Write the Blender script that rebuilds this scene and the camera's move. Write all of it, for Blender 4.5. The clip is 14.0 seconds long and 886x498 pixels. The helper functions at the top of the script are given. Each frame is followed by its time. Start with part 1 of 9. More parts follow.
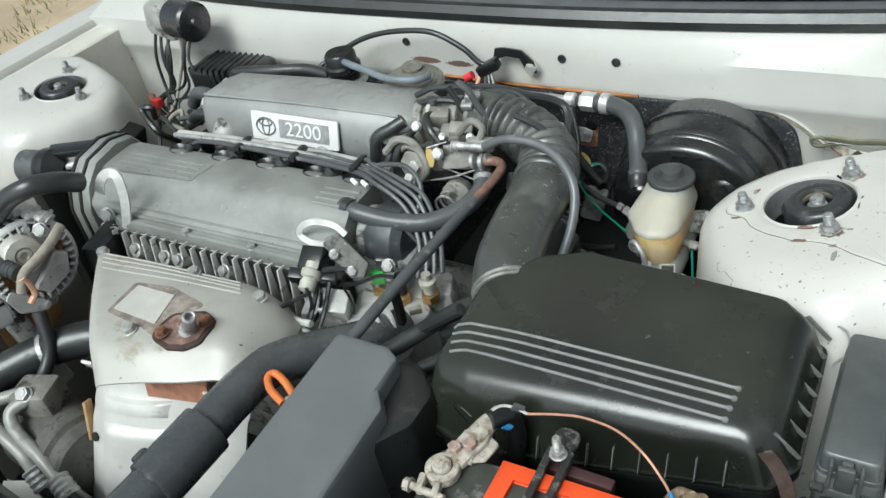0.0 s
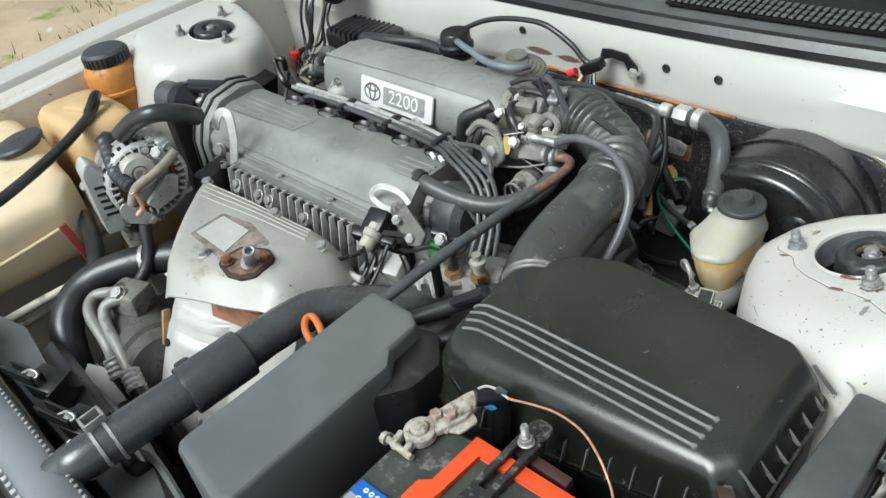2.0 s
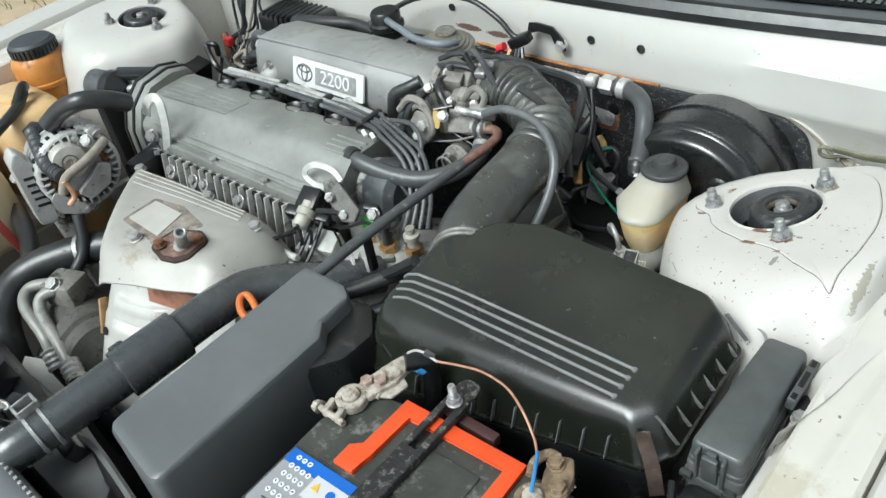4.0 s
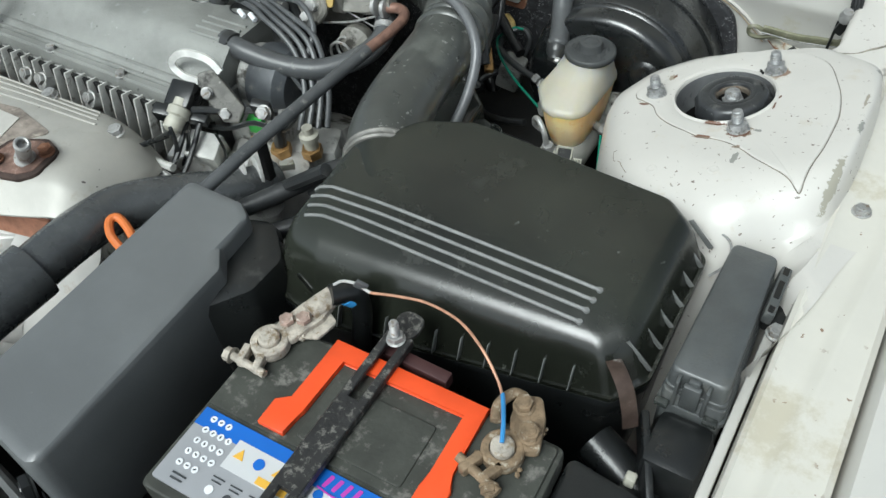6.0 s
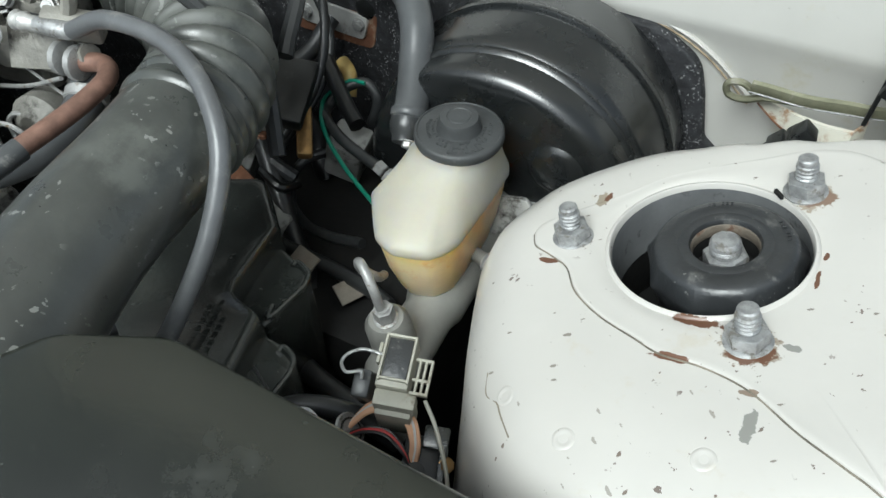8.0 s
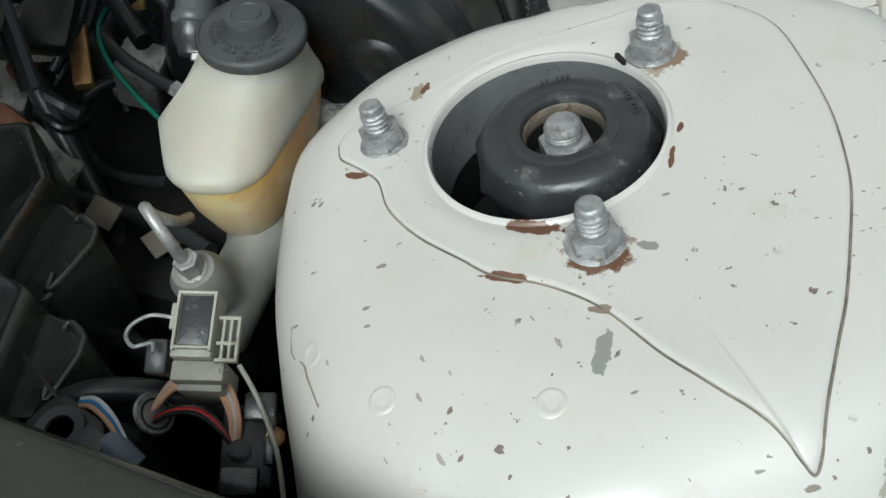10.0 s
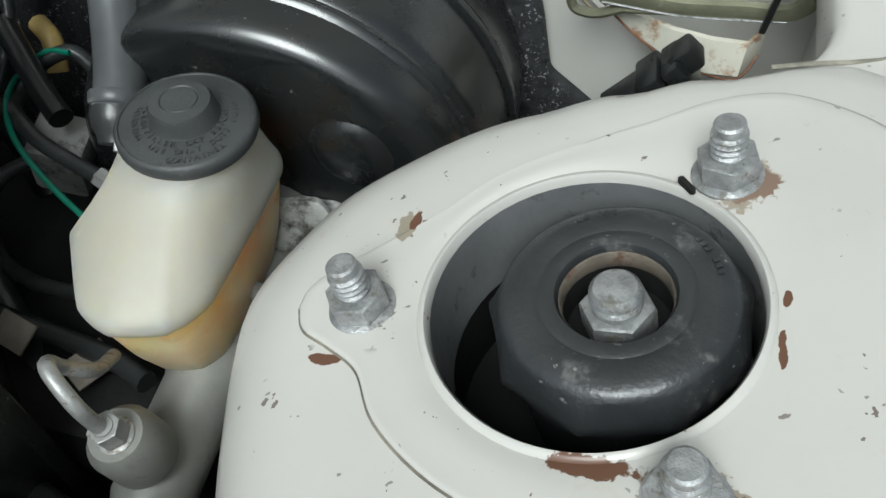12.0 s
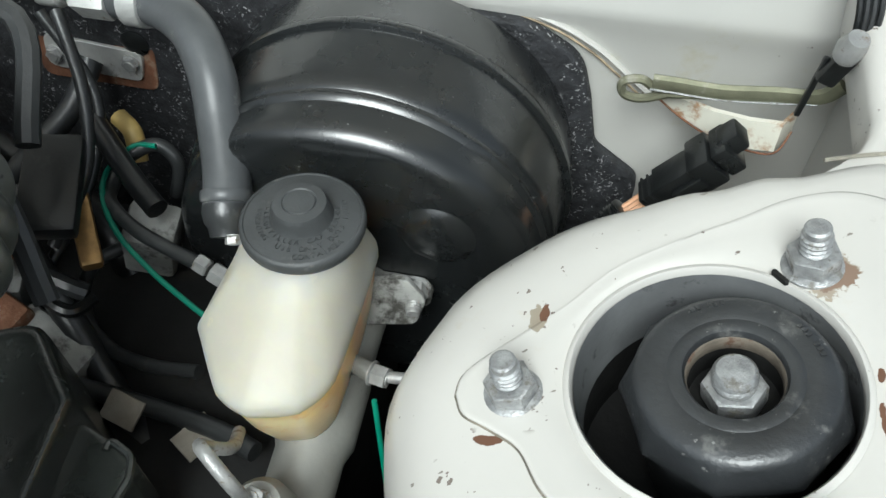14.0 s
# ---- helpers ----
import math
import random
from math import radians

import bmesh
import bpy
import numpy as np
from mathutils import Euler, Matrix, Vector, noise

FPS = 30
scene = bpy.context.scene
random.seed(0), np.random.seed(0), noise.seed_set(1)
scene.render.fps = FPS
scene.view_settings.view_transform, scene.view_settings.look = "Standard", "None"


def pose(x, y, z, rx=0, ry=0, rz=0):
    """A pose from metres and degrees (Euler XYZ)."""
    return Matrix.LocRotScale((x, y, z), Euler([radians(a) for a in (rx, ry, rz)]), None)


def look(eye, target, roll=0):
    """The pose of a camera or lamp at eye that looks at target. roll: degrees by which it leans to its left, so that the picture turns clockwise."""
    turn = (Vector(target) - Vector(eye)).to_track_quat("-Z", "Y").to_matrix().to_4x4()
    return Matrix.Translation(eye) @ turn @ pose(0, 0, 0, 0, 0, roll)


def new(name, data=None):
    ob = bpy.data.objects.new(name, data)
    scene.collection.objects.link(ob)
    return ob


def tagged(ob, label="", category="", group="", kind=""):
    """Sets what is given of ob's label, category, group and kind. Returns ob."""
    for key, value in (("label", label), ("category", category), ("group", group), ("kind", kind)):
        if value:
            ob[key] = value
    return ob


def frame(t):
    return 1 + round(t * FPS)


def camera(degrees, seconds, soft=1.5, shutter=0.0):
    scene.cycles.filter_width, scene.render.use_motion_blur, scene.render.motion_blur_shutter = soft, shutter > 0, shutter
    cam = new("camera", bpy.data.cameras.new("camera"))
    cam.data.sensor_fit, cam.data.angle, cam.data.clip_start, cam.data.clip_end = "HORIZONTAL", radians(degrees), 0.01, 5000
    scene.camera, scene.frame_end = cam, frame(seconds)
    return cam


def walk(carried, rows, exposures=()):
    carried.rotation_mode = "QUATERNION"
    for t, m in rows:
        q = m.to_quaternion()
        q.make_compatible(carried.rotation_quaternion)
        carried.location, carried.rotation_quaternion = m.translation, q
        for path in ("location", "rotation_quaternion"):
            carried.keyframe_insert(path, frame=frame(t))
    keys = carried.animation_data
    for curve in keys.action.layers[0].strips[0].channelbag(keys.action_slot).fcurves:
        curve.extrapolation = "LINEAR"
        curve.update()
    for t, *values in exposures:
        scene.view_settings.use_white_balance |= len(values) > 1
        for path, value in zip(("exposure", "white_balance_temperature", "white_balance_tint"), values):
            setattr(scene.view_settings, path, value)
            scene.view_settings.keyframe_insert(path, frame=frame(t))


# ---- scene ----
from mathutils.bvhtree import BVHTree
cam = camera(57.8, 14.0)
PATH = [
    (0, (0.605, -0.71, 1.405), (-0.354, 0.551, 0.184), -12.5),
    (0.5, (0.683, -0.696, 1.407), (-0.554, 0.329, 0.215), -11.7),
    (1, (0.687, -0.691, 1.407), (-0.604, 0.272, 0.221), -10.5),
    (1.5, (0.705, -0.676, 1.411), (-0.582, 0.29, 0.223), -10.0),
    (2, (0.719, -0.665, 1.407), (-0.524, 0.347, 0.212), -10.1),
    (2.5, (0.727, -0.658, 1.404), (-0.455, 0.407, 0.192), -10.0),
    (2.7, (0.732, -0.663, 1.403), (-0.439, 0.416, 0.193), -10.1),
    (4.8, (0.761, -0.654, 1.378), (-0.383, 0.365, 0.092), -11.7),
    (5, (0.755, -0.644, 1.371), (-0.376, 0.355, 0.059), -12.4),
    (5.5, (0.709, -0.637, 1.355), (-0.373, 0.309, -0.036), -12.6),
    (5.7, (0.671, -0.634, 1.352), (-0.275, 0.366, -0.098), -8.9),
    (6, (0.639, -0.622, 1.347), (-0.132, 0.48, -0.133), -4.5),
    (6.5, (0.607, -0.621, 1.359), (-0.035, 0.569, -0.115), -3.4),
    (7, (0.57, -0.597, 1.339), (-0.066, 0.605, -0.128), -2.9),
    (7.5, (0.551, -0.415, 1.25), (-0.098, 0.784, -0.213), -1.3),
    (8, (0.537, -0.262, 1.151), (-0.115, 0.927, -0.319), -1.7),
    (8.5, (0.549, -0.196, 1.097), (0.009, 0.933, -0.463), -2.4),
    (8.7, (0.554, -0.195, 1.094), (0.032, 0.918, -0.484), -2.4),
    (10.8, (0.548, -0.207, 1.098), (0.246, 0.939, -0.513), -0.8),
    (11, (0.542, -0.193, 1.095), (0.235, 0.953, -0.515), -0.8),
    (11.5, (0.531, -0.152, 1.089), (0.223, 1.003, -0.514), -0.5),
    (12, (0.518, -0.114, 1.06), (0.211, 1.049, -0.538), -0.2),
    (12.5, (0.494, -0.065, 1.054), (0.214, 1.081, -0.561), -0.5),
    (13, (0.486, -0.038, 1.054), (0.233, 1.121, -0.556), -0.2),
    (13.5, (0.476, -0.059, 1.077), (0.247, 1.112, -0.528), 0.1),
    (14, (0.47, -0.132, 1.105), (0.211, 1.097, -0.451), -0.4),
]
EXPOSURES = [(0, 0.30), (2.7, 0.36), (4.8, 0.42), (5.5, 0.42), (6.5, 0.06), (7.5, 0.32), (8.0, 0.36), (8.5, 0.20), (11, 0.03), (12, 0.08), (12.5, 0.26), (13, 0.44), (14, 0.46)]
walk(cam, [(t, look(eye, target, roll)) for t, eye, target, roll in PATH],
     [(t, s, 6050, 1) for t, s in EXPOSURES])

# ---- light: bright overcast sky ----
world = bpy.data.worlds.new("sky")
scene.world = world
world.use_nodes = True
wn = world.node_tree
wn.nodes.clear()
sky = wn.nodes.new("ShaderNodeTexSky")
sky.sky_type = "NISHITA"
sky.sun_disc = False
sky.sun_elevation, sky.sun_rotation = radians(52), radians(185)
sky.air_density, sky.dust_density, sky.ozone_density = 0.5, 2.5, 0.4
bg = wn.nodes.new("ShaderNodeBackground")
bg.inputs["Strength"].default_value = 0.13
wout = wn.nodes.new("ShaderNodeOutputWorld")
haze = wn.nodes.new("ShaderNodeHueSaturation")
haze.inputs["Saturation"].default_value = 0.3
wn.links.new(sky.outputs["Color"], haze.inputs["Color"])
wn.links.new(haze.outputs["Color"], bg.inputs["Color"])
wn.links.new(bg.outputs["Background"], wout.inputs["Surface"])
sun = bpy.data.lights.new("sun", "SUN")
sun.energy, sun.angle, sun.color = 2.5, radians(32), (1.0, 0.985, 0.96)
sun_ob = new("sun", sun)
sun_ob.matrix_world = look((-0.2, -2.4, 3.9), (0, 0, 0.8))


# ---- materials ----
def mat(name, col, rough=0.5, metal=0.0, var=0.2, scale=25, bump=0.12, bscale=260, dirt=None, amount=0.0, dscale=18,
        chip=None, chips=0.0, chipscale=140, coat=0.0, spots=(), strokes=(), spec=0.5, trans=0.0, deep=0.012):
    m = bpy.data.materials.new(name)
    m.use_nodes = True
    nt = m.node_tree
    N, L = nt.nodes, nt.links
    b = N["Principled BSDF"]
    tc = N.new("ShaderNodeTexCoord")
    P = tc.outputs["Object"]

    def nz(sc, det=6, vec=None, rough_=0.6):
        n = N.new("ShaderNodeTexNoise")
        n.inputs["Scale"].default_value, n.inputs["Detail"].default_value, n.inputs["Roughness"].default_value = sc, det, rough_
        L.new(vec or P, n.inputs["Vector"])
        return n.outputs["Fac"]

    def step(val, lo, hi):
        r = N.new("ShaderNodeMapRange")
        r.interpolation_type = "SMOOTHSTEP"
        r.inputs["From Min"].default_value, r.inputs["From Max"].default_value = lo, hi
        L.new(val, r.inputs["Value"])
        return r.outputs["Result"]

    def mixc(fac, a, bcol):
        x = N.new("ShaderNodeMix")
        x.data_type = "RGBA"
        if isinstance(fac, float):
            x.inputs["Factor"].default_value = fac
        else:
            L.new(fac, x.inputs["Factor"])
        for sock, v in ((x.inputs["A"], a), (x.inputs["B"], bcol)):
            if isinstance(v, tuple):
                sock.default_value = (*v, 1)
            else:
                L.new(v, sock)
        return x.outputs["Result"]

    def mathn(op, a, c):
        x = N.new("ShaderNodeMath")
        x.operation = op
        for i, v in enumerate((a, c)):
            if isinstance(v, (int, float)):
                x.inputs[i].default_value = v
            else:
                L.new(v, x.inputs[i])
        return x.outputs["Value"]

    broad = nz(scale)
    colour = mixc(step(broad, 0.3, 0.7), tuple(c * (1 - var) for c in col), tuple(min(1, c * (1 + var * 0.6)) for c in col))
    rgh = mathn("ADD", rough - 0.1, mathn("MULTIPLY", nz(scale * 3), 0.2))
    met = None
    if dirt:
        f = step(nz(dscale, 9, None, 0.7), 0.62 - 0.25 * amount, 0.72 - 0.2 * amount)
        colour = mixc(f, colour, dirt)
        rgh = mathn("ADD", rgh, mathn("MULTIPLY", f, 0.25))
        if metal:
            met = mathn("MULTIPLY", mathn("SUBTRACT", 1.0, f), metal)
    if chip:
        f = mathn("MULTIPLY", step(nz(chipscale, 3), 0.73 - 0.09 * chips, 0.745 - 0.09 * chips), step(nz(chipscale / 7, 2), 0.47, 0.56))
        colour = mixc(f, colour, chip)
    for ang, dens, c in strokes:
        mp = N.new("ShaderNodeMapping")
        mp.vector_type = "TEXTURE"
        mp.inputs["Rotation"].default_value = (0.3, 0.2, radians(ang))
        mp.inputs["Scale"].default_value = (1.0, 0.34, 0.6)
        L.new(P, mp.inputs["Vector"])
        v = N.new("ShaderNodeTexVoronoi")
        v.inputs["Scale"].default_value = 105
        L.new(mp.outputs["Vector"], v.inputs["Vector"])
        sp = N.new("ShaderNodeSeparateColor")
        L.new(v.outputs["Color"], sp.inputs["Color"])
        size = mathn("MULTIPLY", mathn("MULTIPLY", mathn("MAXIMUM", mathn("SUBTRACT", sp.outputs["Red"], 1.0 - dens), 0.0), 0.27 / dens), step(nz(11 + ang * 0.02, 2), 0.42, 0.62))
        d = mathn("ADD", v.outputs["Distance"], mathn("MULTIPLY", mathn("SUBTRACT", nz(600, 5), 0.5), 0.46))
        colour = mixc(step(mathn("SUBTRACT", size, d), 0.0, 0.03), colour, c)
    for (sx, sy, sz), (rx, ry, rz), c in spots:
        mp = N.new("ShaderNodeMapping")
        mp.vector_type = "TEXTURE"
        mp.inputs["Location"].default_value = (sx, sy, sz)
        mp.inputs["Scale"].default_value = (rx, ry, rz)
        L.new(P, mp.inputs["Vector"])
        ln = N.new("ShaderNodeVectorMath")
        ln.operation = "LENGTH"
        L.new(mp.outputs["Vector"], ln.inputs[0])
        d = mathn("ADD", ln.outputs["Value"], mathn("MULTIPLY", mathn("SUBTRACT", nz(260, 5), 0.5), 1.6))
        colour = mixc(step(d, 1.0, 0.9), colour, c)
    L.new(colour, b.inputs["Base Color"])
    L.new(rgh, b.inputs["Roughness"])
    if met is None:
        b.inputs["Metallic"].default_value = metal
    else:
        L.new(met, b.inputs["Metallic"])
    b.inputs["Specular IOR Level"].default_value = spec
    b.inputs["Coat Weight"].default_value = coat
    b.inputs["Coat Roughness"].default_value = 0.12
    if trans:
        b.inputs["Subsurface Weight"].default_value = trans
        b.inputs["Subsurface Radius"].default_value = (deep, deep * 0.8, deep * 0.45)
        b.inputs["Subsurface Scale"].default_value = 1.0
    if bump:
        bp = N.new("ShaderNodeBump")
        bp.inputs["Strength"].default_value = bump
        bp.inputs["Distance"].default_value = 0.002
        L.new(nz(bscale, 4), bp.inputs["Height"])
        L.new(bp.outputs["Normal"], b.inputs["Normal"])
    return m


RUST, PRIMER = (0.13, 0.062, 0.036), (0.25, 0.25, 0.23)
PAINT = mat("white_paint", (0.525, 0.515, 0.482), 0.38, var=0.05, scale=9, bump=0.03, bscale=120, coat=0.25,
            dirt=(0.50, 0.48, 0.40), amount=0.12, dscale=14, chip=(0.16, 0.13, 0.11), chips=0.35)
RAIL_PAINT = mat("stained_white_paint", (0.59, 0.572, 0.515), 0.40, var=0.06, scale=9, bump=0.03, bscale=120, coat=0.2,
                 dirt=(0.49, 0.455, 0.365), amount=0.32, dscale=9, chip=(0.22, 0.15, 0.10), chips=0.7, chipscale=110)
BRONZE = mat("browned_spring_steel", (0.12, 0.085, 0.07), 0.38, metal=0.5, var=0.3, scale=60, bump=0.1, dirt=(0.30, 0.29, 0.27), amount=0.2, dscale=60)
TOWER_PAINT = mat("worn_white_paint", (0.565, 0.548, 0.512), 0.36, var=0.05, scale=9, bump=0.04, bscale=90, coat=0.3,
                  dirt=(0.53, 0.495, 0.43), amount=0.14, dscale=22, chip=(0.17, 0.14, 0.12), chips=0.62, chipscale=190,
                  strokes=[(35, 0.24, (0.22, 0.20, 0.17)), (-40, 0.19, (0.31, 0.29, 0.255)), (80, 0.15, (0.17, 0.135, 0.11))],
                  spots=[((0.553, -0.047, 0.894), (0.0116, 0.0110, 0.012), (0.30, 0.26, 0.21)), ((0.553, -0.0480, 0.894), (0.0098, 0.0094, 0.012), RUST),
                         ((0.559, 0.048, 0.896), (0.0104, 0.0098, 0.012), (0.33, 0.28, 0.22)), ((0.561, 0.047, 0.897), (0.0078, 0.0066, 0.010), (0.22, 0.15, 0.11)),
                         ((0.532, -0.0400, 0.889), (0.0105, 0.0030, 0.008), RUST), ((0.470, 0.026, 0.874), (0.0029, 0.0074, 0.008), (0.30, 0.26, 0.20)), ((0.472, 0.029, 0.874), (0.0015, 0.0041, 0.008), RUST),
                         ((0.561, -0.083, 0.896), (0.0026, 0.0082, 0.02), PRIMER), ((0.568, -0.044, 0.897), (0.0034, 0.0018, 0.01), PRIMER),
                         ((0.527, -0.061, 0.888), (0.0082, 0.0016, 0.01), RUST), ((0.570, -0.005, 0.899), (0.0011, 0.0049, 0.01), RUST), ((0.571, 0.010, 0.899), (0.0010, 0.0025, 0.01), RUST),
                         ((0.558, -0.069, 0.895), (0.0041, 0.0013, 0.01), (0.22, 0.17, 0.13)), ((0.460, -0.020, 0.871), (0.0049, 0.0018, 0.01), RUST),
                         ((0.638, -0.085, 0.897), (0.0040, 0.026, 0.03), (0.33, 0.315, 0.26)), ((0.641, -0.024, 0.897), (0.0030, 0.010, 0.03), PRIMER), ((0.637, 0.015, 0.897), (0.0016, 0.014, 0.03), (0.30, 0.27, 0.22)), ((0.640, 0.068, 0.897), (0.0050, 0.006, 0.03), PRIMER)])
BLACK = mat("black_plastic", (0.011, 0.0122, 0.0124), 0.30, spec=0.6, var=0.35, scale=14, bump=0.10, bscale=420, dirt=(0.04, 0.04, 0.037), amount=0.05, dscale=30)
BLACK_GLOSS = mat("black_plastic_polished", (0.0165, 0.0187, 0.0138), 0.25, spec=0.75, var=0.45, scale=9, bump=0.05, bscale=500, dirt=(0.022, 0.024, 0.019), amount=0.12, dscale=16, chip=(0.08, 0.085, 0.075), chips=0.22, chipscale=120)
GREY_COVER = mat("faded_grey_plastic", (0.130, 0.138, 0.141), 0.36, spec=0.9, var=0.12, scale=12, bump=0.10, bscale=600, chip=(0.14, 0.145, 0.145), chips=0.3, chipscale=70)
RUBBER = mat("black_rubber", (0.030, 0.0318, 0.0325), 0.34, spec=0.65, var=0.3, scale=30, bump=0.15, bscale=200, dirt=(0.07, 0.07, 0.066), amount=0.08, dscale=40)
HOSE = mat("scuffed_hose_rubber", (0.062, 0.066, 0.061), 0.30, spec=0.7, var=0.3, scale=16, bump=0.10, bscale=160, dirt=(0.095, 0.10, 0.09), amount=0.55, dscale=13, chip=(0.22, 0.225, 0.21), chips=0.95, chipscale=120, strokes=[(20, 0.2, (0.13, 0.135, 0.125)), (75, 0.22, (0.17, 0.175, 0.165)), (95, 0.16, (0.022, 0.024, 0.022))])
LABEL_PALE = mat("pale_print_panel", (0.58, 0.59, 0.60), 0.4, var=0.04, bump=0)
FIN = mat("bright_fin_casting", (0.56, 0.56, 0.53), 0.5, metal=0.15, var=0.2, scale=40, bump=0.3, bscale=300, dirt=(0.20, 0.19, 0.17), amount=0.3, dscale=40)
ZINC = mat("pale_zinc_plating", (0.38, 0.385, 0.385), 0.34, metal=0.5, var=0.35, scale=150, bump=0.3, bscale=900, dirt=(0.16, 0.15, 0.13), amount=0.4, dscale=170)
SLEEVE_TAN = mat("tan_stained_sleeve", (0.17, 0.145, 0.115), 0.6, metal=0.2, var=0.35, scale=70, bump=0.2, dirt=(0.10, 0.055, 0.035), amount=0.3, dscale=70)
# Grey puts shade on the painted well wall; also the collar's own grey.
WELL_GREY = mat("grey_collar_and_well_shade", (0.15, 0.155, 0.158), 0.5, var=0.2, scale=40, bump=0.1, dirt=(0.06, 0.06, 0.06), amount=0.2, dscale=60)
MOUNT_RUBBER = mat("dusty_strut_rubber", (0.028, 0.030, 0.032), 0.34, spec=0.8, var=0.3, scale=40, bump=0.18, bscale=300, dirt=(0.10, 0.10, 0.095), amount=0.24, dscale=60, chip=(0.20, 0.20, 0.19), chips=0.7, chipscale=420)
CAST_SMOOTH = mat("smooth_dull_casting", (0.29, 0.288, 0.265), 0.45, metal=0.15, var=0.15, scale=30, bump=0.08, bscale=300, dirt=(0.20, 0.195, 0.18), amount=0.25, dscale=30)
GRIMY = mat("oily_grey_casting", (0.26, 0.252, 0.225), 0.5, metal=0.15, var=0.35, scale=28, bump=0.4, bscale=260, dirt=(0.045, 0.042, 0.035), amount=0.4, dscale=30, chip=(0.34, 0.33, 0.30), chips=0.6, chipscale=110)
RAD_PANEL = mat("blue_grey_panel", (0.20, 0.21, 0.225), 0.34, var=0.15, scale=10, bump=0.08, bscale=300, chip=(0.05, 0.05, 0.05), chips=0.3, chipscale=60)
COOLANT = mat("polished_coolant_hose", (0.054, 0.058, 0.060), 0.27, spec=0.8, var=0.25, scale=20, bump=0.08, bscale=200, chip=(0.10, 0.10, 0.10), chips=0.4, chipscale=60)
# For the unseen sheet under the hood; its tone sets reflections in the bay.
HOOD_BOUNCE = mat("pale_hood_bounce", (0.62, 0.62, 0.60), 0.9, var=0.2, scale=30, bump=0.3, bscale=200)
GREY_RUBBER = mat("grey_rubber", (0.078, 0.082, 0.085), 0.36, var=0.2, scale=30, bump=0.1, bscale=150, dirt=(0.2, 0.2, 0.19), amount=0.15, dscale=50)
# One black for grimy parts and for painted shade in deep recesses.
DEEP = mat("grime_and_shade_black", (0.0105, 0.0105, 0.010), 0.7, spec=0.35, var=0.4, scale=18, bump=0.3, bscale=90, dirt=(0.03, 0.027, 0.022), amount=0.2)
ALU = mat("cast_aluminium", (0.52, 0.52, 0.50), 0.5, metal=0.3, var=0.2, scale=16, bump=0.4, bscale=420, dirt=(0.27, 0.265, 0.25), amount=0.3, dscale=24, chip=(0.10, 0.095, 0.085), chips=0.4, chipscale=90)
ALU_DARK = mat("grimy_aluminium", (0.42, 0.42, 0.40), 0.55, metal=0.25, var=0.3, scale=22, bump=0.35, bscale=260, dirt=(0.05, 0.047, 0.04), amount=0.5, dscale=25)
VALVE_GREY = mat("grey_cast_cover", (0.262, 0.268, 0.252), 0.48, metal=0.2, var=0.3, scale=9, bump=0.5, bscale=700, dirt=(0.33, 0.34, 0.33), amount=0.06, dscale=34, chip=(0.10, 0.10, 0.095), chips=0.5, chipscale=90, strokes=[(80, 0.14, (0.40, 0.405, 0.39)), (60, 0.10, (0.13, 0.13, 0.12))])
SHIELD = mat("aluminised_steel", (0.44, 0.43, 0.395), 0.52, metal=0.22, var=0.12, scale=9, bump=0.12, bscale=160, dirt=(0.30, 0.27, 0.21), amount=0.25, dscale=14,
             chip=(0.06, 0.055, 0.05), chips=0.55, chipscale=120)
SILVER = mat("bright_steel", (0.60, 0.60, 0.58), 0.45, metal=0.5, var=0.15, scale=60, bump=0.2, bscale=300, dirt=(0.30, 0.27, 0.23), amount=0.25, dscale=90)
STEEL = mat("weathered_zinc_steel", (0.42, 0.42, 0.41), 0.45, metal=0.5, var=0.25, scale=70, bump=0.25, bscale=400, dirt=(0.17, 0.13, 0.09), amount=0.3, dscale=110)
RUSTY = mat("rusty_steel", (0.20, 0.09, 0.05), 0.8, metal=0.2, var=0.4, scale=60, bump=0.4, bscale=300, dirt=(0.28, 0.20, 0.14), amount=0.3, dscale=60)
COPPER = mat("copper_pipe", (0.25, 0.145, 0.11), 0.5, metal=0.35, var=0.3, scale=80, bump=0.1)
BRASS = mat("brass", (0.45, 0.28, 0.12), 0.42, metal=0.8, var=0.3, scale=90, bump=0.1)
CORRODED = mat("corroded_lead", (0.46, 0.42, 0.36), 0.75, metal=0.2, var=0.35, scale=110, bump=0.7, bscale=260, dirt=(0.22, 0.17, 0.11), amount=0.45, dscale=120)
CORRODED_BROWN = mat("corroded_brass_clamp", (0.26, 0.19, 0.12), 0.7, metal=0.35, var=0.35, scale=110, bump=0.6, bscale=260, dirt=(0.42, 0.38, 0.30), amount=0.3, dscale=120)
ORANGE = mat("orange_plastic", (0.80, 0.085, 0.018), 0.38, var=0.08, scale=30, bump=0.05)
ORANGE_LOOP = mat("orange_handle", (0.62, 0.17, 0.04), 0.45, var=0.15, scale=60, bump=0.05)
BATTERY_TOP = mat("dusty_battery_case", (0.046, 0.049, 0.041), 0.6, var=0.3, scale=30, bump=0.2, bscale=300, dirt=(0.16, 0.155, 0.14), amount=0.35, dscale=45)
LABEL_SILVER = mat("silver_label", (0.40, 0.41, 0.43), 0.35, metal=0.3, var=0.06, scale=20, bump=0.03)
LABEL_BLUE = mat("blue_label", (0.015, 0.13, 0.52), 0.35, var=0.08, scale=20, bump=0.03)
LABEL_WHITE = mat("white_print", (0.78, 0.80, 0.82), 0.4, var=0.04, bump=0)
LABEL_YELLOW = mat("yellow_print", (0.80, 0.46, 0.06), 0.4, var=0.05, bump=0)
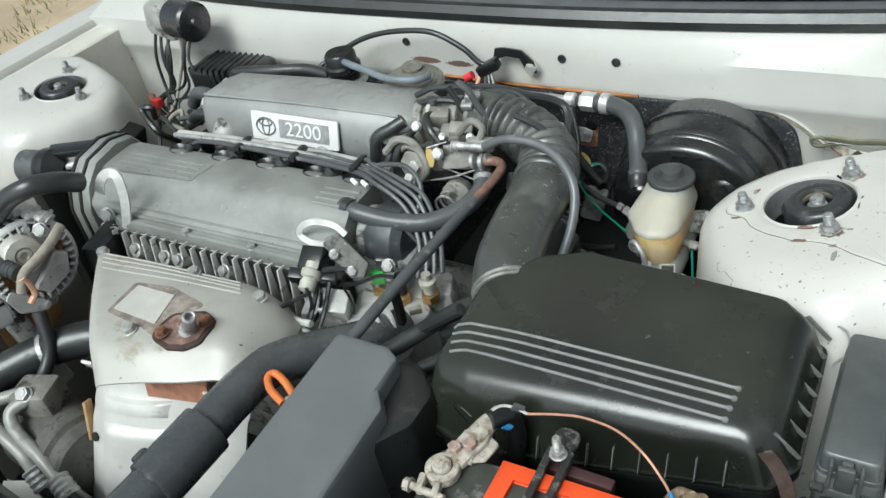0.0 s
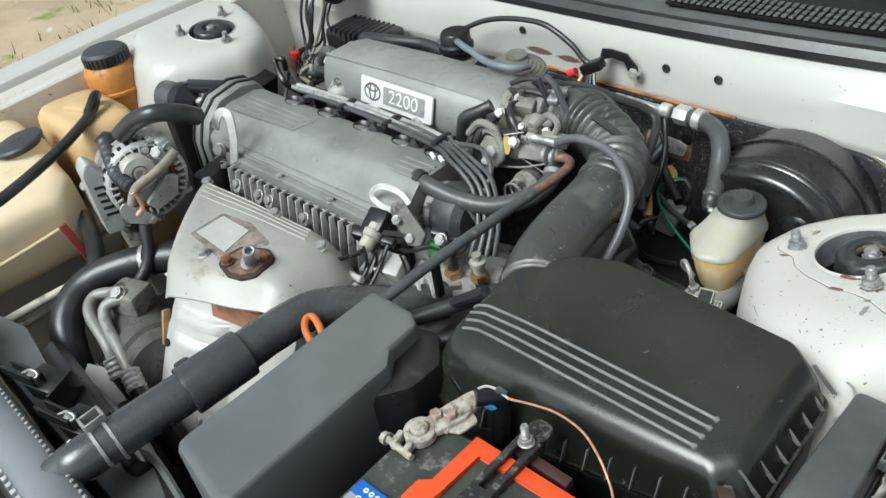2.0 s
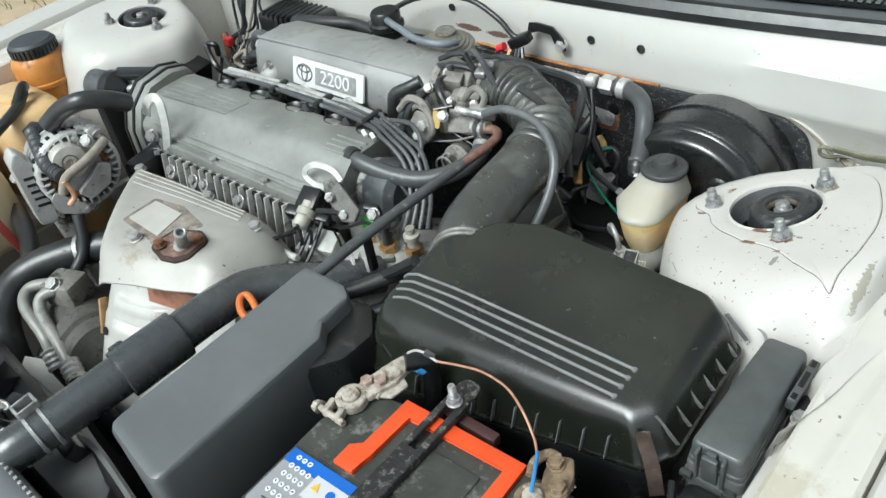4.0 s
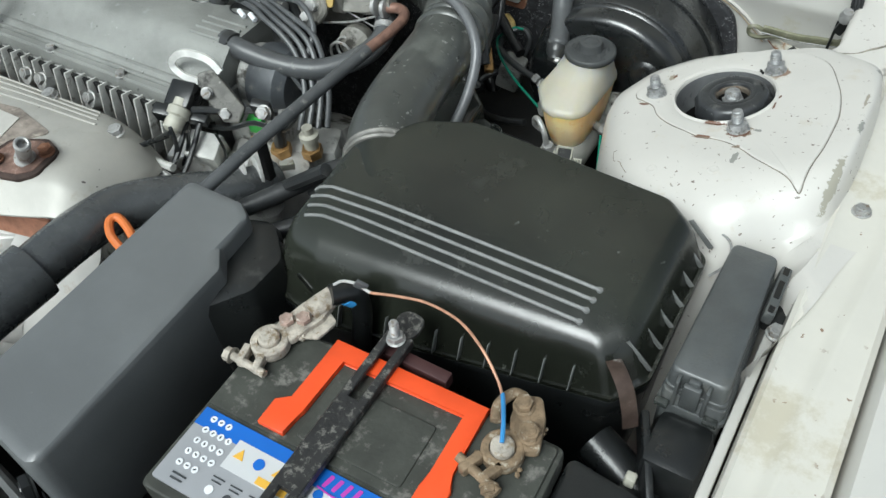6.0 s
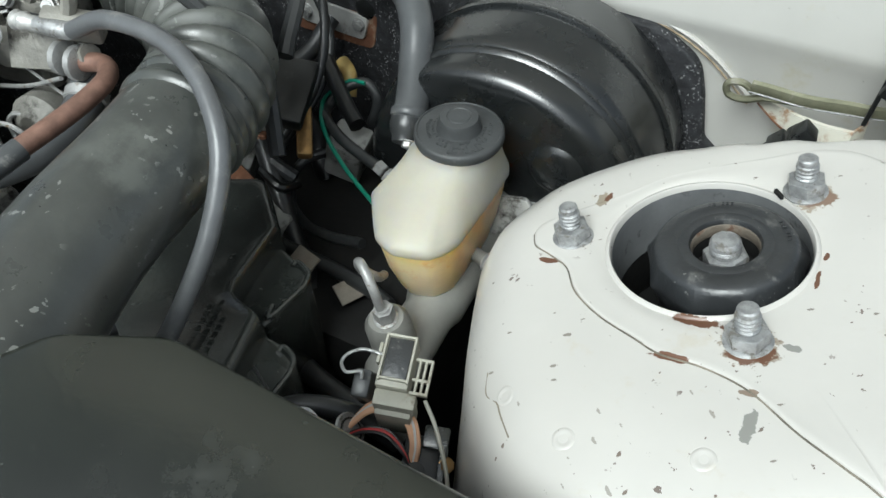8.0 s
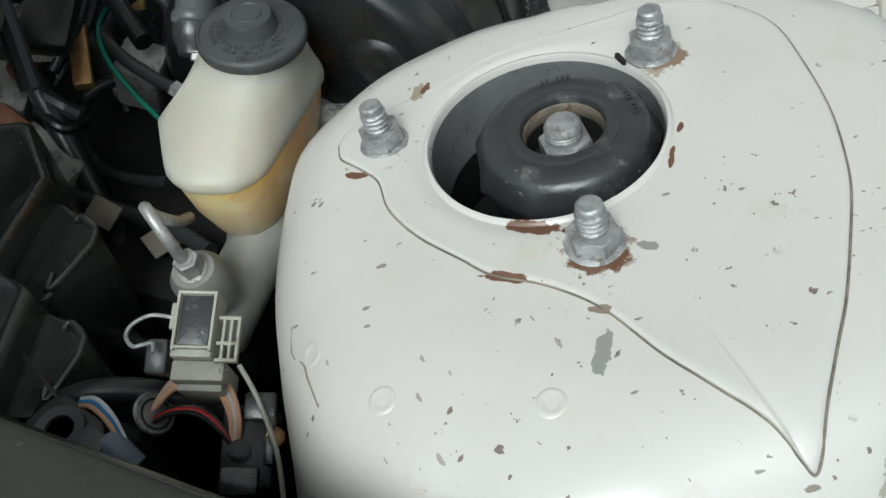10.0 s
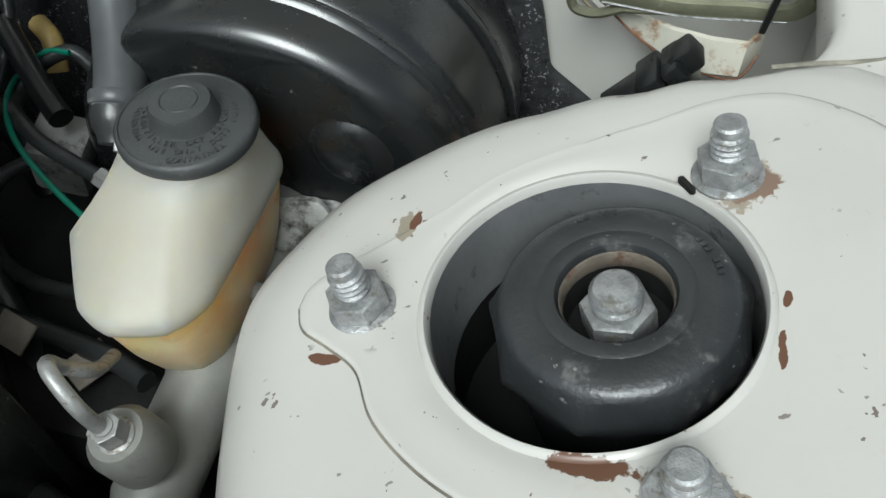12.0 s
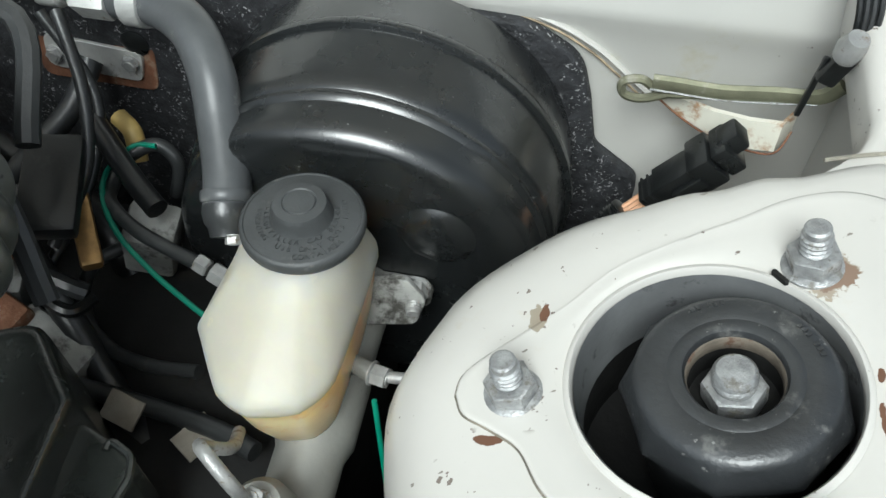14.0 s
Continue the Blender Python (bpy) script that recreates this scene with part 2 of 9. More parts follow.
LABEL_RED = mat("red_print", (0.65, 0.04, 0.05), 0.4, var=0.05, bump=0)
LABEL_GREEN = mat("green_dot", (0.02, 0.72, 0.06), 0.4, var=0.05, bump=0)
LABEL_DARK = mat("dark_print", (0.05, 0.055, 0.06), 0.45, var=0.1, bump=0)
LABEL_MAGENTA = mat("magenta_print", (0.45, 0.05, 0.40), 0.4, var=0.1, bump=0)
TANK = mat("yellowed_tank_plastic", (0.62, 0.43, 0.22), 0.42, var=0.14, scale=7, bump=0.06, bscale=60, dirt=(0.48, 0.32, 0.13), amount=0.3, dscale=7, trans=0.25)
TANK_LIGHT = mat("cream_tank_plastic", (0.80, 0.665, 0.45), 0.42, var=0.08, scale=6, bump=0.06, bscale=60, dirt=(0.72, 0.55, 0.31), amount=0.25, dscale=6, trans=0.25)
FLUID = mat("amber_fluid_plastic", (0.52, 0.22, 0.05), 0.35, var=0.25, scale=18, bump=0.05, dirt=(0.25, 0.12, 0.05), amount=0.2, trans=0.2)
RESERVOIR = mat("milky_reservoir_plastic", (0.475, 0.457, 0.385), 0.46, var=0.06, scale=22, bump=0.03, trans=1.0, deep=0.045, coat=0.03, dirt=(0.60, 0.55, 0.40), amount=0.12, dscale=30)
RES_FLUID = mat("amber_reservoir_plastic", (0.96, 0.70, 0.41), 0.36, var=0.12, scale=34, bump=0.03, trans=1.0, deep=0.06, dirt=(0.88, 0.54, 0.24), amount=0.2, dscale=40)
CAP = mat("grey_rubber_cap", (0.052, 0.055, 0.056), 0.5, var=0.2, scale=40, bump=0.18, bscale=420, dirt=(0.12, 0.12, 0.113), amount=0.15, dscale=60)
BOOSTER = mat("black_enamel", (0.0120, 0.0135, 0.0140), 0.27, spec=1.0, coat=0.2, var=0.2, scale=12, bump=0.05, bscale=160, chip=(0.16, 0.16, 0.16), chips=0.35, chipscale=330)
PAD = mat("sound_pad", (0.026, 0.027, 0.030), 0.7, var=0.5, scale=120, bump=0.9, bscale=240, dirt=(0.26, 0.26, 0.26), amount=0.0, dscale=300, chip=(0.30, 0.30, 0.30), chips=1.4, chipscale=520)
MOULD = mat("polished_black_moulding", (0.030, 0.034, 0.031), 0.24, spec=1.0, var=0.25, scale=30, bump=0.1, bscale=400)
GREEN_WIRE = mat("green_wire", (0.01, 0.22, 0.14), 0.4, var=0.15, bump=0)
GREEN_PLUG = mat("green_connector", (0.05, 0.42, 0.06), 0.4, var=0.15, scale=80, bump=0.05)
BLUE_WIRE = mat("blue_wire", (0.05, 0.25, 0.55), 0.4, var=0.15, bump=0)
RED_WIRE = mat("red_wire", (0.50, 0.03, 0.03), 0.4, var=0.2, bump=0)
PEACH_WIRE = mat("peach_wire", (0.72, 0.42, 0.26), 0.5, var=0.15, scale=80, bump=0)
TAPE = mat("faded_cloth_tape", (0.30, 0.27, 0.225), 0.8, var=0.2, scale=60, bump=0.3)
CREAM = mat("cream_connector", (0.43, 0.42, 0.355), 0.45, var=0.15, scale=60, bump=0.05, dirt=(0.25, 0.23, 0.18), amount=0.2, dscale=70)
OLIVE = mat("olive_zinc_bracket", (0.22, 0.22, 0.15), 0.45, metal=0.5, var=0.25, scale=40, bump=0.15, dirt=(0.30, 0.29, 0.24), amount=0.3, dscale=50)
GLASS_DARK = mat("dark_windscreen", (0.02, 0.022, 0.024), 0.08, var=0.1, bump=0)
DIRT = mat("dry_dirt", (0.46, 0.36, 0.24), 0.9, var=0.25, scale=1.2, bump=0.8, bscale=20, dirt=(0.20, 0.23, 0.06), amount=0.22, dscale=1.6,
           chip=(0.62, 0.56, 0.46), chips=0.9, chipscale=9)
YELLOW_PART = mat("yellowed_plastic_bit", (0.55, 0.40, 0.14), 0.5, var=0.2, scale=60, bump=0.1)


# ---- geometry helpers ----
def thing(name, label, category, loc=(0, 0, 0), group="", kind=""):
    ob = new(name)
    ob.empty_display_size = 0.02
    ob.location = loc
    return tagged(ob, label, category, group, kind)


def part(name, bm, material, parent=None, label="", sharp=38):
    me = bpy.data.meshes.new(name)
    bmesh.ops.recalc_face_normals(bm, faces=bm.faces)
    bm.to_mesh(me)
    bm.free()
    me.polygons.foreach_set("use_smooth", [True] * len(me.polygons))
    me.set_sharp_from_angle(angle=radians(sharp))
    me.materials.append(material)
    ob = new(name, me)
    if parent:
        ob.parent = parent
        if parent.type == "EMPTY":
            ob.matrix_parent_inverse = Matrix.Translation(parent.location).inverted()
    if label:
        ob["label"] = label
    return ob


def solo(name, bm, material, label, category, kind="", group="", sharp=38):
    return tagged(part(name, bm, material, None, "", sharp), label, category, group, kind)


def spline(points, n=6):
    """A smooth line through the points."""
    p = [Vector(q) for q in points]
    if len(p) == 2:
        return p
    p = [2 * p[0] - p[1]] + p + [2 * p[-1] - p[-2]]
    out = []
    for a, b, c, d in zip(p, p[1:], p[2:], p[3:]):
        for k in range(n):
            t = k / n
            out.append(0.5 * (2 * b + (c - a) * t + (2 * a - 5 * b + 4 * c - d) * t * t + (3 * b - a - 3 * c + d) * t ** 3))
    return out + [p[-2]]


def rings(bm, loops, close=True, cap=True):
    """Skins a row of loops of points."""
    vs = [[bm.verts.new(q) for q in loop] for loop in loops]
    for a, b in zip(vs, vs[1:]):
        n = len(a)
        for i in range(n if close else n - 1):
            j = (i + 1) % n
            bm.faces.new((a[i], a[j], b[j], b[i]))
    if cap and close:
        bm.faces.new(vs[0][::-1])
        bm.faces.new(vs[-1])
    return vs


def tube_into(bm, points, radius, seg=10, n=6, flat=1.0, cap=True):
    """A pipe along a smooth line; radius: a number, or a function of 0..1 along it."""
    line = spline(points, n)
    loops, up = [], None
    for i, c in enumerate(line):
        d = (line[min(i + 1, len(line) - 1)] - line[max(i - 1, 0)]).normalized()
        if up is None:
            up = d.orthogonal().normalized() if abs(d.z) > 0.9 else (Vector((0, 0, 1)) - d * d.z).normalized()
        up = (up - d * up.dot(d)).normalized()
        side = d.cross(up)
        r = radius(i / (len(line) - 1)) if callable(radius) else radius
        loops.append([c + side * (r * math.cos(2 * math.pi * k / seg)) + up * (r * flat * math.sin(2 * math.pi * k / seg)) for k in range(seg)])
    rings(bm, loops, True, cap)
    return bm


def tube(points, radius, seg=10, n=6, flat=1.0):
    return tube_into(bmesh.new(), points, radius, seg, n, flat)


def frame_of(origin, axis, hint=(0, 0, 1)):
    """A pose whose z runs along the axis."""
    z = Vector(axis).normalized()
    h = Vector(hint)
    x = h.cross(z)
    if x.length < 1e-4:
        x = Vector((1, 0, 0))
    x.normalize()
    m = Matrix((x, z.cross(x), z)).transposed().to_4x4()
    return Matrix.Translation(origin) @ m


def lathe_into(bm, profile, m, seg=28, closed=True):
    """Turns (radius, height) pairs round the z axis of m."""
    loops = [[m @ Vector((max(r, 1e-5) * math.cos(2 * math.pi * k / seg), max(r, 1e-5) * math.sin(2 * math.pi * k / seg), h)) for k in range(seg)] for r, h in profile]
    rings(bm, loops, True, closed)
    return bm


def lathe(profile, m, seg=28, closed=True):
    return lathe_into(bmesh.new(), profile, m, seg, closed)


def box_into(bm, size, m, bevel=0.0, seg=2):
    t = bmesh.new()
    bmesh.ops.create_cube(t, size=1)
    bmesh.ops.scale(t, vec=size, verts=t.verts)
    if bevel:
        bmesh.ops.bevel(t, geom=list(t.edges), offset=bevel, segments=seg, profile=0.5, affect="EDGES")
    bmesh.ops.transform(t, matrix=m, verts=t.verts)
    join(bm, t)
    return bm


def box(size, m, bevel=0.0, seg=2):
    return box_into(bmesh.new(), size, m, bevel, seg)


def join(bm, other):
    me = bpy.data.meshes.new("join")
    other.to_mesh(me)
    other.free()
    bm.from_mesh(me)
    bpy.data.meshes.remove(me)
    return bm


def rounded(poly, r, seg=4):
    """A polygon of (x, y) with rounded corners; r: a radius, or one for each corner."""
    out, n = [], len(poly)
    for i in range(n):
        a, b, c = (Vector(poly[(i + k) % n]) for k in (-1, 0, 1))
        rr = r[i] if isinstance(r, (list, tuple)) else r
        u, v = (a - b).normalized(), (c - b).normalized()
        ang = max(0.05, u.angle(v))
        t = min(rr / math.tan(ang / 2), 0.48 * (a - b).length, 0.48 * (c - b).length)
        p, q = b + u * t, b + v * t
        for k in range(seg + 1):
            s = k / seg
            out.append(p * (1 - s) ** 2 + b * 2 * s * (1 - s) + q * s * s)
    return out


def slab_into(bm, poly, z0, z1, m=Matrix.Identity(4), edge=0.0, r=0.0, seg=4):
    """A plate from a polygon, with softened top and bottom edges."""
    pts = rounded(poly, r, seg) if r else [Vector(p) for p in poly]
    cx = sum((p.x for p in pts)) / len(pts)
    cy = sum((p.y for p in pts)) / len(pts)

    def at(z, inset):
        loop = []
        for p in pts:
            d = Vector((p.x - cx, p.y - cy))
            k = max(0.0, 1 - inset / max(d.length, 1e-6))
            loop.append(m @ Vector((cx + d.x * k, cy + d.y * k, z)))
        return loop
    if edge:
        loops = [at(z0, edge), at(z0 + edge, 0), at(z1 - edge, 0), at(z1 - edge * 0.3, edge * 0.3), at(z1, edge), at(z1, edge * 1.7)]
    else:
        loops = [at(z0, 0), at(z1, 0)]
    rings(bm, loops)
    return bm


def slab(poly, z0, z1, m=Matrix.Identity(4), edge=0.0, r=0.0, seg=4):
    return slab_into(bmesh.new(), poly, z0, z1, m, edge, r, seg)


def hexagon(r):
    return [(r * math.cos(math.radians(60 * k)), r * math.sin(math.radians(60 * k))) for k in range(6)]


def bolt_bm(m, r=0.006, head=0.005, washer=True, stud=0.0):
    """A hex head or nut with a washer face and, if asked, a stud through it."""
    bm = bmesh.new()
    if washer:
        lathe_into(bm, [(r * 1.36, 0), (r * 1.36, r * 0.14), (r * 1.22, r * 0.24)], m, 24)
    slab_into(bm, hexagon(r * 1.18), r * 0.2, r * 0.2 + head, m, edge=r * 0.10)
    if stud:
        prof, h = [(r * 0.62, head)], head
        while h < stud:
            prof += [(r * 0.68, h + r * 0.06), (r * 0.68, h + r * 0.12), (r * 0.54, h + r * 0.24)]
            h += r * 0.28
        prof += [(r * 0.60, stud), (r * 0.58, stud + r * 0.30), (r * 0.48, stud + r * 0.38)]
        lathe_into(bm, prof, m, 20)
    else:
        lathe_into(bm, [(r * 0.75, r * 0.2 + head), (r * 0.7, r * 0.3 + head)], m, 16)
    return bm


def bolt(m, parent, r=0.006, head=0.005, material=None, stud=0.0, label="", washer=True):
    return part("bolt", bolt_bm(m, r, head, washer, stud), material or STEEL, parent, label)


def word(text, size, m, material, parent, depth=0.0006, name="lettering"):
    cu = bpy.data.curves.new("letters", "FONT")
    cu.body, cu.size, cu.extrude = text, size, depth
    cu.align_x, cu.align_y = "CENTER", "CENTER"
    tmp = bpy.data.objects.new("letters", cu)
    scene.collection.objects.link(tmp)
    dg = bpy.context.evaluated_depsgraph_get()
    me = bpy.data.meshes.new_from_object(tmp.evaluated_get(dg))
    bpy.data.objects.remove(tmp)
    bm = bmesh.new()
    bm.from_mesh(me)
    bpy.data.meshes.remove(me)
    bmesh.ops.transform(bm, matrix=m, verts=bm.verts)
    return part(name, bm, material, parent)


def ring_word(text, size, m, radius, mid, material, parent, depth=0.0005):
    """A word bent round the z axis of m, read from outside, centred at mid degrees."""
    bm = bmesh.new()
    pitch = size * 0.74
    for k, ch in enumerate(text):
        a = radians(mid) + (k - (len(text) - 1) / 2) * pitch / radius
        ob = word(ch, size, m @ Matrix.Rotation(a + math.pi / 2, 4, "Z") @ Matrix.Translation((0, -radius, 0)), material, None, depth)
        bm.from_mesh(ob.data)
        me = ob.data
        bpy.data.objects.remove(ob)
        bpy.data.meshes.remove(me)
    return part("lettering", bm, material, parent)


# SCENE PARTS
# ---- ground and car body ----
bm = bmesh.new()
bmesh.ops.create_grid(bm, x_segments=90, y_segments=90, size=1)
for v in bm.verts:
    s = 60 * abs(v.co.x) ** 3 + 3 * abs(v.co.x)
    q = 60 * abs(v.co.y) ** 3 + 3 * abs(v.co.y)
    v.co.x, v.co.y = math.copysign(s, v.co.x), math.copysign(q, v.co.y)
    v.co.z = 0.05 * noise.noise(Vector((v.co.x * 0.7, v.co.y * 0.7, 0)))
solo("ground", bm, DIRT, "dry sandy ground with sparse grass", "ground", "structure")

# grass tufts beside the car
bm = bmesh.new()
rng = random.Random(3)
for k in range(170):
    cx, cy = -1.4 - 4.5 * rng.random(), -0.9 + 4.0 * rng.random()
    if noise.noise(Vector((cx * 0.9, cy * 0.9, 3))) < 0.05:
        continue
    for j in range(26):
        a, h = rng.random() * 6.28, 0.03 + 0.06 * rng.random()
        px, py = cx + rng.gauss(0, 0.10), cy + rng.gauss(0, 0.10)
        dx, dy = math.cos(a), math.sin(a)
        z0 = 0.05 * noise.noise(Vector((px * 0.7, py * 0.7, 0))) - 0.01
        w = 0.005
        q = [bm.verts.new(c) for c in ((px - dy * w, py + dx * w, z0), (px + dy * w, py - dx * w, z0), (px + dx * 0.04, py + dy * 0.04, z0 + h))]
        bm.faces.new(q)
solo("grass", bm, mat("dry_grass", (0.16, 0.17, 0.05), 0.8, var=0.4, scale=3, bump=0), "sparse tufts of dry green grass on the dirt", "grass", "stuff")

car = thing("car", "white car body with open engine bay and worn paint", "car", (-0.07, 0, 0))


def extrude_y(profile, ys, close=False):
    """A pressed panel: (x, z) pairs drawn along y."""
    bm = bmesh.new()
    rings(bm, [[Vector((x, y, z)) for x, z in profile] for y in ys], close, close)
    return bm


def rail_z(y):
    return 0.905 - 0.03 * min(1, max(0, (-0.05 - y) / 0.6))


def rail(sign, parent):
    """The pressed inner rail along the top of a wing, with its flange and gap."""
    bm = bmesh.new()
    loops = []
    for i in range(15):
        y = -0.95 + i * 0.105
        dz = rail_z(y) - 0.905
        w = float(np.interp(y, (-0.5, -0.35, -0.22, -0.12, 0.1), (0.666, 0.672, 0.680, 0.689, 0.692)))
        prof = [(0.644, 0.35), (0.644, 0.866), (0.6455, 0.8825), (0.649, 0.8855), (0.653, 0.8838), (w - 0.011, 0.8838), (w - 0.005, 0.8862), (w - 0.001, 0.8895), (w + 0.003, 0.8900), (w + 0.006, 0.8890), (0.701, 0.8895), (0.7055, 0.886), (0.7072, 0.82)]
        loops.append([Vector((-0.07 + sign * (x + 0.07), y, z + dz)) for x, z in prof])
    rings(bm, loops, False)
    return part("inner_rail", bm, RAIL_PAINT, parent, "cream-stained white rail with surface rust")


def wing(sign, parent):
    """The outer wing panel beyond the gap."""
    bm = bmesh.new()
    loops = []
    for i in range(15):
        y = -0.95 + i * 0.105
        dz = rail_z(y) - 0.905
        prof = [(0.709, 0.80), (0.709, 0.893), (0.713, 0.900), (0.735, 0.904), (0.79, 0.899), (0.84, 0.882), (0.875, 0.85), (0.89, 0.80), (0.90, 0.68), (0.895, 0.30), (0.89, -0.02)]
        loops.append([Vector((-0.07 + sign * (x + 0.07), y, z + dz)) for x, z in prof])
    rings(bm, loops, False)
    return part("front_wing", bm, PAINT, parent)


for sign in (1, -1):
    rail(sign, car)
    wing(sign, car)
    for y in (-0.083, 0.085, 0.27):
        m = Matrix.Translation((-0.07 + sign * 0.735, y, rail_z(y) - 0.0215)) @ pose(0, 0, 0, 0, sign * -3, 0)
        bolt(m, car, 0.0055, 0.004, PAINT if y < -0.1 else STEEL)

# firewall: flat below, leaning back into the cowl above
def cowl_y(x):
    return 0.243 + 0.14 * max(0.0, abs(x + 0.07) - 0.12) ** 2


bm = bmesh.new()
loops = []
for i in range(33):
    x = -0.86 + i * 0.0475
    c = cowl_y(x)
    loops.append([Vector((x, y, z)) for y, z in ((0.243, 0.25), (0.243, 0.80), (0.242, 0.842), (0.236, 0.852), (0.236, 0.860), (0.240, 0.884),
                                                 (0.241, 0.905), (c + 0.004, 0.928), (c + 0.008, 0.938), (c + 0.030, 0.944), (c + 0.10, 0.95))])
rings(bm, loops, False)
FIREWALL_PAINT = mat("stained_firewall_paint", (0.525, 0.518, 0.485), 0.38, var=0.05, scale=9, bump=0.03, bscale=120, coat=0.25, dirt=(0.50, 0.48, 0.40), amount=0.14, dscale=14, chip=(0.16, 0.13, 0.11), chips=0.35,
                     spots=[((-0.068, 0.241, 0.877), (0.026, 0.05, 0.0050), (0.16, 0.10, 0.08)), ((-0.010, 0.241, 0.8755), (0.022, 0.05, 0.0050), (0.15, 0.10, 0.08)),
                            ((0.125, 0.241, 0.846), (0.055, 0.05, 0.0042), (0.42, 0.20, 0.09)), ((0.30, 0.241, 0.846), (0.040, 0.05, 0.0034), (0.40, 0.28, 0.18))])
part("firewall", bm, FIREWALL_PAINT, car, "white painted firewall with rust smudges and bolt holes")
for x, z in ((0.159, 0.897), (0.238, 0.898), (-0.10, 0.905)):
    bm = lathe([(0.0062, 0), (0.0062, 0.0015), (0.0045, 0.002), (0.004, -0.001)], frame_of((x, 0.240, z), (0, -1, 0)), 16)
    part("plug_hole", bm, RUBBER, car, "dark round hole in the panel")

# cowl: rubber seal, trim, vent grille and windscreen foot
def along_cowl(profile, x0=-0.86, x1=0.66, n=33):
    bm = bmesh.new()
    rings(bm, [[Vector((x0 + (x1 - x0) * i / n, cowl_y(x0 + (x1 - x0) * i / n) + dy, z)) for dy, z in profile] for i in range(n + 1)], True)
    return bm


part("hood_seal", along_cowl([(0.006, 0.940), (0.003, 0.952), (0.010, 0.962), (0.022, 0.962), (0.028, 0.950), (0.024, 0.940)]), RUBBER, car, "black rubber hood seal")
part("cowl_panel", along_cowl([(0.03, 0.942), (0.03, 0.950), (0.05, 0.957), (0.10, 0.962), (0.115, 0.958), (0.115, 0.945)]), mat("grey_cowl_plastic", (0.10, 0.105, 0.11), 0.5, var=0.15, bump=0.1), car, "grey plastic cowl panel")
bm = bmesh.new()
rings(bm, [[Vector((x, cowl_y(x) + dy, z)) for dy, z in ((0.105, 0.955), (0.24, 1.0), (0.62, 1.36))] for x in [-0.86 + 0.08 * k for k in range(20)]], False)
part("windscreen", bm, GLASS_DARK, car, "dark glass windscreen")
grille = part("cowl_grille", along_cowl([(0.052, 0.962), (0.052, 0.965), (0.098, 0.969), (0.098, 0.965)], 0.12, 0.58, 20), BLACK, car, "black vent grille with small slots")
bm = bmesh.new()
for i in range(46):
    x = 0.13 + i * 0.0097
    for j in range(3):
        box_into(bm, (0.0055, 0.011, 0.002), Matrix.Translation((x, cowl_y(x) + 0.06 + 0.0145 * j, 0.968 + 0.0013 * j)))
part("vent_slot", bm, GREY_COVER, grille)

# strut tower
def tower_frame(cx, cy, cz, lean):
    x = Vector((math.cos(lean), 0, math.sin(lean)))
    z = Vector((-math.sin(lean), 0, math.cos(lean)))
    return Matrix.Translation((cx, cy, cz)) @ Matrix((x, Vector((0, 1, 0)), z)).transposed().to_4x4()


TOP = [(0, 119), (30, 122), (55, 108), (75, 86), (90, 76), (110, 69), (135, 68), (160, 72), (180, 76), (200, 73), (225, 73), (250, 80), (270, 85), (300, 106), (330, 131), (360, 119)]


def polar(table, deg):
    """Smooth radius over the angle, in metres."""
    deg %= 360
    for (a0, r0), (a1, r1) in zip(table, table[1:]):
        if a0 <= deg <= a1:
            t = (deg - a0) / (a1 - a0)
            t = t * t * (3 - 2 * t)
            return (r0 + (r1 - r0) * t) / 1000
    return table[0][1] / 1000


def tower(m, sign, material, parent):
    """A pressed tower: rolled hole, flat top, wide shoulder and flared skirt; its outer side runs into the wing."""
    bm = bmesh.new()
    steps = 96
    rows = [(None, 0.0426, -0.028), (None, 0.0427, -0.012), (None, 0.0430, 0.0002), (None, 0.0436, 0.0013), (None, 0.0447, 0.0012), (None, 0.0456, 0.0), (0.35, None, 0.0), (0.7, None, 0.0), (0.0, 0, 0.0), (0.006, 0, -0.0012), (0.013, 0, -0.005),
            (0.019, 0, -0.012), (0.024, 0, -0.025), (0.028, 0, -0.045), (0.034, 0, -0.08), (0.045, 0, -0.14), (0.055, 0, -0.25), (0.07, 0, -0.45)]
    loops = []
    for grow, r, z in rows:
        loop = []
        for k in range(steps):
            a = 2 * math.pi * k / steps
            ca, sa = math.cos(a), math.sin(a)
            if r is None:
                rr = 0.0456 + (polar(TOP, 360.0 * k / steps) - 0.0456) * grow
                p = Vector((rr * ca, 0.004 * (1 - grow) + rr * sa, z))
            elif grow is None:
                p = Vector((r * ca, 0.004 + r * sa, z))
            else:
                front, inner = max(0, -sa) ** 1.5, max(0, -ca)
                g = grow * (1 + 0.55 * inner) * (1 - 0.75 * max(0, ca) * min(1.0, max(0.0, (-z - 0.05) / 0.1)))
                rr = polar(TOP, 360.0 * k / steps)
                p = Vector(((rr + g) * ca, (rr + g * (1 + 1.5 * front)) * sa, z))
            p.x *= sign
            w = m @ p
            out = sign * (w.x + 0.07) + 0.0
            lim = 0.640 + 0.07 - 0.002
            if out > lim:
                w.x = -0.07 + sign * (lim + 0.35 * min(0.10, out - lim))
            if out > lim - 0.03:
                t = min(1, (out - lim + 0.03) / 0.03)
                w.z = w.z * (1 - t) + max(w.z, 0.880) * t
            loop.append(w)
        loops.append(loop)
    rings(bm, loops, True, False)
    bm.normal_update()
    tree = BVHTree.FromBMesh(bm)
    return part("strut_tower", bm, material, parent, "white strut tower with chipped paint and rust spots", 50), tree


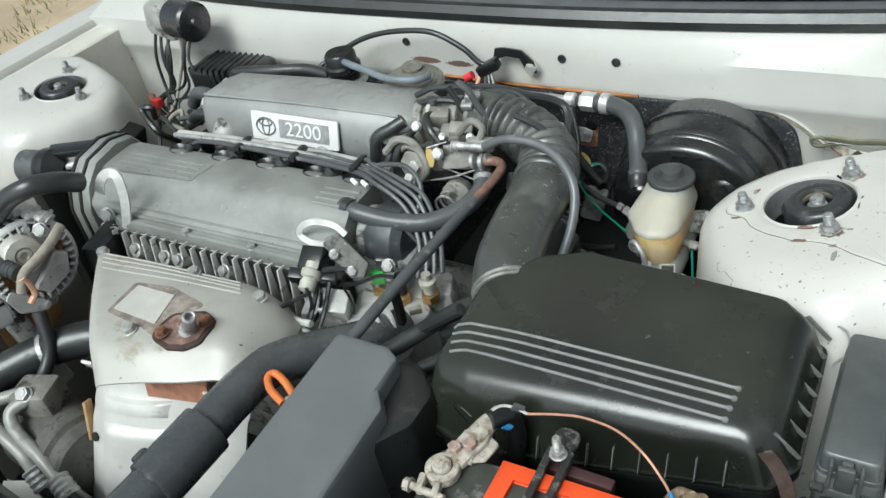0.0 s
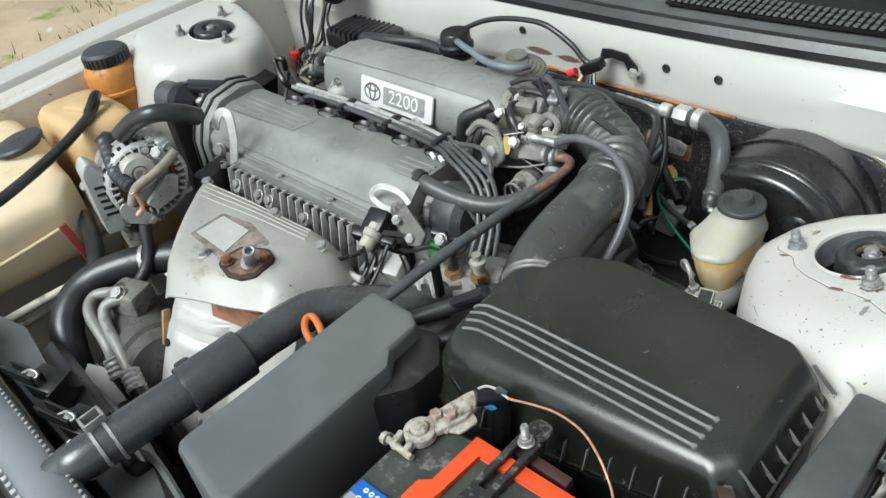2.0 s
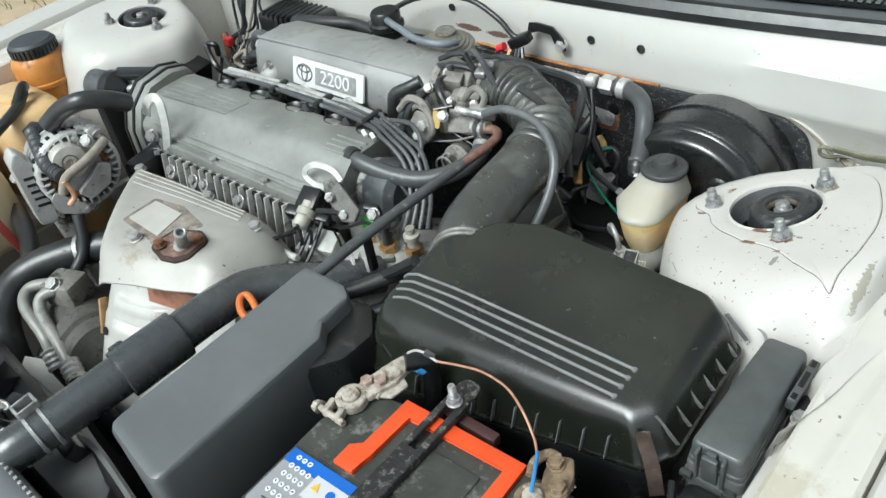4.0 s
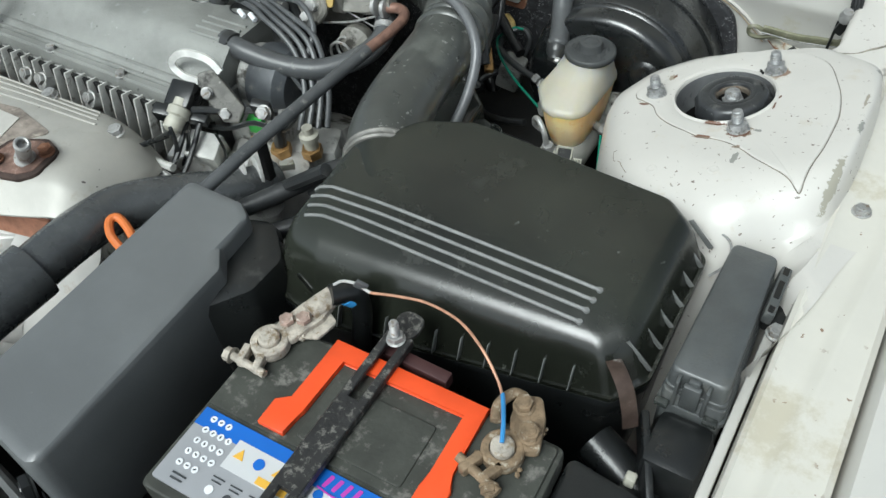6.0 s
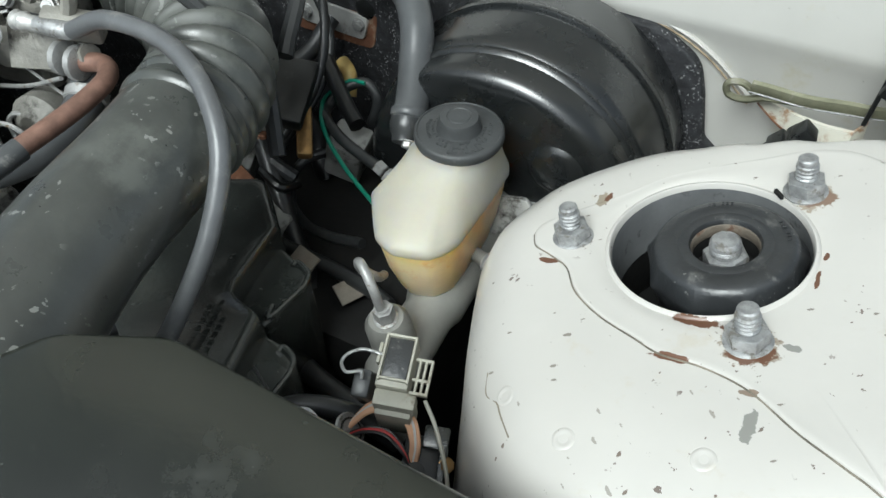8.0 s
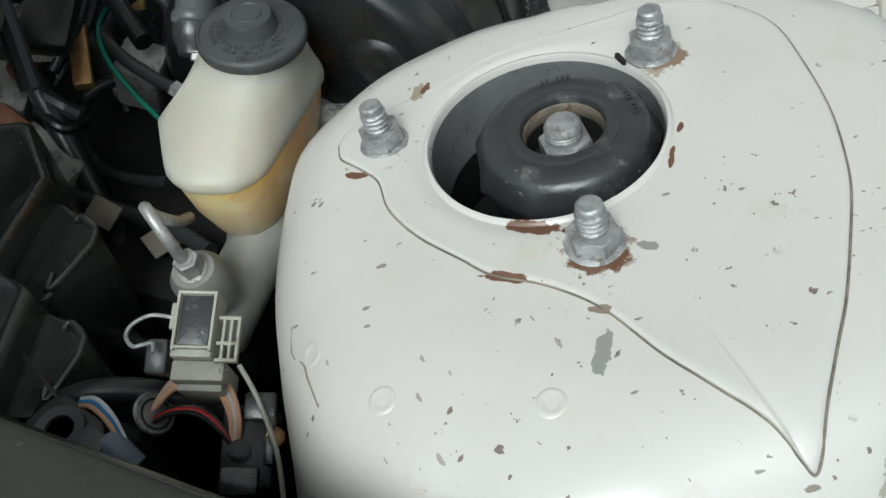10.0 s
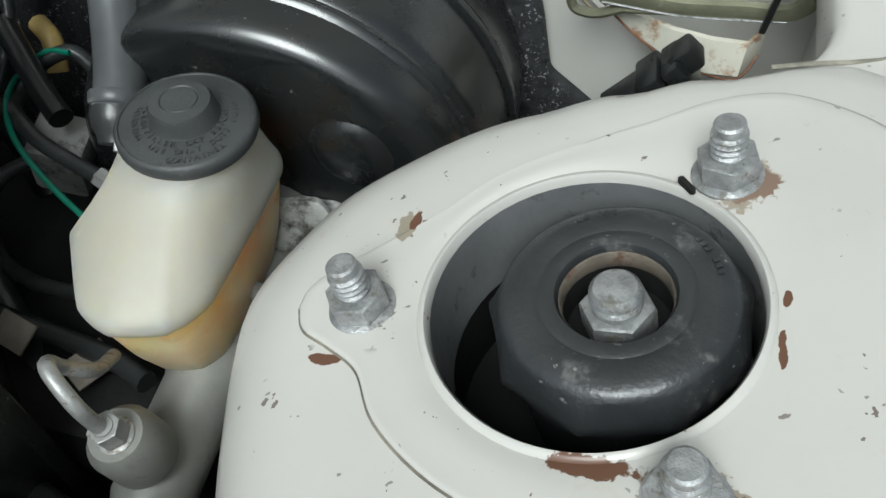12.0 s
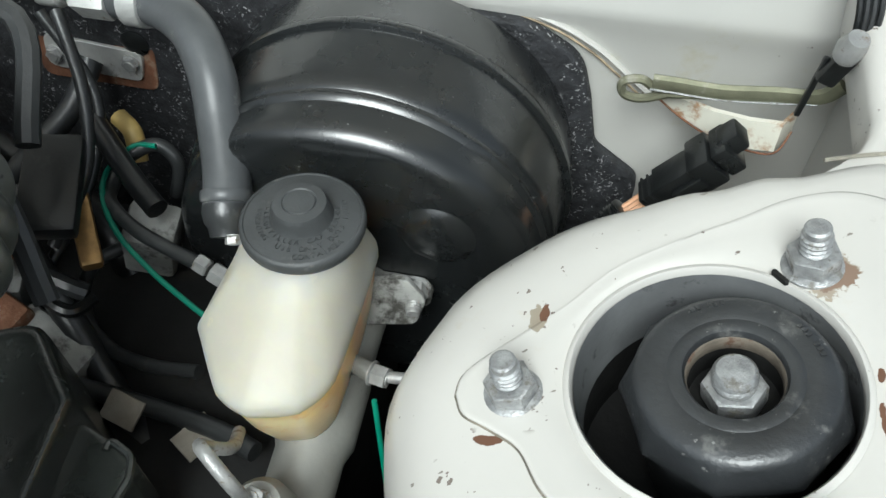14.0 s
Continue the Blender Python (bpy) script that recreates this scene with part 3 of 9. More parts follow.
NEAR = tower_frame(0.525, 0.002, 0.887, radians(13.6))
near_tower, NEAR_TREE = tower(NEAR, 1, TOWER_PAINT, car)
FAR = tower_frame(-0.668, 0.002, 0.892, radians(-8))
tower(FAR, -1, PAINT, car)


# reinforcing plate lapped over the near tower, with its sealed edge
EDGE = [(-80, -7), (-79, 0), (-72, 8), (-62, 17), (-47, 30), (-31, 47), (-6, 62), (10, 70), (27, 79), (46, 82), (64, 74), (76, 62), (86, 40), (93, 21), (97, 5), (100, -15), (100, -35), (99, -58), (97, -74), (95, -91),
        (94, -106), (90, -105), (82, -98), (68, -91), (53, -83), (34, -70), (16, -64), (-2, -62), (-14, -57), (-32, -49), (-47, -38), (-56, -25), (-66, -19), (-76, -14)]


def on_tower(x, y, lift=0.0):
    """A place on the near tower, over the spot x, y (metres) of its top."""
    up = NEAR.to_3x3() @ Vector((0, 0, 1))
    hit, normal, _, _ = NEAR_TREE.ray_cast(NEAR @ Vector((x, y, 0.05)), -up)
    if hit is None:
        hit, normal = NEAR @ Vector((x, y, 0)), up
    return hit + normal * (lift if normal.dot(up) > 0 else -lift), normal if normal.dot(up) > 0 else -normal


outline = [p for k, p in enumerate(spline([Vector((x / 1000, y / 1000, 0)) for x, y in EDGE + EDGE[:1]], 5))]
bm = bmesh.new()
loops = []
hub = Vector((0, 0.004, 0))
for f, lift in ((0.0, 0.0001), (0.08, 0.0005), (0.2, 0.0010), (0.35, 0.0013), (0.55, 0.0013), (0.75, 0.0013), (0.9, 0.0014), (0.975, 0.0015), (0.995, 0.0012), (1.0, 0.0003), (1.001, -0.001)):
    loop = []
    for p in outline[:-1]:
        d = p - hub
        q = hub + d.normalized() * (0.0458 + (d.length - 0.0458) * f)
        loop.append(on_tower(q.x, q.y, lift)[0])
    loops.append(loop)
rings(bm, loops, True, False)
part("tower_plate", bm, TOWER_PAINT, car, "white reinforcing plate lapped over the tower", 60)
bm = bmesh.new()
tube_into(bm, [on_tower(p.x, p.y, 0.0000)[0] for p in [hub + (q - hub) * 1.004 for q in outline]], 0.0005, 5)
part("sealed_seam", bm, mat("grey_seam_dirt", (0.19, 0.17, 0.135), 0.8, var=0.5, scale=90, bump=0.2), car, "thin dirty seam round the plate")
for x, y in ((-0.057, -0.095), (-0.025, -0.109), (0.026, -0.103), (0.058, 0.024)):
    p, n = on_tower(x, y)
    part("weld_dimple", lathe([(0.0, -0.0001), (0.0020, 0.0), (0.0030, 0.0003), (0.0037, 0.00035), (0.0045, 0.0001), (0.0056, -0.0008)], frame_of(p, n), 24, False), TOWER_PAINT, car)
bm = bmesh.new()
tube_into(bm, spline([on_tower(x, y)[0] for x, y in ((-0.071, -0.084), (-0.068, -0.093), (-0.060, -0.098), (-0.056, -0.103), (-0.048, -0.112))], 6), 0.0004, 5)
part("paint_crack", bm, mat("paint_crack_dirt", (0.25, 0.22, 0.17), 0.8, bump=0), car)


def strut_top(m, sign, name_label):
    t = thing("strut_mount", name_label, "strut mount", m.translation, "strut mounts")
    mc = m @ Matrix.Translation((sign * 0.007, 0.005, 0.0))
    prof = [(0.0310, -0.055), (0.0330, -0.022), (0.0362, -0.0125), (0.0372, -0.0098), (0.0366, -0.0068), (0.0334, -0.0006), (0.0322, 0.0012), (0.0304, 0.0022), (0.0268, 0.0030), (0.0232, 0.0031), (0.0216, 0.0026), (0.0208, 0.0029), (0.0184, 0.0031), (0.0168, 0.0026), (0.0160, 0.0012), (0.0158, -0.004), (0.0156, -0.010)]
    bm = bmesh.new()
    loops = []
    for r, z in prof:
        loop = []
        for k in range(80):
            a = 2 * math.pi * k / 80
            facet = max(0.0, 1 - abs(z + 0.0085) / 0.0085) if r > 0.032 else 0
            wob = 1 + facet * 1.5 * (1 / math.cos((a + 0.35) % (math.pi / 4.5) - math.pi / 9) - 1.035)
            loop.append(mc @ Vector((0.93 * r * wob * math.cos(a), 0.93 * r * wob * math.sin(a), z)))
        loops.append(loop)
    rings(bm, loops, True, False)
    part("rubber_mount", bm, MOUNT_RUBBER, t, "black moulded rubber bearing with faceted edge", 30)
    for k, a in enumerate([0.3 + 0.075 * j for j in range(8)] + [1.7 + 0.075 * j for j in range(6)]):
        if k % 4 != 3:
            part("moulded_mark", box((0.0016, 0.0011, 0.0006), mc @ Matrix.Rotation(a, 4, "Z") @ Matrix.Translation((0.0262, 0, 0.0031))), MOUNT_RUBBER, t)
    part("bearing_cup", lathe([(0.0149, 0.0002), (0.0144, -0.0004), (0.0142, -0.0050), (0.0146, -0.0060)], mc, 40, False), SLEEVE_TAN, t, "stained tan inner sleeve")
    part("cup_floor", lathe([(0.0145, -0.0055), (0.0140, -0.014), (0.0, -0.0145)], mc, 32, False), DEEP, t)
    # The wall's colour carries the shade of the well.
    part("well_wall", lathe([(0.0424, -0.0015), (0.0422, -0.010), (0.0422, -0.030)], m @ Matrix.Translation((0, 0.004, 0)), 48, False), WELL_GREY, t, "wall of the well, grey with painted-in shade")
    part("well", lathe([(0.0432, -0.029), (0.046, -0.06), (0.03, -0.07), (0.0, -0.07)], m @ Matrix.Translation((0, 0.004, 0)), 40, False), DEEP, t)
    part("rod_end", lathe([(0.0066, -0.012), (0.0066, -0.0012), (0.0070, -0.0008), (0.0066, -0.0002), (0.0070, 0.0004), (0.0066, 0.0010), (0.0070, 0.0016), (0.0068, 0.0030), (0.0056, 0.0044), (0.0, 0.0046)], mc, 24, False), ZINC, t, "flat-topped strut rod end")
    part("nut", slab_into(bmesh.new(), hexagon(0.0101), -0.0135, -0.0032, mc, edge=0.0014), ZINC, t, "large zinc strut nut")
    for sx, sy in ((-0.061, -0.005), (0.032, 0.049), (0.028, -0.047)):
        p = m @ Matrix.Translation((sign * sx, sy, 0.0)) @ pose(0, 0, 0, 0, 0, 20 + 2900 * sy)
        bolt(p, t, 0.0073, 0.0068, ZINC, 0.0170, "zinc plated mounting nut on a stud")
    return t


part("apron_cutout", box((0.060, 0.050, 0.050), Matrix.Translation((-0.565, 0.010, 0.800)) @ pose(0, 0, 0, 0, 20, 12), 0.006), DEEP, car, "dark cut-out in the far inner wing")
strut_top(NEAR, 1, "black rubber strut mount with three zinc nuts in a white tower")
strut_top(FAR, -1, "black rubber strut mount in the far white tower")

p, n = on_tower(0.058, 0.024)
em = frame_of(p + n * 0.0002, n)
bm = bmesh.new()
tube_into(bm, [em @ Vector((0.0046 * math.cos(a), 0.0046 * math.sin(a), 0)) for a in [2 * math.pi * k / 28 for k in range(27)]], 0.00022, 5, 1)
part("inspection_mark", bm, mat("grey_paint_mark", (0.42, 0.40, 0.36), 0.7, var=0.4, scale=200, bump=0), car, "faint circular inspection mark")
p, n = on_tower(0.0215, 0.0425)
part("rim_slot", slab([(-0.0034, -0.0008), (0.0034, -0.0010), (0.0038, 0.0005), (-0.0030, 0.0009)], -0.001, 0.0010, frame_of(p + n * 0.0012, n) @ pose(0, 0, 0, 0, 0, 62), 0.0002, 0.0008), DEEP, car, "small dark slot at the rim")

# added dark panels close the bay low down and block light off the ground
part("closing_floor", box((1.42, 1.04, 0.02), Matrix.Translation((-0.07, -0.275, 0.33)), 0.004), DEEP, car, "added dark sheet closing the bay under the engine")
part("closing_front", box((1.45, 0.02, 0.24), Matrix.Translation((-0.07, -0.80, 0.68)), 0.004), DEEP, car)

# the hood stands open over the rear of the bay
hood_frame = Matrix.Translation((-0.07, 0.43, 1.02)) @ pose(0, 0, 0, -64, 0, 0)
hood_bm = bmesh.new()
rings(hood_bm, [[hood_frame @ Vector((x, -0.02 - 1.04 * v, 0.035 * (1 - (x / 0.72) ** 2) * (1 - 0.5 * v) + d)) for v, d in ((0, 0), (0.3, 0.006), (0.7, 0.006), (1, -0.012), (1, -0.030), (0.7, -0.014), (0.3, -0.014), (0, -0.016))] for x in [-0.72 + 0.09 * k for k in range(17)]], True)
part("hood", hood_bm, PAINT, car, "white hood standing open")
# Unseen pale sheet, added to reflect light down onto the bay.
part("hood_bounce_sheet", box((1.24, 0.88, 0.012), hood_frame @ pose(0, -0.52, -0.012), 0.004), HOOD_BOUNCE, car, "added pale sheet under the hood that bounces light")
for x in (-0.45, 0.0, 0.45):
    part("hood_rib", box((0.05, 0.92, 0.014), hood_frame @ pose(x, -0.52, 0.004), 0.005), PAINT, car)

part("inner_wing_panel", box((0.008, 0.72, 0.40), Matrix.Translation((0.6385, -0.37, 0.650)), 0.002), PAINT, car, "white inner wing panel")

# radiator support across the front
bm = bmesh.new()
rings(bm, [[Vector((x, y, z)) for y, z in ((-0.629, 0.60), (-0.629, 0.790), (-0.631, 0.799), (-0.637, 0.806), (-0.646, 0.810), (-0.656, 0.8115), (-0.666, 0.810), (-0.674, 0.806), (-0.680, 0.799), (-0.683, 0.790), (-0.690, 0.788), (-0.692, 0.60))] for x in (-0.75, -0.3, 0.1, 0.3, 0.6)], False)
part("radiator_support", bm, RAD_PANEL, car, "dark grey panel over the radiator")
part("slam_panel", box((1.35, 0.085, 0.03), Matrix.Translation((-0.07, -0.7375, 0.795)), 0.006), PAINT, car, "white front cross panel")
# ---- battery ----
BAT = Matrix.Translation((0.306, -0.379, 0.853)) @ pose(0, 0, 0, 0, 0, 2.5)   # back inner corner of the lid; x along, y to the back
battery = thing("car_battery", "black car battery with silver and blue label and orange handle", "battery", (0.42, -0.47, 0.66))
part("case", slab([(0.004, -0.151), (0.240, -0.151), (0.240, -0.004), (0.004, -0.004)], -0.195, -0.022, BAT, 0.003, 0.006), BATTERY_TOP, battery, "black battery case")
part("lid", slab([(0, -0.155), (0.244, -0.155), (0.244, 0), (0, 0)], -0.024, -0.0005, BAT, 0.0025, 0.006), BATTERY_TOP, battery, "dusty black lid")
part("lid_step", slab([(0.003, -0.085), (0.240, -0.085), (0.240, -0.004), (0.003, -0.004)], -0.003, 0.003, BAT, 0.001, 0.003), BATTERY_TOP, battery)
lab = part("label", slab([(0.004, -0.147), (0.240, -0.147), (0.240, -0.088), (0.004, -0.088)], -0.001, 0.0008, BAT, 0.0002, 0.003), LABEL_SILVER, battery, "silver printed label")
part("blue_band", slab([(0.004, -0.102), (0.240, -0.102), (0.240, -0.088), (0.004, -0.088)], 0.0008, 0.0012, BAT), LABEL_BLUE, lab, "blue band along the label")


def disc_on(m, x, y, r, z, material, parent, name, seg=18):
    return part(name, lathe([(r, 0), (r, 0.0004)], m @ Matrix.Translation((x, y, z)), seg), material, parent)


def bar_on(m, x, y, w, h, z, material, parent, name="print_bar", rz=0):
    return part(name, box((w, h, 0.0005), m @ Matrix.Translation((x, y, z)) @ pose(0, 0, 0, 0, 0, rz)), material, parent)


for j in range(5):
    for i in range(3 if j in (0, 4) else 4):
        x, y = 0.0155 + 0.0068 * i, -0.094 - 0.0091 * j
        disc_on(BAT, x, y, 0.0025, 0.0012, LABEL_WHITE, lab, "round_mark")
        bar_on(BAT, x, y, 0.0022, 0.0009, 0.0017, LABEL_DARK, lab, "round_mark_print", 25 * i + 40 * j)
bar_on(BAT, 0.068, -0.109, 0.051, 0.022, 0.0011, LABEL_PALE, lab, "pictogram_panel")
for x, y in ((0.050, -0.107), (0.082, -0.106)):
    part("warning_triangle", slab([(x - 0.0042, y - 0.0035), (x + 0.0042, y - 0.0035), (x, y + 0.0042)], 0.0013, 0.0018, BAT), LABEL_YELLOW, lab)
disc_on(BAT, 0.066, -0.107, 0.0042, 0.0014, LABEL_BLUE, lab, "blue_pictogram")
disc_on(BAT, 0.114, -0.106, 0.0036, 0.0014, LABEL_BLUE, lab, "blue_pictogram")
bar_on(BAT, 0.083, -0.1165, 0.024, 0.0055, 0.0014, LABEL_YELLOW, lab, "yellow_print")
for k, (x, c) in enumerate(((0.047, LABEL_WHITE), (0.062, LABEL_DARK), (0.078, LABEL_GREEN))):
    disc_on(BAT, x, -0.137, 0.0032, 0.0012, c, lab, "indicator_dot")
    bar_on(BAT, x + 0.001, -0.1275, 0.010, 0.0010, 0.0012, LABEL_DARK, lab)
    bar_on(BAT, x + 0.001, -0.1305, 0.008, 0.0010, 0.0012, LABEL_DARK, lab)
for y, w in ((-0.1380, 0.012), (-0.1415, 0.010)):
    bar_on(BAT, 0.022, y, w, 0.0014, 0.0012, LABEL_DARK, lab)
bar_on(BAT, 0.126, -0.112, 0.034, 0.018, 0.0011, LABEL_PALE, lab, "pictogram_panel")
disc_on(BAT, 0.130, -0.107, 0.0050, 0.0014, LABEL_RED, lab, "red_pictogram")
disc_on(BAT, 0.130, -0.107, 0.0036, 0.0019, LABEL_WHITE, lab, "red_pictogram")
for k in range(4):
    part("purple_mark", slab([(0.112 + 0.0075 * k, -0.0995), (0.115 + 0.0075 * k, -0.1000), (0.1175 + 0.0075 * k, -0.0905), (0.1145 + 0.0075 * k, -0.0900)], 0.0012, 0.0016, BAT, 0, 0.001), LABEL_MAGENTA, lab, "purple print on the blue band")
part("purple_mark", tube([BAT @ Vector((0.110, -0.1010, 0.0014)), BAT @ Vector((0.125, -0.1027, 0.0014)), BAT @ Vector((0.143, -0.0995, 0.0014))], 0.0006, 6), LABEL_MAGENTA, lab)
word("Sealed Maintenance Free Battery", 0.0056, BAT @ Matrix.Translation((0.190, -0.0950, 0.0014)) @ pose(0, 0, 0, 0, 0, 180), LABEL_WHITE, lab, 0.0002, "white_line_of_print")
word("12V", 0.0075, BAT @ Matrix.Translation((0.130, -0.1275, 0.0014)) @ pose(0, 0, 0, 0, 0, 180), LABEL_DARK, lab, 0.0002, "dark_print")
bar_on(BAT, 0.106, -0.138, 0.018, 0.010, 0.0013, LABEL_RED, lab, "red_print")
bar_on(BAT, 0.128, -0.140, 0.020, 0.009, 0.0013, LABEL_RED, lab, "red_print")
bar_on(BAT, 0.205, -0.122, 0.05, 0.026, 0.0011, LABEL_PALE, lab, "pictogram_panel")
bar_on(BAT, 0.182, -0.121, 0.008, 0.012, 0.0015, LABEL_BLUE, lab)
hd = bmesh.new()
U = [(0.047, -0.083), (0.069, -0.083), (0.069, -0.068), (0.072, -0.062), (0.0725, -0.013), (0.174, -0.012), (0.174, -0.060), (0.171, -0.070), (0.171, -0.086), (0.192, -0.086), (0.192, -0.066), (0.186, -0.055), (0.187, 0.0), (0.058, 0.001), (0.058, -0.056), (0.047, -0.062)]
slab_into(hd, U, 0.003, 0.0078, BAT)
bmesh.ops.bevel(hd, geom=list(hd.edges), offset=0.0010, segments=2, profile=0.5, affect="EDGES")
part("handle", hd, ORANGE, battery, "orange carrying handle folded flat")
part("vent_cover", slab([(0.076, -0.078), (0.160, -0.078), (0.160, -0.028), (0.076, -0.028)], 0.002, 0.0045, BAT, 0.0006, 0.003), BATTERY_TOP, battery)


def post(x, y, material, label):
    c = thing("battery_terminal", label, "terminal", BAT @ Vector((x, y, 0.003)), "battery terminals")
    m = BAT @ Matrix.Translation((x, y, 0.003)) @ Matrix.Diagonal((0.86, 0.86, 0.8, 1))
    part("post", lathe([(0.0105, 0), (0.0095, 0.018), (0.008, 0.0195), (0, 0.0195)], m, 24, False), CORRODED, c, "grey lead post")
    part("clamp_ring", lathe([(0.0108, 0.002), (0.0165, 0.002), (0.0172, 0.004), (0.0170, 0.013), (0.0155, 0.0145), (0.0106, 0.0145), (0.0106, 0.002)], m, 26, False), material, c, "corroded clamp ring")
    return c, m


# earth terminal: crusted, with its cable clamp to the back
neg, m = post(0.016, -0.026, CORRODED, "white crusted battery terminal with bolted cable clamp")
def lumps(m, spots, r, seed):
    """A crust of small rough lumps round a clamp."""
    bm = bmesh.new()
    rl = random.Random(seed)
    for x, y, z in spots:
        for k in range(5):
            t = bmesh.new()
            bmesh.ops.create_icosphere(t, subdivisions=1, radius=r * rl.uniform(0.4, 0.9))
            for v in t.verts:
                v.co *= rl.uniform(0.75, 1.25)
            bmesh.ops.transform(t, matrix=m @ Matrix.Translation((x + rl.gauss(0, r * 0.8), y + rl.gauss(0, r * 0.8), z + rl.gauss(0, r * 0.4))), verts=t.verts)
            join(bm, t)
    return bm


PINK_NUT = mat("pinkish_corroded_nut", (0.42, 0.31, 0.26), 0.65, metal=0.3, var=0.35, scale=120, bump=0.4, bscale=300, dirt=(0.50, 0.46, 0.40), amount=0.35, dscale=130)
for dx in (-1, 1):
    part("ear", box((0.0075, 0.020, 0.012), m @ pose(-0.004 + 0.0085 * dx, -0.021, 0.008, 0, 0, 12), 0.0025), CORRODED, neg)
part("cross_bolt", tube([m @ Vector((-0.026, -0.026, 0.009)), m @ Vector((0.016, -0.029, 0.009))], 0.0032, 10), CORRODED, neg)
bolt(m @ pose(-0.021, -0.0265, 0.009, 0, -90, 4), neg, 0.0055, 0.006, CORRODED)
part("cable_saddle", slab([(-0.012, -0.026), (0.012, -0.026), (0.0145, 0.010), (0.008, 0.028), (-0.009, 0.028), (-0.014, 0.008)], 0.0, 0.010, m @ pose(0.0125, 0.034, 0.004, 0, 0, -16), 0.0025, 0.006), CORRODED, neg, "crusted cable saddle")
part("saddle_wing", slab([(0.006, -0.020), (0.024, -0.004), (0.023, 0.018), (0.008, 0.022)], 0.0, 0.004, m @ pose(0.0125, 0.034, 0.004, 0, 0, -16), 0.001, 0.005), CORRODED, neg)
part("cable_end", tube([m @ Vector((0.014, 0.040, 0.012)), m @ Vector((0.020, 0.058, 0.014)), m @ Vector((0.026, 0.078, 0.012))], lambda t: 0.0095 - 0.0015 * t, 14), CORRODED, neg, "pale crusted cable end")
for x, y in ((0.003, 0.022), (0.0155, 0.030)):
    bolt(m @ pose(x, y, 0.0135, 0, 0, 10), neg, 0.0058, 0.006, PINK_NUT, 0, "pinkish corroded nut", False)
part("crust", lumps(m, [(0.0, -0.014, 0.006), (0.012, 0.012, 0.008), (-0.012, 0.006, 0.004), (0.020, 0.022, 0.006), (0.006, 0.046, 0.008), (-0.014, -0.018, 0.004)], 0.0042, 4), CORRODED, neg, "white crust of corrosion")
# live terminal: brown, two nuts
pos, m = post(0.209, -0.026, CORRODED_BROWN, "brown corroded battery terminal with two nuts")
for dx in (-1, 1):
    part("ear", box((0.0085, 0.022, 0.013), m @ pose(-0.008 + 0.0088 * dx, -0.020, 0.008, 0, 0, -24), 0.0028), CORRODED_BROWN, pos)
part("cross_bolt", tube([m @ Vector((-0.028, -0.020, 0.010)), m @ Vector((0.012, -0.032, 0.009))], 0.0036, 10), CORRODED_BROWN, pos)
bolt(m @ pose(0.0035, -0.0300, 0.009, 90, 0, 30), pos, 0.0056, 0.006, CORRODED_BROWN, 0.011)
part("cable_saddle", slab([(-0.013, -0.024), (0.011, -0.024), (0.014, 0.006), (0.010, 0.026), (-0.010, 0.026), (-0.014, 0.006)], 0.0, 0.011, m @ pose(0.008, 0.028, 0.003, 0, 0, 20), 0.0025, 0.006), CORRODED_BROWN, pos, "brown corroded cable saddle")
for x, y in ((-0.001, 0.040), (0.014, 0.019)):
    bolt(m @ pose(x, y, 0.0145, 0, 0, 30), pos, 0.0066, 0.007, CORRODED_BROWN)
part("strap_loop", tube([m @ Vector(p) for p in ((-0.016, 0.020, 0.010), (-0.020, 0.034, 0.012), (-0.014, 0.048, 0.012), (-0.004, 0.050, 0.010))], 0.0042, 10), CORRODED_BROWN, pos)
part("crust", lumps(m, [(-0.014, -0.010, 0.004), (0.014, -0.008, 0.005), (0.002, 0.016, 0.010), (0.018, 0.030, 0.006)], 0.0036, 9), CORRODED_BROWN, pos)

# hold-down bar with its threaded rod
bar = thing("battery_hold_down", "black painted steel battery hold-down bar with threaded rod", "bracket", (0.412, -0.44, 0.865))
BARM = BAT @ Matrix.Translation((0.099, -0.070, 0.0115)) @ pose(0, 0, 0, 0, 0, -1.5)
bm = bmesh.new()
strip = [(-0.122, 0.0004), (-0.100, 0.0008), (-0.046, 0.0016), (0.030, 0.0016), (0.060, 0.0018), (0.092, 0.0018)]
for a, b in zip(strip, strip[1:]):
    slot = a[0] >= 0.030 or b[0] <= -0.046
    for x0, x1 in (((-0.0110, -0.0045), (0.0045, 0.0110)) if slot else ((-0.0110, 0.0110),)):
        rings(bm, [[BARM @ Vector(p) for p in ((x0, y, z - 0.0030 - (0.003 if x0 < -0.009 else 0)), (x1, y, z - 0.0030 - (0.003 if x1 > 0.009 else 0)), (x1, y, z + 0.0006), (x1 - 0.0008, y, z + 0.0014), (x0 + 0.0008, y, z + 0.0014), (x0, y, z + 0.0006))] for y, z in (a, b)], True, True)
slab_into(bm, rounded([(-0.0110, 0.0905), (0.0110, 0.0905), (0.0110, 0.114), (-0.0110, 0.114)], 0.010), -0.0005, 0.0032, BARM, 0.0006)
bmesh.ops.remove_doubles(bm, verts=bm.verts, dist=0.00005)
part("bar", bm, mat("chipped_black_bar", (0.020, 0.020, 0.020), 0.5, var=0.3, scale=40, bump=0.3, bscale=250, dirt=(0.15, 0.145, 0.13), amount=0.42, dscale=170), bar, "worn black bar")
bolt(BARM @ pose(0, 0.086, 0.004), bar, 0.0054, 0.0050, STEEL, 0.019, "rod end with nut")
bolt(BARM @ pose(0, -0.112, 0.003), bar, 0.0054, 0.0050, STEEL, 0.020, "rod end with nut")
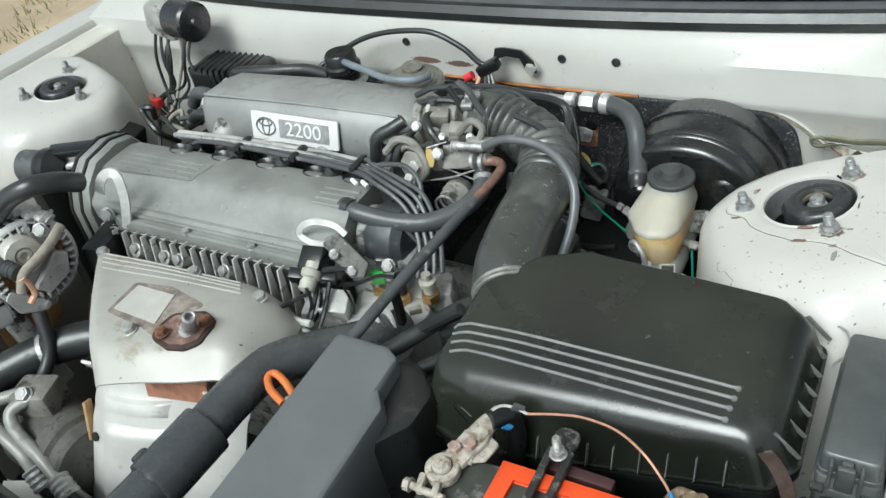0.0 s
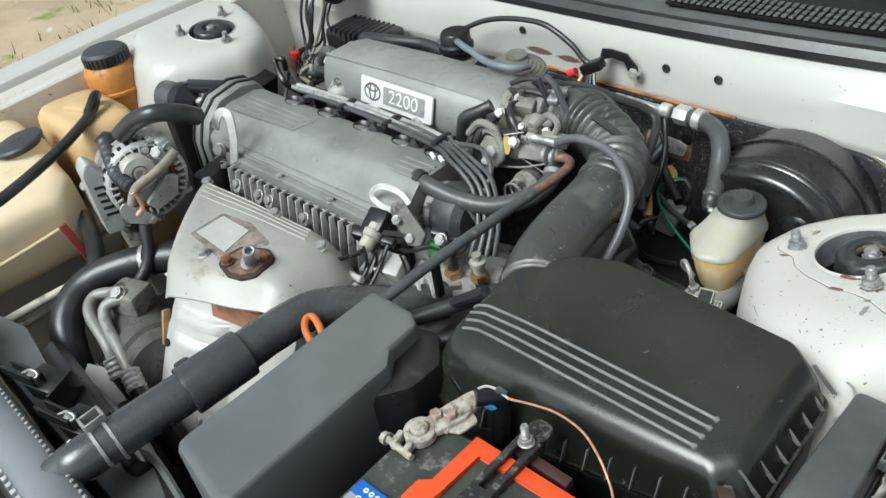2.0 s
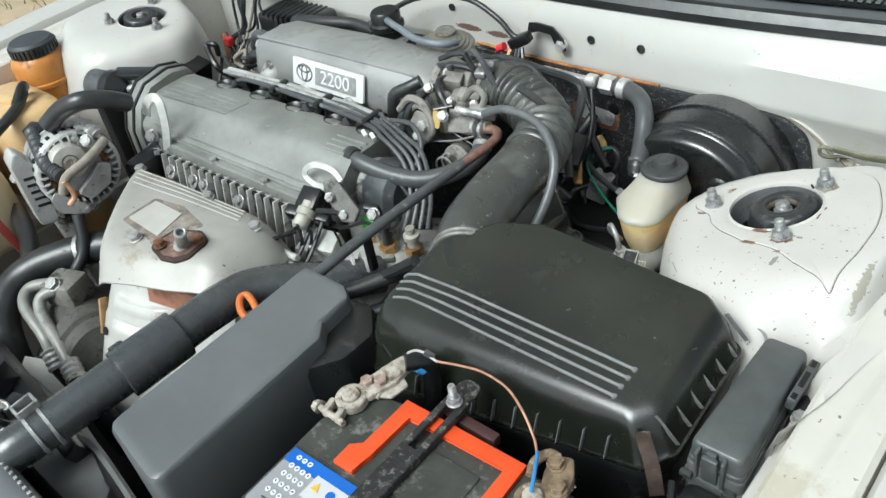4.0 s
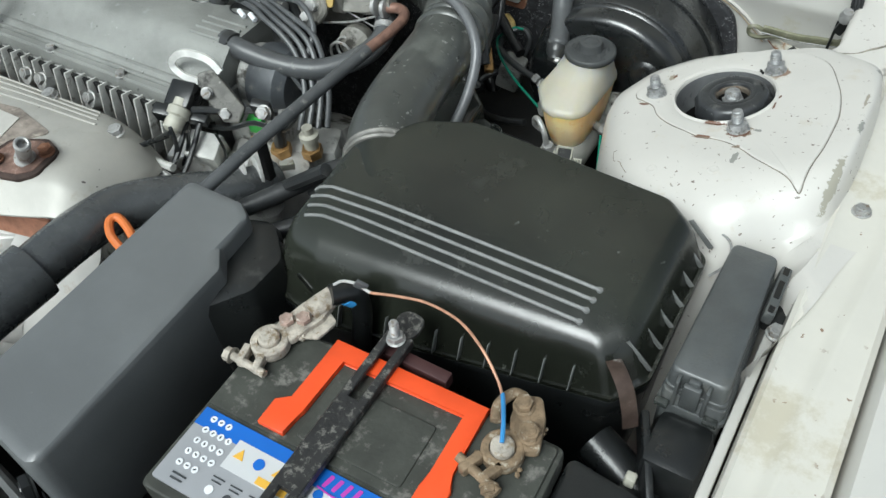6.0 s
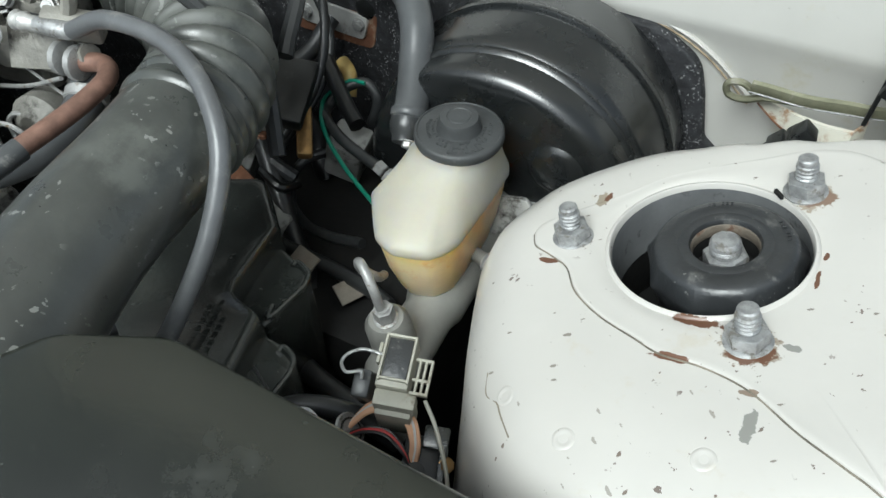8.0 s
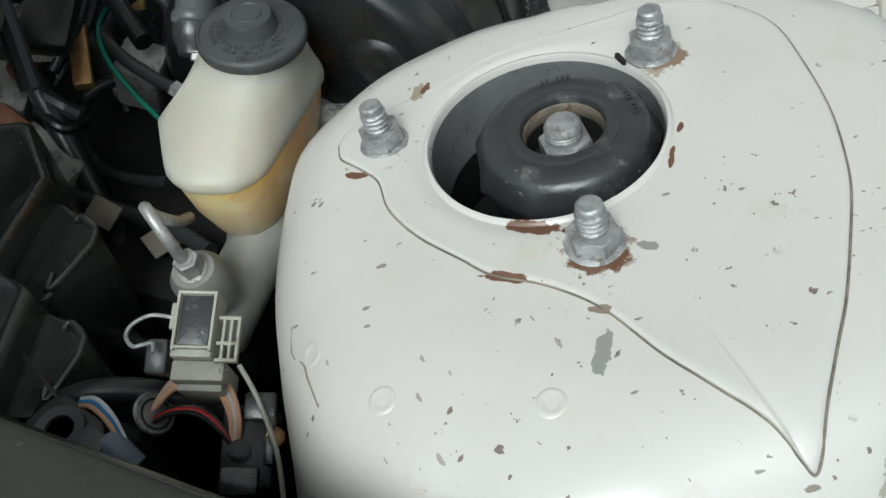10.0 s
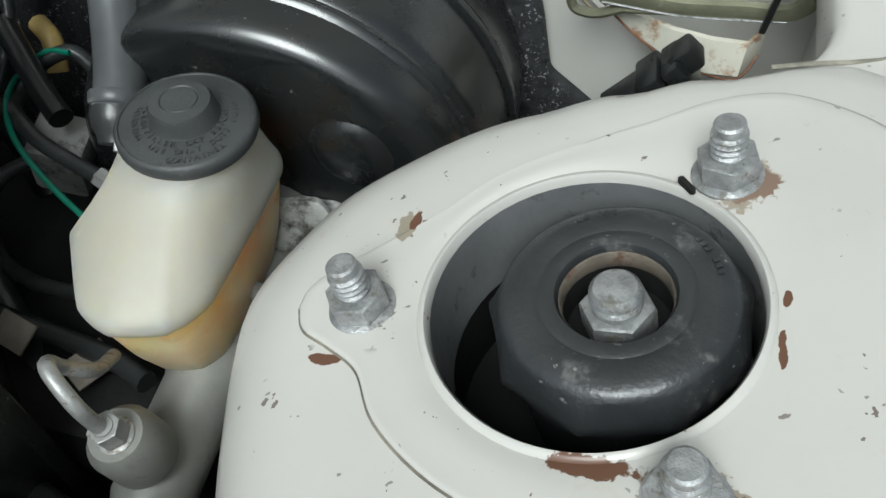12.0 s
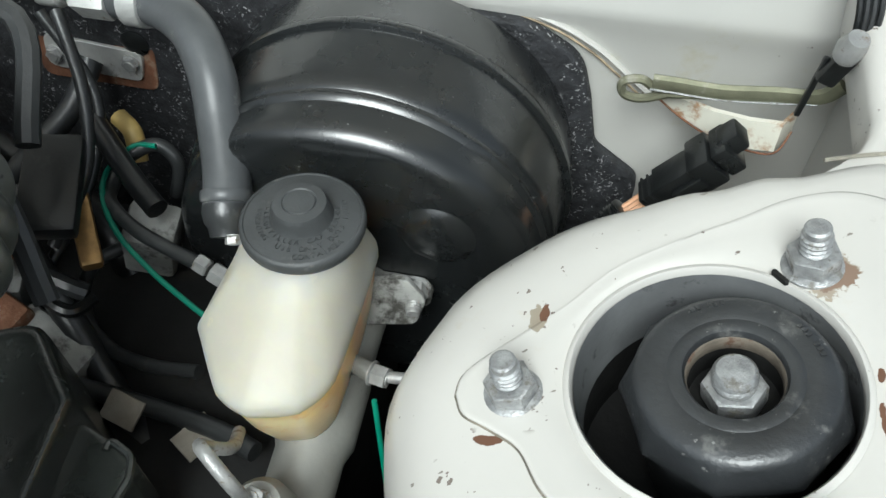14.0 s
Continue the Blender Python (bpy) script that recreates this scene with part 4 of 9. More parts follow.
part("flange_strip", box((0.060, 0.010, 0.012), BAT @ pose(0.118, 0.012, -0.002, 0, 0, -2), 0.001), mat("dark_red_strip", (0.05, 0.02, 0.02), 0.5, var=0.2), bar, "dark strip behind the battery")

tray = thing("battery_tray", "black steel battery tray", "tray", (0.43, -0.47, 0.64))
part("tray", box((0.27, 0.20, 0.02), BAT @ pose(0.122, -0.085, -0.207), 0.003), DEEP, tray)
part("pillar", box((0.2, 0.14, 0.29), BAT @ pose(0.122, -0.085, -0.36), 0.003), DEEP, tray)

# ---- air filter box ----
# Pale grey puts the highlight of the black ribs into their colour.
RIB_GLOSS = mat("rib_highlight_plastic", (0.22, 0.225, 0.22), 0.3, var=0.2, scale=60, bump=0.05)
# Mid grey does the same for the bright gusset edges.
RIB_EDGE = mat("edge_highlight_plastic", (0.15, 0.155, 0.15), 0.3, var=0.3, scale=80, bump=0.05)
airbox = thing("air_filter_box", "black plastic air filter box with ribbed lid", "air box", (0.42, -0.22, 0.68))
RIM = [(0.240, -0.330), (0.250, -0.218), (0.292, -0.164), (0.346, -0.141), (0.545, -0.150), (0.575, -0.166), (0.576, -0.285), (0.556, -0.308), (0.30, -0.335)]
RIMZ = [0.805, 0.835, 0.850, 0.856, 0.862, 0.860, 0.842, 0.834, 0.795]


def crown_z(p):
    """The crown: flat, with a long slope to the front."""
    d = -0.185 - p.y
    z = 0.9025 - 0.262 * (d + math.sqrt(d * d + 0.0006)) / 2
    return z - 0.06 * max(0, 0.33 - p.x)


FRONT = [(0.252, -0.300), (0.262, -0.215), (0.305, -0.160), (0.350, -0.141), (0.537, -0.150), (0.550, -0.166), (0.552, -0.276), (0.538, -0.294), (0.275, -0.312)]
CROWN = [(0.262, -0.288), (0.270, -0.212), (0.312, -0.166), (0.354, -0.149), (0.528, -0.159), (0.540, -0.174), (0.540, -0.268), (0.527, -0.282), (0.288, -0.298)]
INNER = [(0.272, -0.281), (0.279, -0.209), (0.317, -0.172), (0.358, -0.156), (0.522, -0.166), (0.533, -0.180), (0.533, -0.262), (0.521, -0.275), (0.296, -0.290)]
RADII = [0.022, 0.03, 0.03, 0.03, 0.014, 0.014, 0.016, 0.014, 0.022]


def lid_ring(poly, zs):
    flat = rounded([Vector(p) for p in poly], RADII, 5)
    return [Vector((p.x, p.y, zs(k // 6, p))) for k, p in enumerate(flat)]


bm = bmesh.new()
loops = []
loops.append(lid_ring(RIM, lambda i, p: RIMZ[i] - 0.004))
loops.append(lid_ring(RIM, lambda i, p: RIMZ[i]))
for u, v in ((0.07, 0.0), (0.13, 0.10), (0.24, 0.36), (0.34, 0.58), (0.43, 0.735), (0.53, 0.845), (0.65, 0.925), (0.77, 0.967), (0.89, 0.990), (1.0, 0.998)):
    loops.append(lid_ring([tuple(Vector(a).lerp(Vector(b), u)) for a, b in zip(RIM, CROWN)], lambda i, p, v=v: RIMZ[i] + (crown_z(p) - 0.0012 - RIMZ[i]) * v))
loops.append(lid_ring(INNER, lambda i, p: crown_z(p)))
vs = rings(bm, loops, True, False)
cen = Vector((0.40, -0.225))
prev = vs[-1]
for t in (0.35, 0.7):
    ring = []
    for v in vs[-1]:
        q = Vector((v.co.x, v.co.y)).lerp(cen, t)
        ring.append(bm.verts.new((q.x, q.y, crown_z(q) + 0.0008)))
    for k in range(len(ring)):
        j = (k + 1) % len(ring)
        bm.faces.new((prev[k], prev[j], ring[j], ring[k]))
    prev = ring
bm.faces.new(prev)
lid_tree = BVHTree.FromBMesh(bm)
lid = part("lid", bm, BLACK_GLOSS, airbox, "black lid with four raised ribs", 55)
for k in range(4):
    y = -0.2560 - 0.0091 * k
    line = []
    for i in range(28):
        u = i / 27
        x = 0.2585 + 0.003 * k + (0.262 - 0.004 * k) * u ** 1.25
        yy = y - 0.003 * (1 - u) - 0.004 * max(0.0, 1 - u * 9)
        hit = lid_tree.ray_cast(Vector((x, yy, 1.0)), Vector((0, 0, -1)))[0]
        line.append((x, yy, hit.z + 0.0004))
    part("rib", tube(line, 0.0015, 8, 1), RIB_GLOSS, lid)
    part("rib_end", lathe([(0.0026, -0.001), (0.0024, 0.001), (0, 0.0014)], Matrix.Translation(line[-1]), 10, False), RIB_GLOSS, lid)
for k in range(11):
    x = 0.30 + 0.0225 * k
    t = (x - 0.30) / 0.25
    y, z = -0.3365 + 0.028 * t, 0.797 + 0.036 * t
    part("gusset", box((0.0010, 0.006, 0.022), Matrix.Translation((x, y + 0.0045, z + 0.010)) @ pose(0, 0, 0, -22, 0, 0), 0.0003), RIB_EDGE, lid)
for k in range(7):
    t = k / 6
    y, z = -0.280 + 0.12 * t, 0.845 + 0.016 * t
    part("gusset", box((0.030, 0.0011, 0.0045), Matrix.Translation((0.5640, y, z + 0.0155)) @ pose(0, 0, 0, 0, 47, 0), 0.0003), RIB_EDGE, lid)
bm = bmesh.new()
base_loops = [lid_ring(RIM, lambda i, p: RIMZ[i] - 0.005), lid_ring(RIM, lambda i, p: RIMZ[i] - 0.012),
              lid_ring([(x * 0.97 + 0.012, y * 0.97 - 0.006) for x, y in RIM], lambda i, p: RIMZ[i] - 0.016),
              lid_ring([(x * 0.94 + 0.024, y * 0.94 - 0.012) for x, y in RIM], lambda i, p: 0.70)]
rings(bm, base_loops)
part("base", bm, BLACK, airbox, "lower half of the black box")
for pts in ([(0.550, -0.296, 0.866), (0.560, -0.308, 0.870), (0.568, -0.314, 0.862), (0.574, -0.318, 0.846), (0.577, -0.319, 0.830)],
            [(0.545, -0.136, 0.872), (0.556, -0.134, 0.874), (0.568, -0.130, 0.876), (0.573, -0.124, 0.886)]):
    bm = bmesh.new()
    line = spline(pts, 5)
    side = Vector((0.0040, 0.0036, 0)) if pts[0][1] < -0.2 else Vector((0.0012, -0.0035, 0))
    rings(bm, [[p - side, p + side, p + side + Vector((0.001, 0.001, -0.001)), p - side + Vector((0.001, 0.001, -0.001))] for p in line], True)
    part("clip", bm, BRONZE, airbox, "spring steel lid clip with rust")
part("bail", tube([(0.565, -0.140, 0.868), (0.585, -0.150, 0.870), (0.590, -0.163, 0.860), (0.580, -0.170, 0.845)], 0.0012, 6), STEEL, airbox, "bent wire bail")
part("spout", tube([(0.335, -0.262, 0.842), (0.305, -0.226, 0.854), (0.282, -0.195, 0.862)], lambda t: 0.0350, 36, 6), BLACK_GLOSS, airbox, "round spout of the lid")
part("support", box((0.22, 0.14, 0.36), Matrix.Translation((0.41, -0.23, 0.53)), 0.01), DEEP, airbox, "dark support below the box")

# ---- fuse box beside the wing ----
FUSE_GREY = mat("worn_black_lid_plastic", (0.075, 0.081, 0.081), 0.40, spec=0.9, var=0.25, scale=26, bump=0.16, bscale=500, dirt=(0.085, 0.088, 0.082), amount=0.25, dscale=60)
fuse = thing("fuse_box", "black fuse box with clipped lid beside the wing", "fuse box", (0.60, -0.20, 0.76))
FB = Matrix.Translation((0.606, -0.222, 0.876)) @ pose(0, 0, 0, -1, 0, 1.0)
LIDP = [(-0.0195, -0.068), (0.0235, -0.068), (0.0200, 0.070), (-0.0165, 0.070)]
bm = bmesh.new()
pts = rounded([Vector(p) for p in LIDP], 0.007, 5)
rings(bm, [[FB @ Vector((p.x * k, p.y * k2, z)) for p in pts] for k, k2, z in ((1.04, 1.015, -0.022), (1.04, 1.015, -0.0185), (1.0, 1.0, -0.018), (0.985, 0.995, -0.008), (0.965, 0.988, -0.0035), (0.92, 0.975, -0.0008), (0.84, 0.955, 0.0), (0.4, 0.5, 0.0004))])
part("lid", bm, FUSE_GREY, fuse, "smooth worn black lid", 50)
part("base", slab([(p[0] * 1.08, p[1] * 1.03) for p in LIDP], -0.075, -0.0235, FB, 0.002, 0.007), FUSE_GREY, fuse)
part("base_ledge", slab([(p[0] * 1.16, p[1] * 1.05) for p in LIDP], -0.042, -0.036, FB, 0.001, 0.007), FUSE_GREY, fuse)
latch = part("latch", box((0.0130, 0.0050, 0.030), FB @ pose(0.000, -0.0715, -0.019, 6, 0, 0), 0.0018), FUSE_GREY, fuse, "moulded latch")
part("catch", box((0.0080, 0.0040, 0.006), FB @ pose(0.000, -0.0700, -0.0035), 0.001), FUSE_GREY, latch)
for sx in (-0.0105, 0.0105):
    part("latch_guide", box((0.0028, 0.0080, 0.032), FB @ pose(sx, -0.0705, -0.018, 4, 0, 0), 0.0010), FUSE_GREY, fuse)
for sx in (-0.0195, 0.0195):
    part("corner_slot", box((0.010, 0.006, 0.005), FB @ pose(sx * 0.9, -0.0735, -0.034), 0.001), MOULD, fuse)
clip = part("side_clip", box((0.0080, 0.052, 0.012), FB @ pose(0.0265, 0.038, -0.008, 0, 8, 0), 0.0016), FUSE_GREY, fuse, "side hinge clip with slots")
for y0, w in ((0.058, 0.007), (0.038, 0.018), (0.017, 0.006)):
    part("clip_slot", box((0.0042, w, 0.003), FB @ pose(0.0270, y0, -0.0022, 0, 8, 0), 0.0004), DEEP, clip)
part("wing_bolt", bolt_bm(FB @ pose(0.036, 0.012, -0.020), 0.0055, 0.005, True, 0), STEEL, fuse)
part("cable_boot", box((0.024, 0.020, 0.012), FB @ pose(0.034, 0.030, -0.024, 0, 0, 10), 0.003), BLACK, fuse)
part("foot", box((0.044, 0.05, 0.05), FB @ pose(0.004, -0.094, -0.066, 0, 0, 0), 0.010), BLACK, fuse)
part("foot_web", box((0.006, 0.07, 0.03), FB @ pose(-0.012, -0.110, -0.060, 10, 0, 25), 0.002), BLACK, fuse)
part("foot_web", box((0.050, 0.03, 0.012), FB @ pose(0.000, -0.132, -0.082, 0, 12, 0), 0.003), BLACK, fuse)
part("leg", box((0.035, 0.12, 0.42), Matrix.Translation((0.61, -0.20, 0.57)), 0.004), DEEP, fuse)

relay = thing("relay_cover", "black relay cover beside the battery", "relay box", (0.585, -0.39, 0.74))
RC = Matrix.Translation((0.585, -0.395, 0.832)) @ pose(0, 0, 0, 0, 3, 3)
part("cover", slab([(-0.033, -0.06), (0.036, -0.06), (0.036, 0.028), (-0.033, 0.036)], -0.07, 0, RC, 0.004, 0.008), BLACK, relay, "plain black cover")
part("tab", box((0.008, 0.008, 0.012), RC @ pose(0.010, 0.040, -0.004), 0.002), CREAM, relay)
part("duct", tube([(0.555, -0.325, 0.80), (0.58, -0.335, 0.795), (0.60, -0.345, 0.785), (0.60, -0.36, 0.76)], 0.017, 12), BLACK, relay, "black duct elbow")
part("leg", box((0.05, 0.08, 0.42), Matrix.Translation((0.585, -0.40, 0.56)), 0.004), DEEP, relay)

# ---- long grey relay box by the coolant hose ----
cover = thing("main_relay_box", "tall grey-black plastic box with a stepped corner", "relay box", (0.19, -0.43, 0.62))
CV = [(0.138, -0.298), (0.200, -0.297), (0.218, -0.308), (0.222, -0.348), (0.238, -0.366), (0.246, -0.568), (0.150, -0.556)]
part("lid", slab(CV, 0.725, 0.862, Matrix.Identity(4), 0.007, [0.008, 0.012, 0.012, 0.004, 0.010, 0.012, 0.012]), GREY_COVER, cover, "faded grey plastic lid")
part("shoulder", slab([(0.160, -0.310), (0.225, -0.285), (0.262, -0.318), (0.262, -0.362), (0.236, -0.40), (0.16, -0.40)], 0.70, 0.842, Matrix.Identity(4), 0.012, 0.02), BLACK, cover, "rounded black shoulder")
part("base", slab([(0.150, -0.310), (0.236, -0.310), (0.240, -0.550), (0.150, -0.546)], 0.42, 0.727, Matrix.Identity(4), 0.004, 0.01), DEEP, cover)
for z in (0.745, 0.725):
    bolt(frame_of((0.168, -0.560, z), (-0.4, -1, 0.2)), cover, 0.011, 0.008, BLACK)

# ---- brake booster and master cylinder ----
booster = thing("brake_booster", "large glossy black brake booster drum", "brake booster", (0.367, 0.19, 0.76))
BO = frame_of((0.367, 0.238, 0.756), (0, -1, 0))
part("rear_shell", lathe([(0.06, 0.0), (0.098, 0.002), (0.1065, 0.008), (0.1085, 0.016), (0.1090, 0.042), (0.1112, 0.044), (0.1118, 0.0465), (0.1112, 0.049), (0.1085, 0.050)], BO, 96), BOOSTER, booster)
part("front_shell", lathe([(0.1080, 0.049), (0.1080, 0.052), (0.1062, 0.060), (0.1058, 0.082), (0.1046, 0.0885), (0.1030, 0.0905), (0.1030, 0.0925), (0.1036, 0.0940), (0.1028, 0.0958), (0.1012, 0.0972), (0.1008, 0.1000), (0.1006, 0.1080), (0.0994, 0.1130), (0.0972, 0.1165), (0.0938, 0.1185), (0.089, 0.1192), (0.06, 0.1180), (0.03, 0.1180), (0.0, 0.1180)], BO, 96, False), BOOSTER, booster, "stepped glossy black front shell")
part("dimple", lathe([(0.0215, -0.001), (0.0195, 0.0004), (0.0172, 0.0022), (0.0140, 0.0036), (0.009, 0.0042), (0.0, 0.0044)], Matrix.Translation((0.414, 0.238 - 0.1186, 0.796)) @ (Matrix.Translation(-BO.translation) @ BO), 32, False), BOOSTER, booster)

mc = thing("brake_master_cylinder", "brake master cylinder with milky reservoir and grey cap", "master cylinder", (0.368, 0.03, 0.74))
part("body", lathe([(0.022, 0), (0.024, 0.004), (0.0195, 0.012), (0.0185, 0.06), (0.0205, 0.066), (0.0205, 0.10), (0.0175, 0.108), (0.0175, 0.16), (0.0145, 0.168), (0.0, 0.168)], frame_of((0.370, 0.128, 0.742), (0, -1, -0.08)), 26, False), CAST_SMOOTH, mc, "dull cast aluminium cylinder")
part("flange", slab([(-0.042, -0.008), (0.042, -0.008), (0.042, 0.008), (-0.042, 0.008)], 0, 0.009, frame_of((0.370, 0.1195, 0.752), (0, -1, 0)) , 0.002, 0.007), ALU_DARK, mc)
bolt(frame_of((0.404, 0.110, 0.764), (0.15, -1, 0.0)), mc, 0.0062, 0.006, STEEL, 0.016)
bolt(frame_of((0.332, 0.110, 0.752), (0.0, -1, 0.0)), mc, 0.0062, 0.006, STEEL, 0.016)


def blob(cx, cy, hx, hy, z, n=2.6, skew=0.0, k=32):
    out = []
    for i in range(k):
        a = 2 * math.pi * i / k
        c, s = math.cos(a), math.sin(a)
        out.append(Vector((cx + hx * math.copysign(abs(c) ** (2 / n), c) + skew * s, cy + hy * math.copysign(abs(s) ** (2 / n), s), z)))
    return out


# two-part tank: a five-cornered flange, sloping up to the neck and down to the outlet
FLANGE = [(0.321, 0.040), (0.341, 0.011), (0.357, 0.004), (0.378, 0.010), (0.3885, 0.028), (0.3895, 0.098), (0.380, 0.109), (0.342, 0.109), (0.325, 0.095)]
plan = spline([Vector((x, y, 0)) for x, y in FLANGE + FLANGE[:1]], 6)[:-1]
corners = [Vector((x, y, 0)) for x, y in FLANGE]
plan = [0.5 * p + 0.5 * (corners[i // 6] * (1 - (i % 6) / 6) + corners[(i // 6 + 1) % len(corners)] * ((i % 6) / 6)) for i, p in enumerate(plan)]


def tank_loop(centre, scale, z, round_r=None, f=0.0):
    """The plan shrunk round a centre, and by f of the way turned into a circle."""
    c = Vector((*centre, 0))
    out = []
    for p in plan:
        q = c + (p - c) * scale
        if round_r:
            q = q.lerp(c + (p - c).normalized() * round_r, f)
        out.append(Vector((q.x, q.y, z)))
    return out


NECK, FOOT = (0.361, 0.0825), (0.367, 0.046)
bm = bmesh.new()
rings(bm, [tank_loop(FOOT, 0.52, 0.744), tank_loop(FOOT, 0.60, 0.7458), tank_loop(FOOT, 0.70, 0.7535), tank_loop(FOOT, 0.84, 0.7715), tank_loop(FOOT, 0.92, 0.7890), tank_loop(FOOT, 0.955, 0.7982), tank_loop(NECK, 0.985, 0.7990), tank_loop(NECK, 1.002, 0.8000), tank_loop(NECK, 1.004, 0.8016), tank_loop(NECK, 1.0, 0.8034), tank_loop(NECK, 0.98, 0.8062), tank_loop(NECK, 0.965, 0.8085, 0.0255, 0.05), tank_loop(NECK, 0.94, 0.8125, 0.0255, 0.16),
           tank_loop(NECK, 0.92, 0.8185, 0.0255, 0.38), tank_loop(NECK, 0.90, 0.8250, 0.0255, 0.64), tank_loop(NECK, 0.9, 0.8300, 0.0250, 0.88), tank_loop(NECK, 0.9, 0.8350, 0.0245, 1.0)])
res = part("reservoir", bm, RESERVOIR, mc, "milky plastic reservoir with amber fluid in its lower half", 60)
res.data.materials.append(RES_FLUID)
for f in res.data.polygons:
    f.material_index = 1 if f.center.z < 0.7984 else 0
CM = Matrix.Translation((0.3612, 0.0838, 0.8335))
cap = part("cap", lathe([(0.0250, -0.003), (0.0276, -0.001), (0.0283, 0.001), (0.0281, 0.0042), (0.0270, 0.0056), (0.0262, 0.0058), (0.0258, 0.0052), (0.0250, 0.0054), (0.0142, 0.0068), (0.0135, 0.0080), (0.0128, 0.0128), (0.0117, 0.0148), (0.0078, 0.0156), (0.0072, 0.0150), (0.0068, 0.0155), (0.0, 0.0160)], CM, 48, False), CAP, mc, "grey rubber cap with raised lettering")
for ring_r, ring_z, words in ((0.0158, 0.0066, (("CLEAN", -163), ("FILLER", -105), ("CAP", -50), ("BEFORE", 3))),
                              (0.0194, 0.0061, (("WARNING", -152), ("USE", -97), ("ONLY", -61), ("DOT3", -20), ("FL", 12), ("UID", 28))),
                              (0.0232, 0.0056, (("CONTAINER", -54),))):
    for text, mid in words:
        ring_word(text, 0.0036, CM @ Matrix.Translation((0, 0, ring_z)), ring_r, mid, CAP, cap)
part("collar", lathe([(0.0150, -0.020), (0.0172, -0.019), (0.0176, -0.004), (0.0170, 0.0), (0.0180, 0.001), (0.0182, 0.006), (0.0165, 0.008)], Matrix.Translation((0.367, 0.047, 0.740)), 28), WELL_GREY, mc, "grey rubber collar under the reservoir")
part("boss", lathe([(0.0145, 0), (0.0140, 0.020), (0.0105, 0.026), (0.0, 0.026)], frame_of((0.368, -0.020, 0.752), (-0.05, -0.15, 1)), 24, False), CAST_SMOOTH, mc, "cast boss for a brake line")
bolt(frame_of((0.367, -0.024, 0.7775), (-0.05, -0.15, 1)), mc, 0.0055, 0.010, STEEL, 0, "flare nut")
part("brake_line", tube([(0.366, -0.026, 0.785), (0.362, -0.026, 0.803), (0.352, -0.020, 0.812), (0.345, -0.014, 0.806), (0.344, -0.010, 0.795), (0.350, -0.004, 0.785), (0.345, 0.010, 0.770)], 0.0030, 10), STEEL, mc, "bent steel brake line")
part("outlet_union", tube([(0.378, 0.062, 0.760), (0.394, 0.057, 0.760)], 0.0048, 14), CAST_SMOOTH, mc)
bolt(frame_of((0.394, 0.057, 0.760), (1, -0.25, 0.1)), mc, 0.0048, 0.008, STEEL)
part("brake_line", tube([(0.398, 0.056, 0.760), (0.415, 0.056, 0.763), (0.436, 0.060, 0.768)], 0.0030, 10), STEEL, mc)
part("side_bracket", slab([(-0.020, -0.016), (0.014, -0.016), (0.020, 0.0), (0.010, 0.014), (-0.018, 0.012)], 0, 0.005, frame_of((0.392, 0.100, 0.766), (0.2, -1, 0.3)), 0.001, 0.006), ALU_DARK, mc, "grimy bracket")
part("line_block", box((0.020, 0.022, 0.026), Matrix.Translation((0.318, 0.078, 0.752)) @ pose(0, 0, 0, 0, 25, 35), 0.004), CAST_SMOOTH, mc)
UN = frame_of((0.293, 0.099, 0.764), (-0.75, 0.2, 0.25))
part("union", slab(hexagon(0.0062), -0.016, -0.002, UN, 0.001), STEEL, mc, "steel flare union")
part("union_nut", slab(hexagon(0.0054), 0.0, 0.008, UN, 0.001), STEEL, mc)
part("brake_line", tube([UN @ Vector((0, 0, 0.004)), (0.270, 0.105, 0.767), (0.247, 0.112, 0.771), (0.226, 0.126, 0.772), (0.216, 0.143, 0.766), (0.219, 0.162, 0.772), (0.234, 0.172, 0.776), (0.245, 0.170, 0.764), (0.240, 0.165, 0.742)], 0.0042, 10, 8), RUBBER, mc, "grey sleeved brake line")
part("brake_line", tube([(0.236, 0.120, 0.748), (0.214, 0.110, 0.738), (0.207, 0.098, 0.727), (0.217, 0.079, 0.719), (0.240, 0.064, 0.719), (0.268, 0.056, 0.726), (0.300, 0.052, 0.737)], 0.0040, 10, 8), RUBBER, mc, "black looped brake line")
part("pale_elbow", tube([(0.196, 0.196, 0.770), (0.208, 0.188, 0.766), (0.212, 0.178, 0.752)], 0.0060, 10), YELLOW_PART, mc, "yellowed plastic elbow")

# cream plug on the cylinder with its wires
plug = thing("sensor_connector", "cream plastic connector with dark face and peach wires", "connector", (0.41, -0.07, 0.80))
PC = Matrix.Translation((0.4045, -0.0715, 0.8185)) @ pose(0, 0, 0, 14, 2, 16) @ Matrix.Scale(0.92, 4)
part("housing", box((0.0180, 0.030, 0.016), PC @ pose(0, 0, -0.006), 0.001), CREAM, plug)
part("face", box((0.0135, 0.0225, 0.002), PC @ pose(0.0004, 0.0015, 0.0020), 0.0003), MOUNT_RUBBER, plug, "dark inset face")
for dx in (-0.0076, 0.0084):
    part("rim", box((0.0013, 0.0270, 0.0036), PC @ pose(dx, 0.001, 0.0028), 0.0003), CREAM, plug)
for dy in (-0.0110, 0.0138):
    part("rim", box((0.0172, 0.0013, 0.0036), PC @ pose(0.0004, dy, 0.0028), 0.0003), CREAM, plug)
part("side_guide", box((0.0020, 0.012, 0.005), PC @ pose(-0.0105, 0.004, -0.002), 0.0005), CREAM, plug)
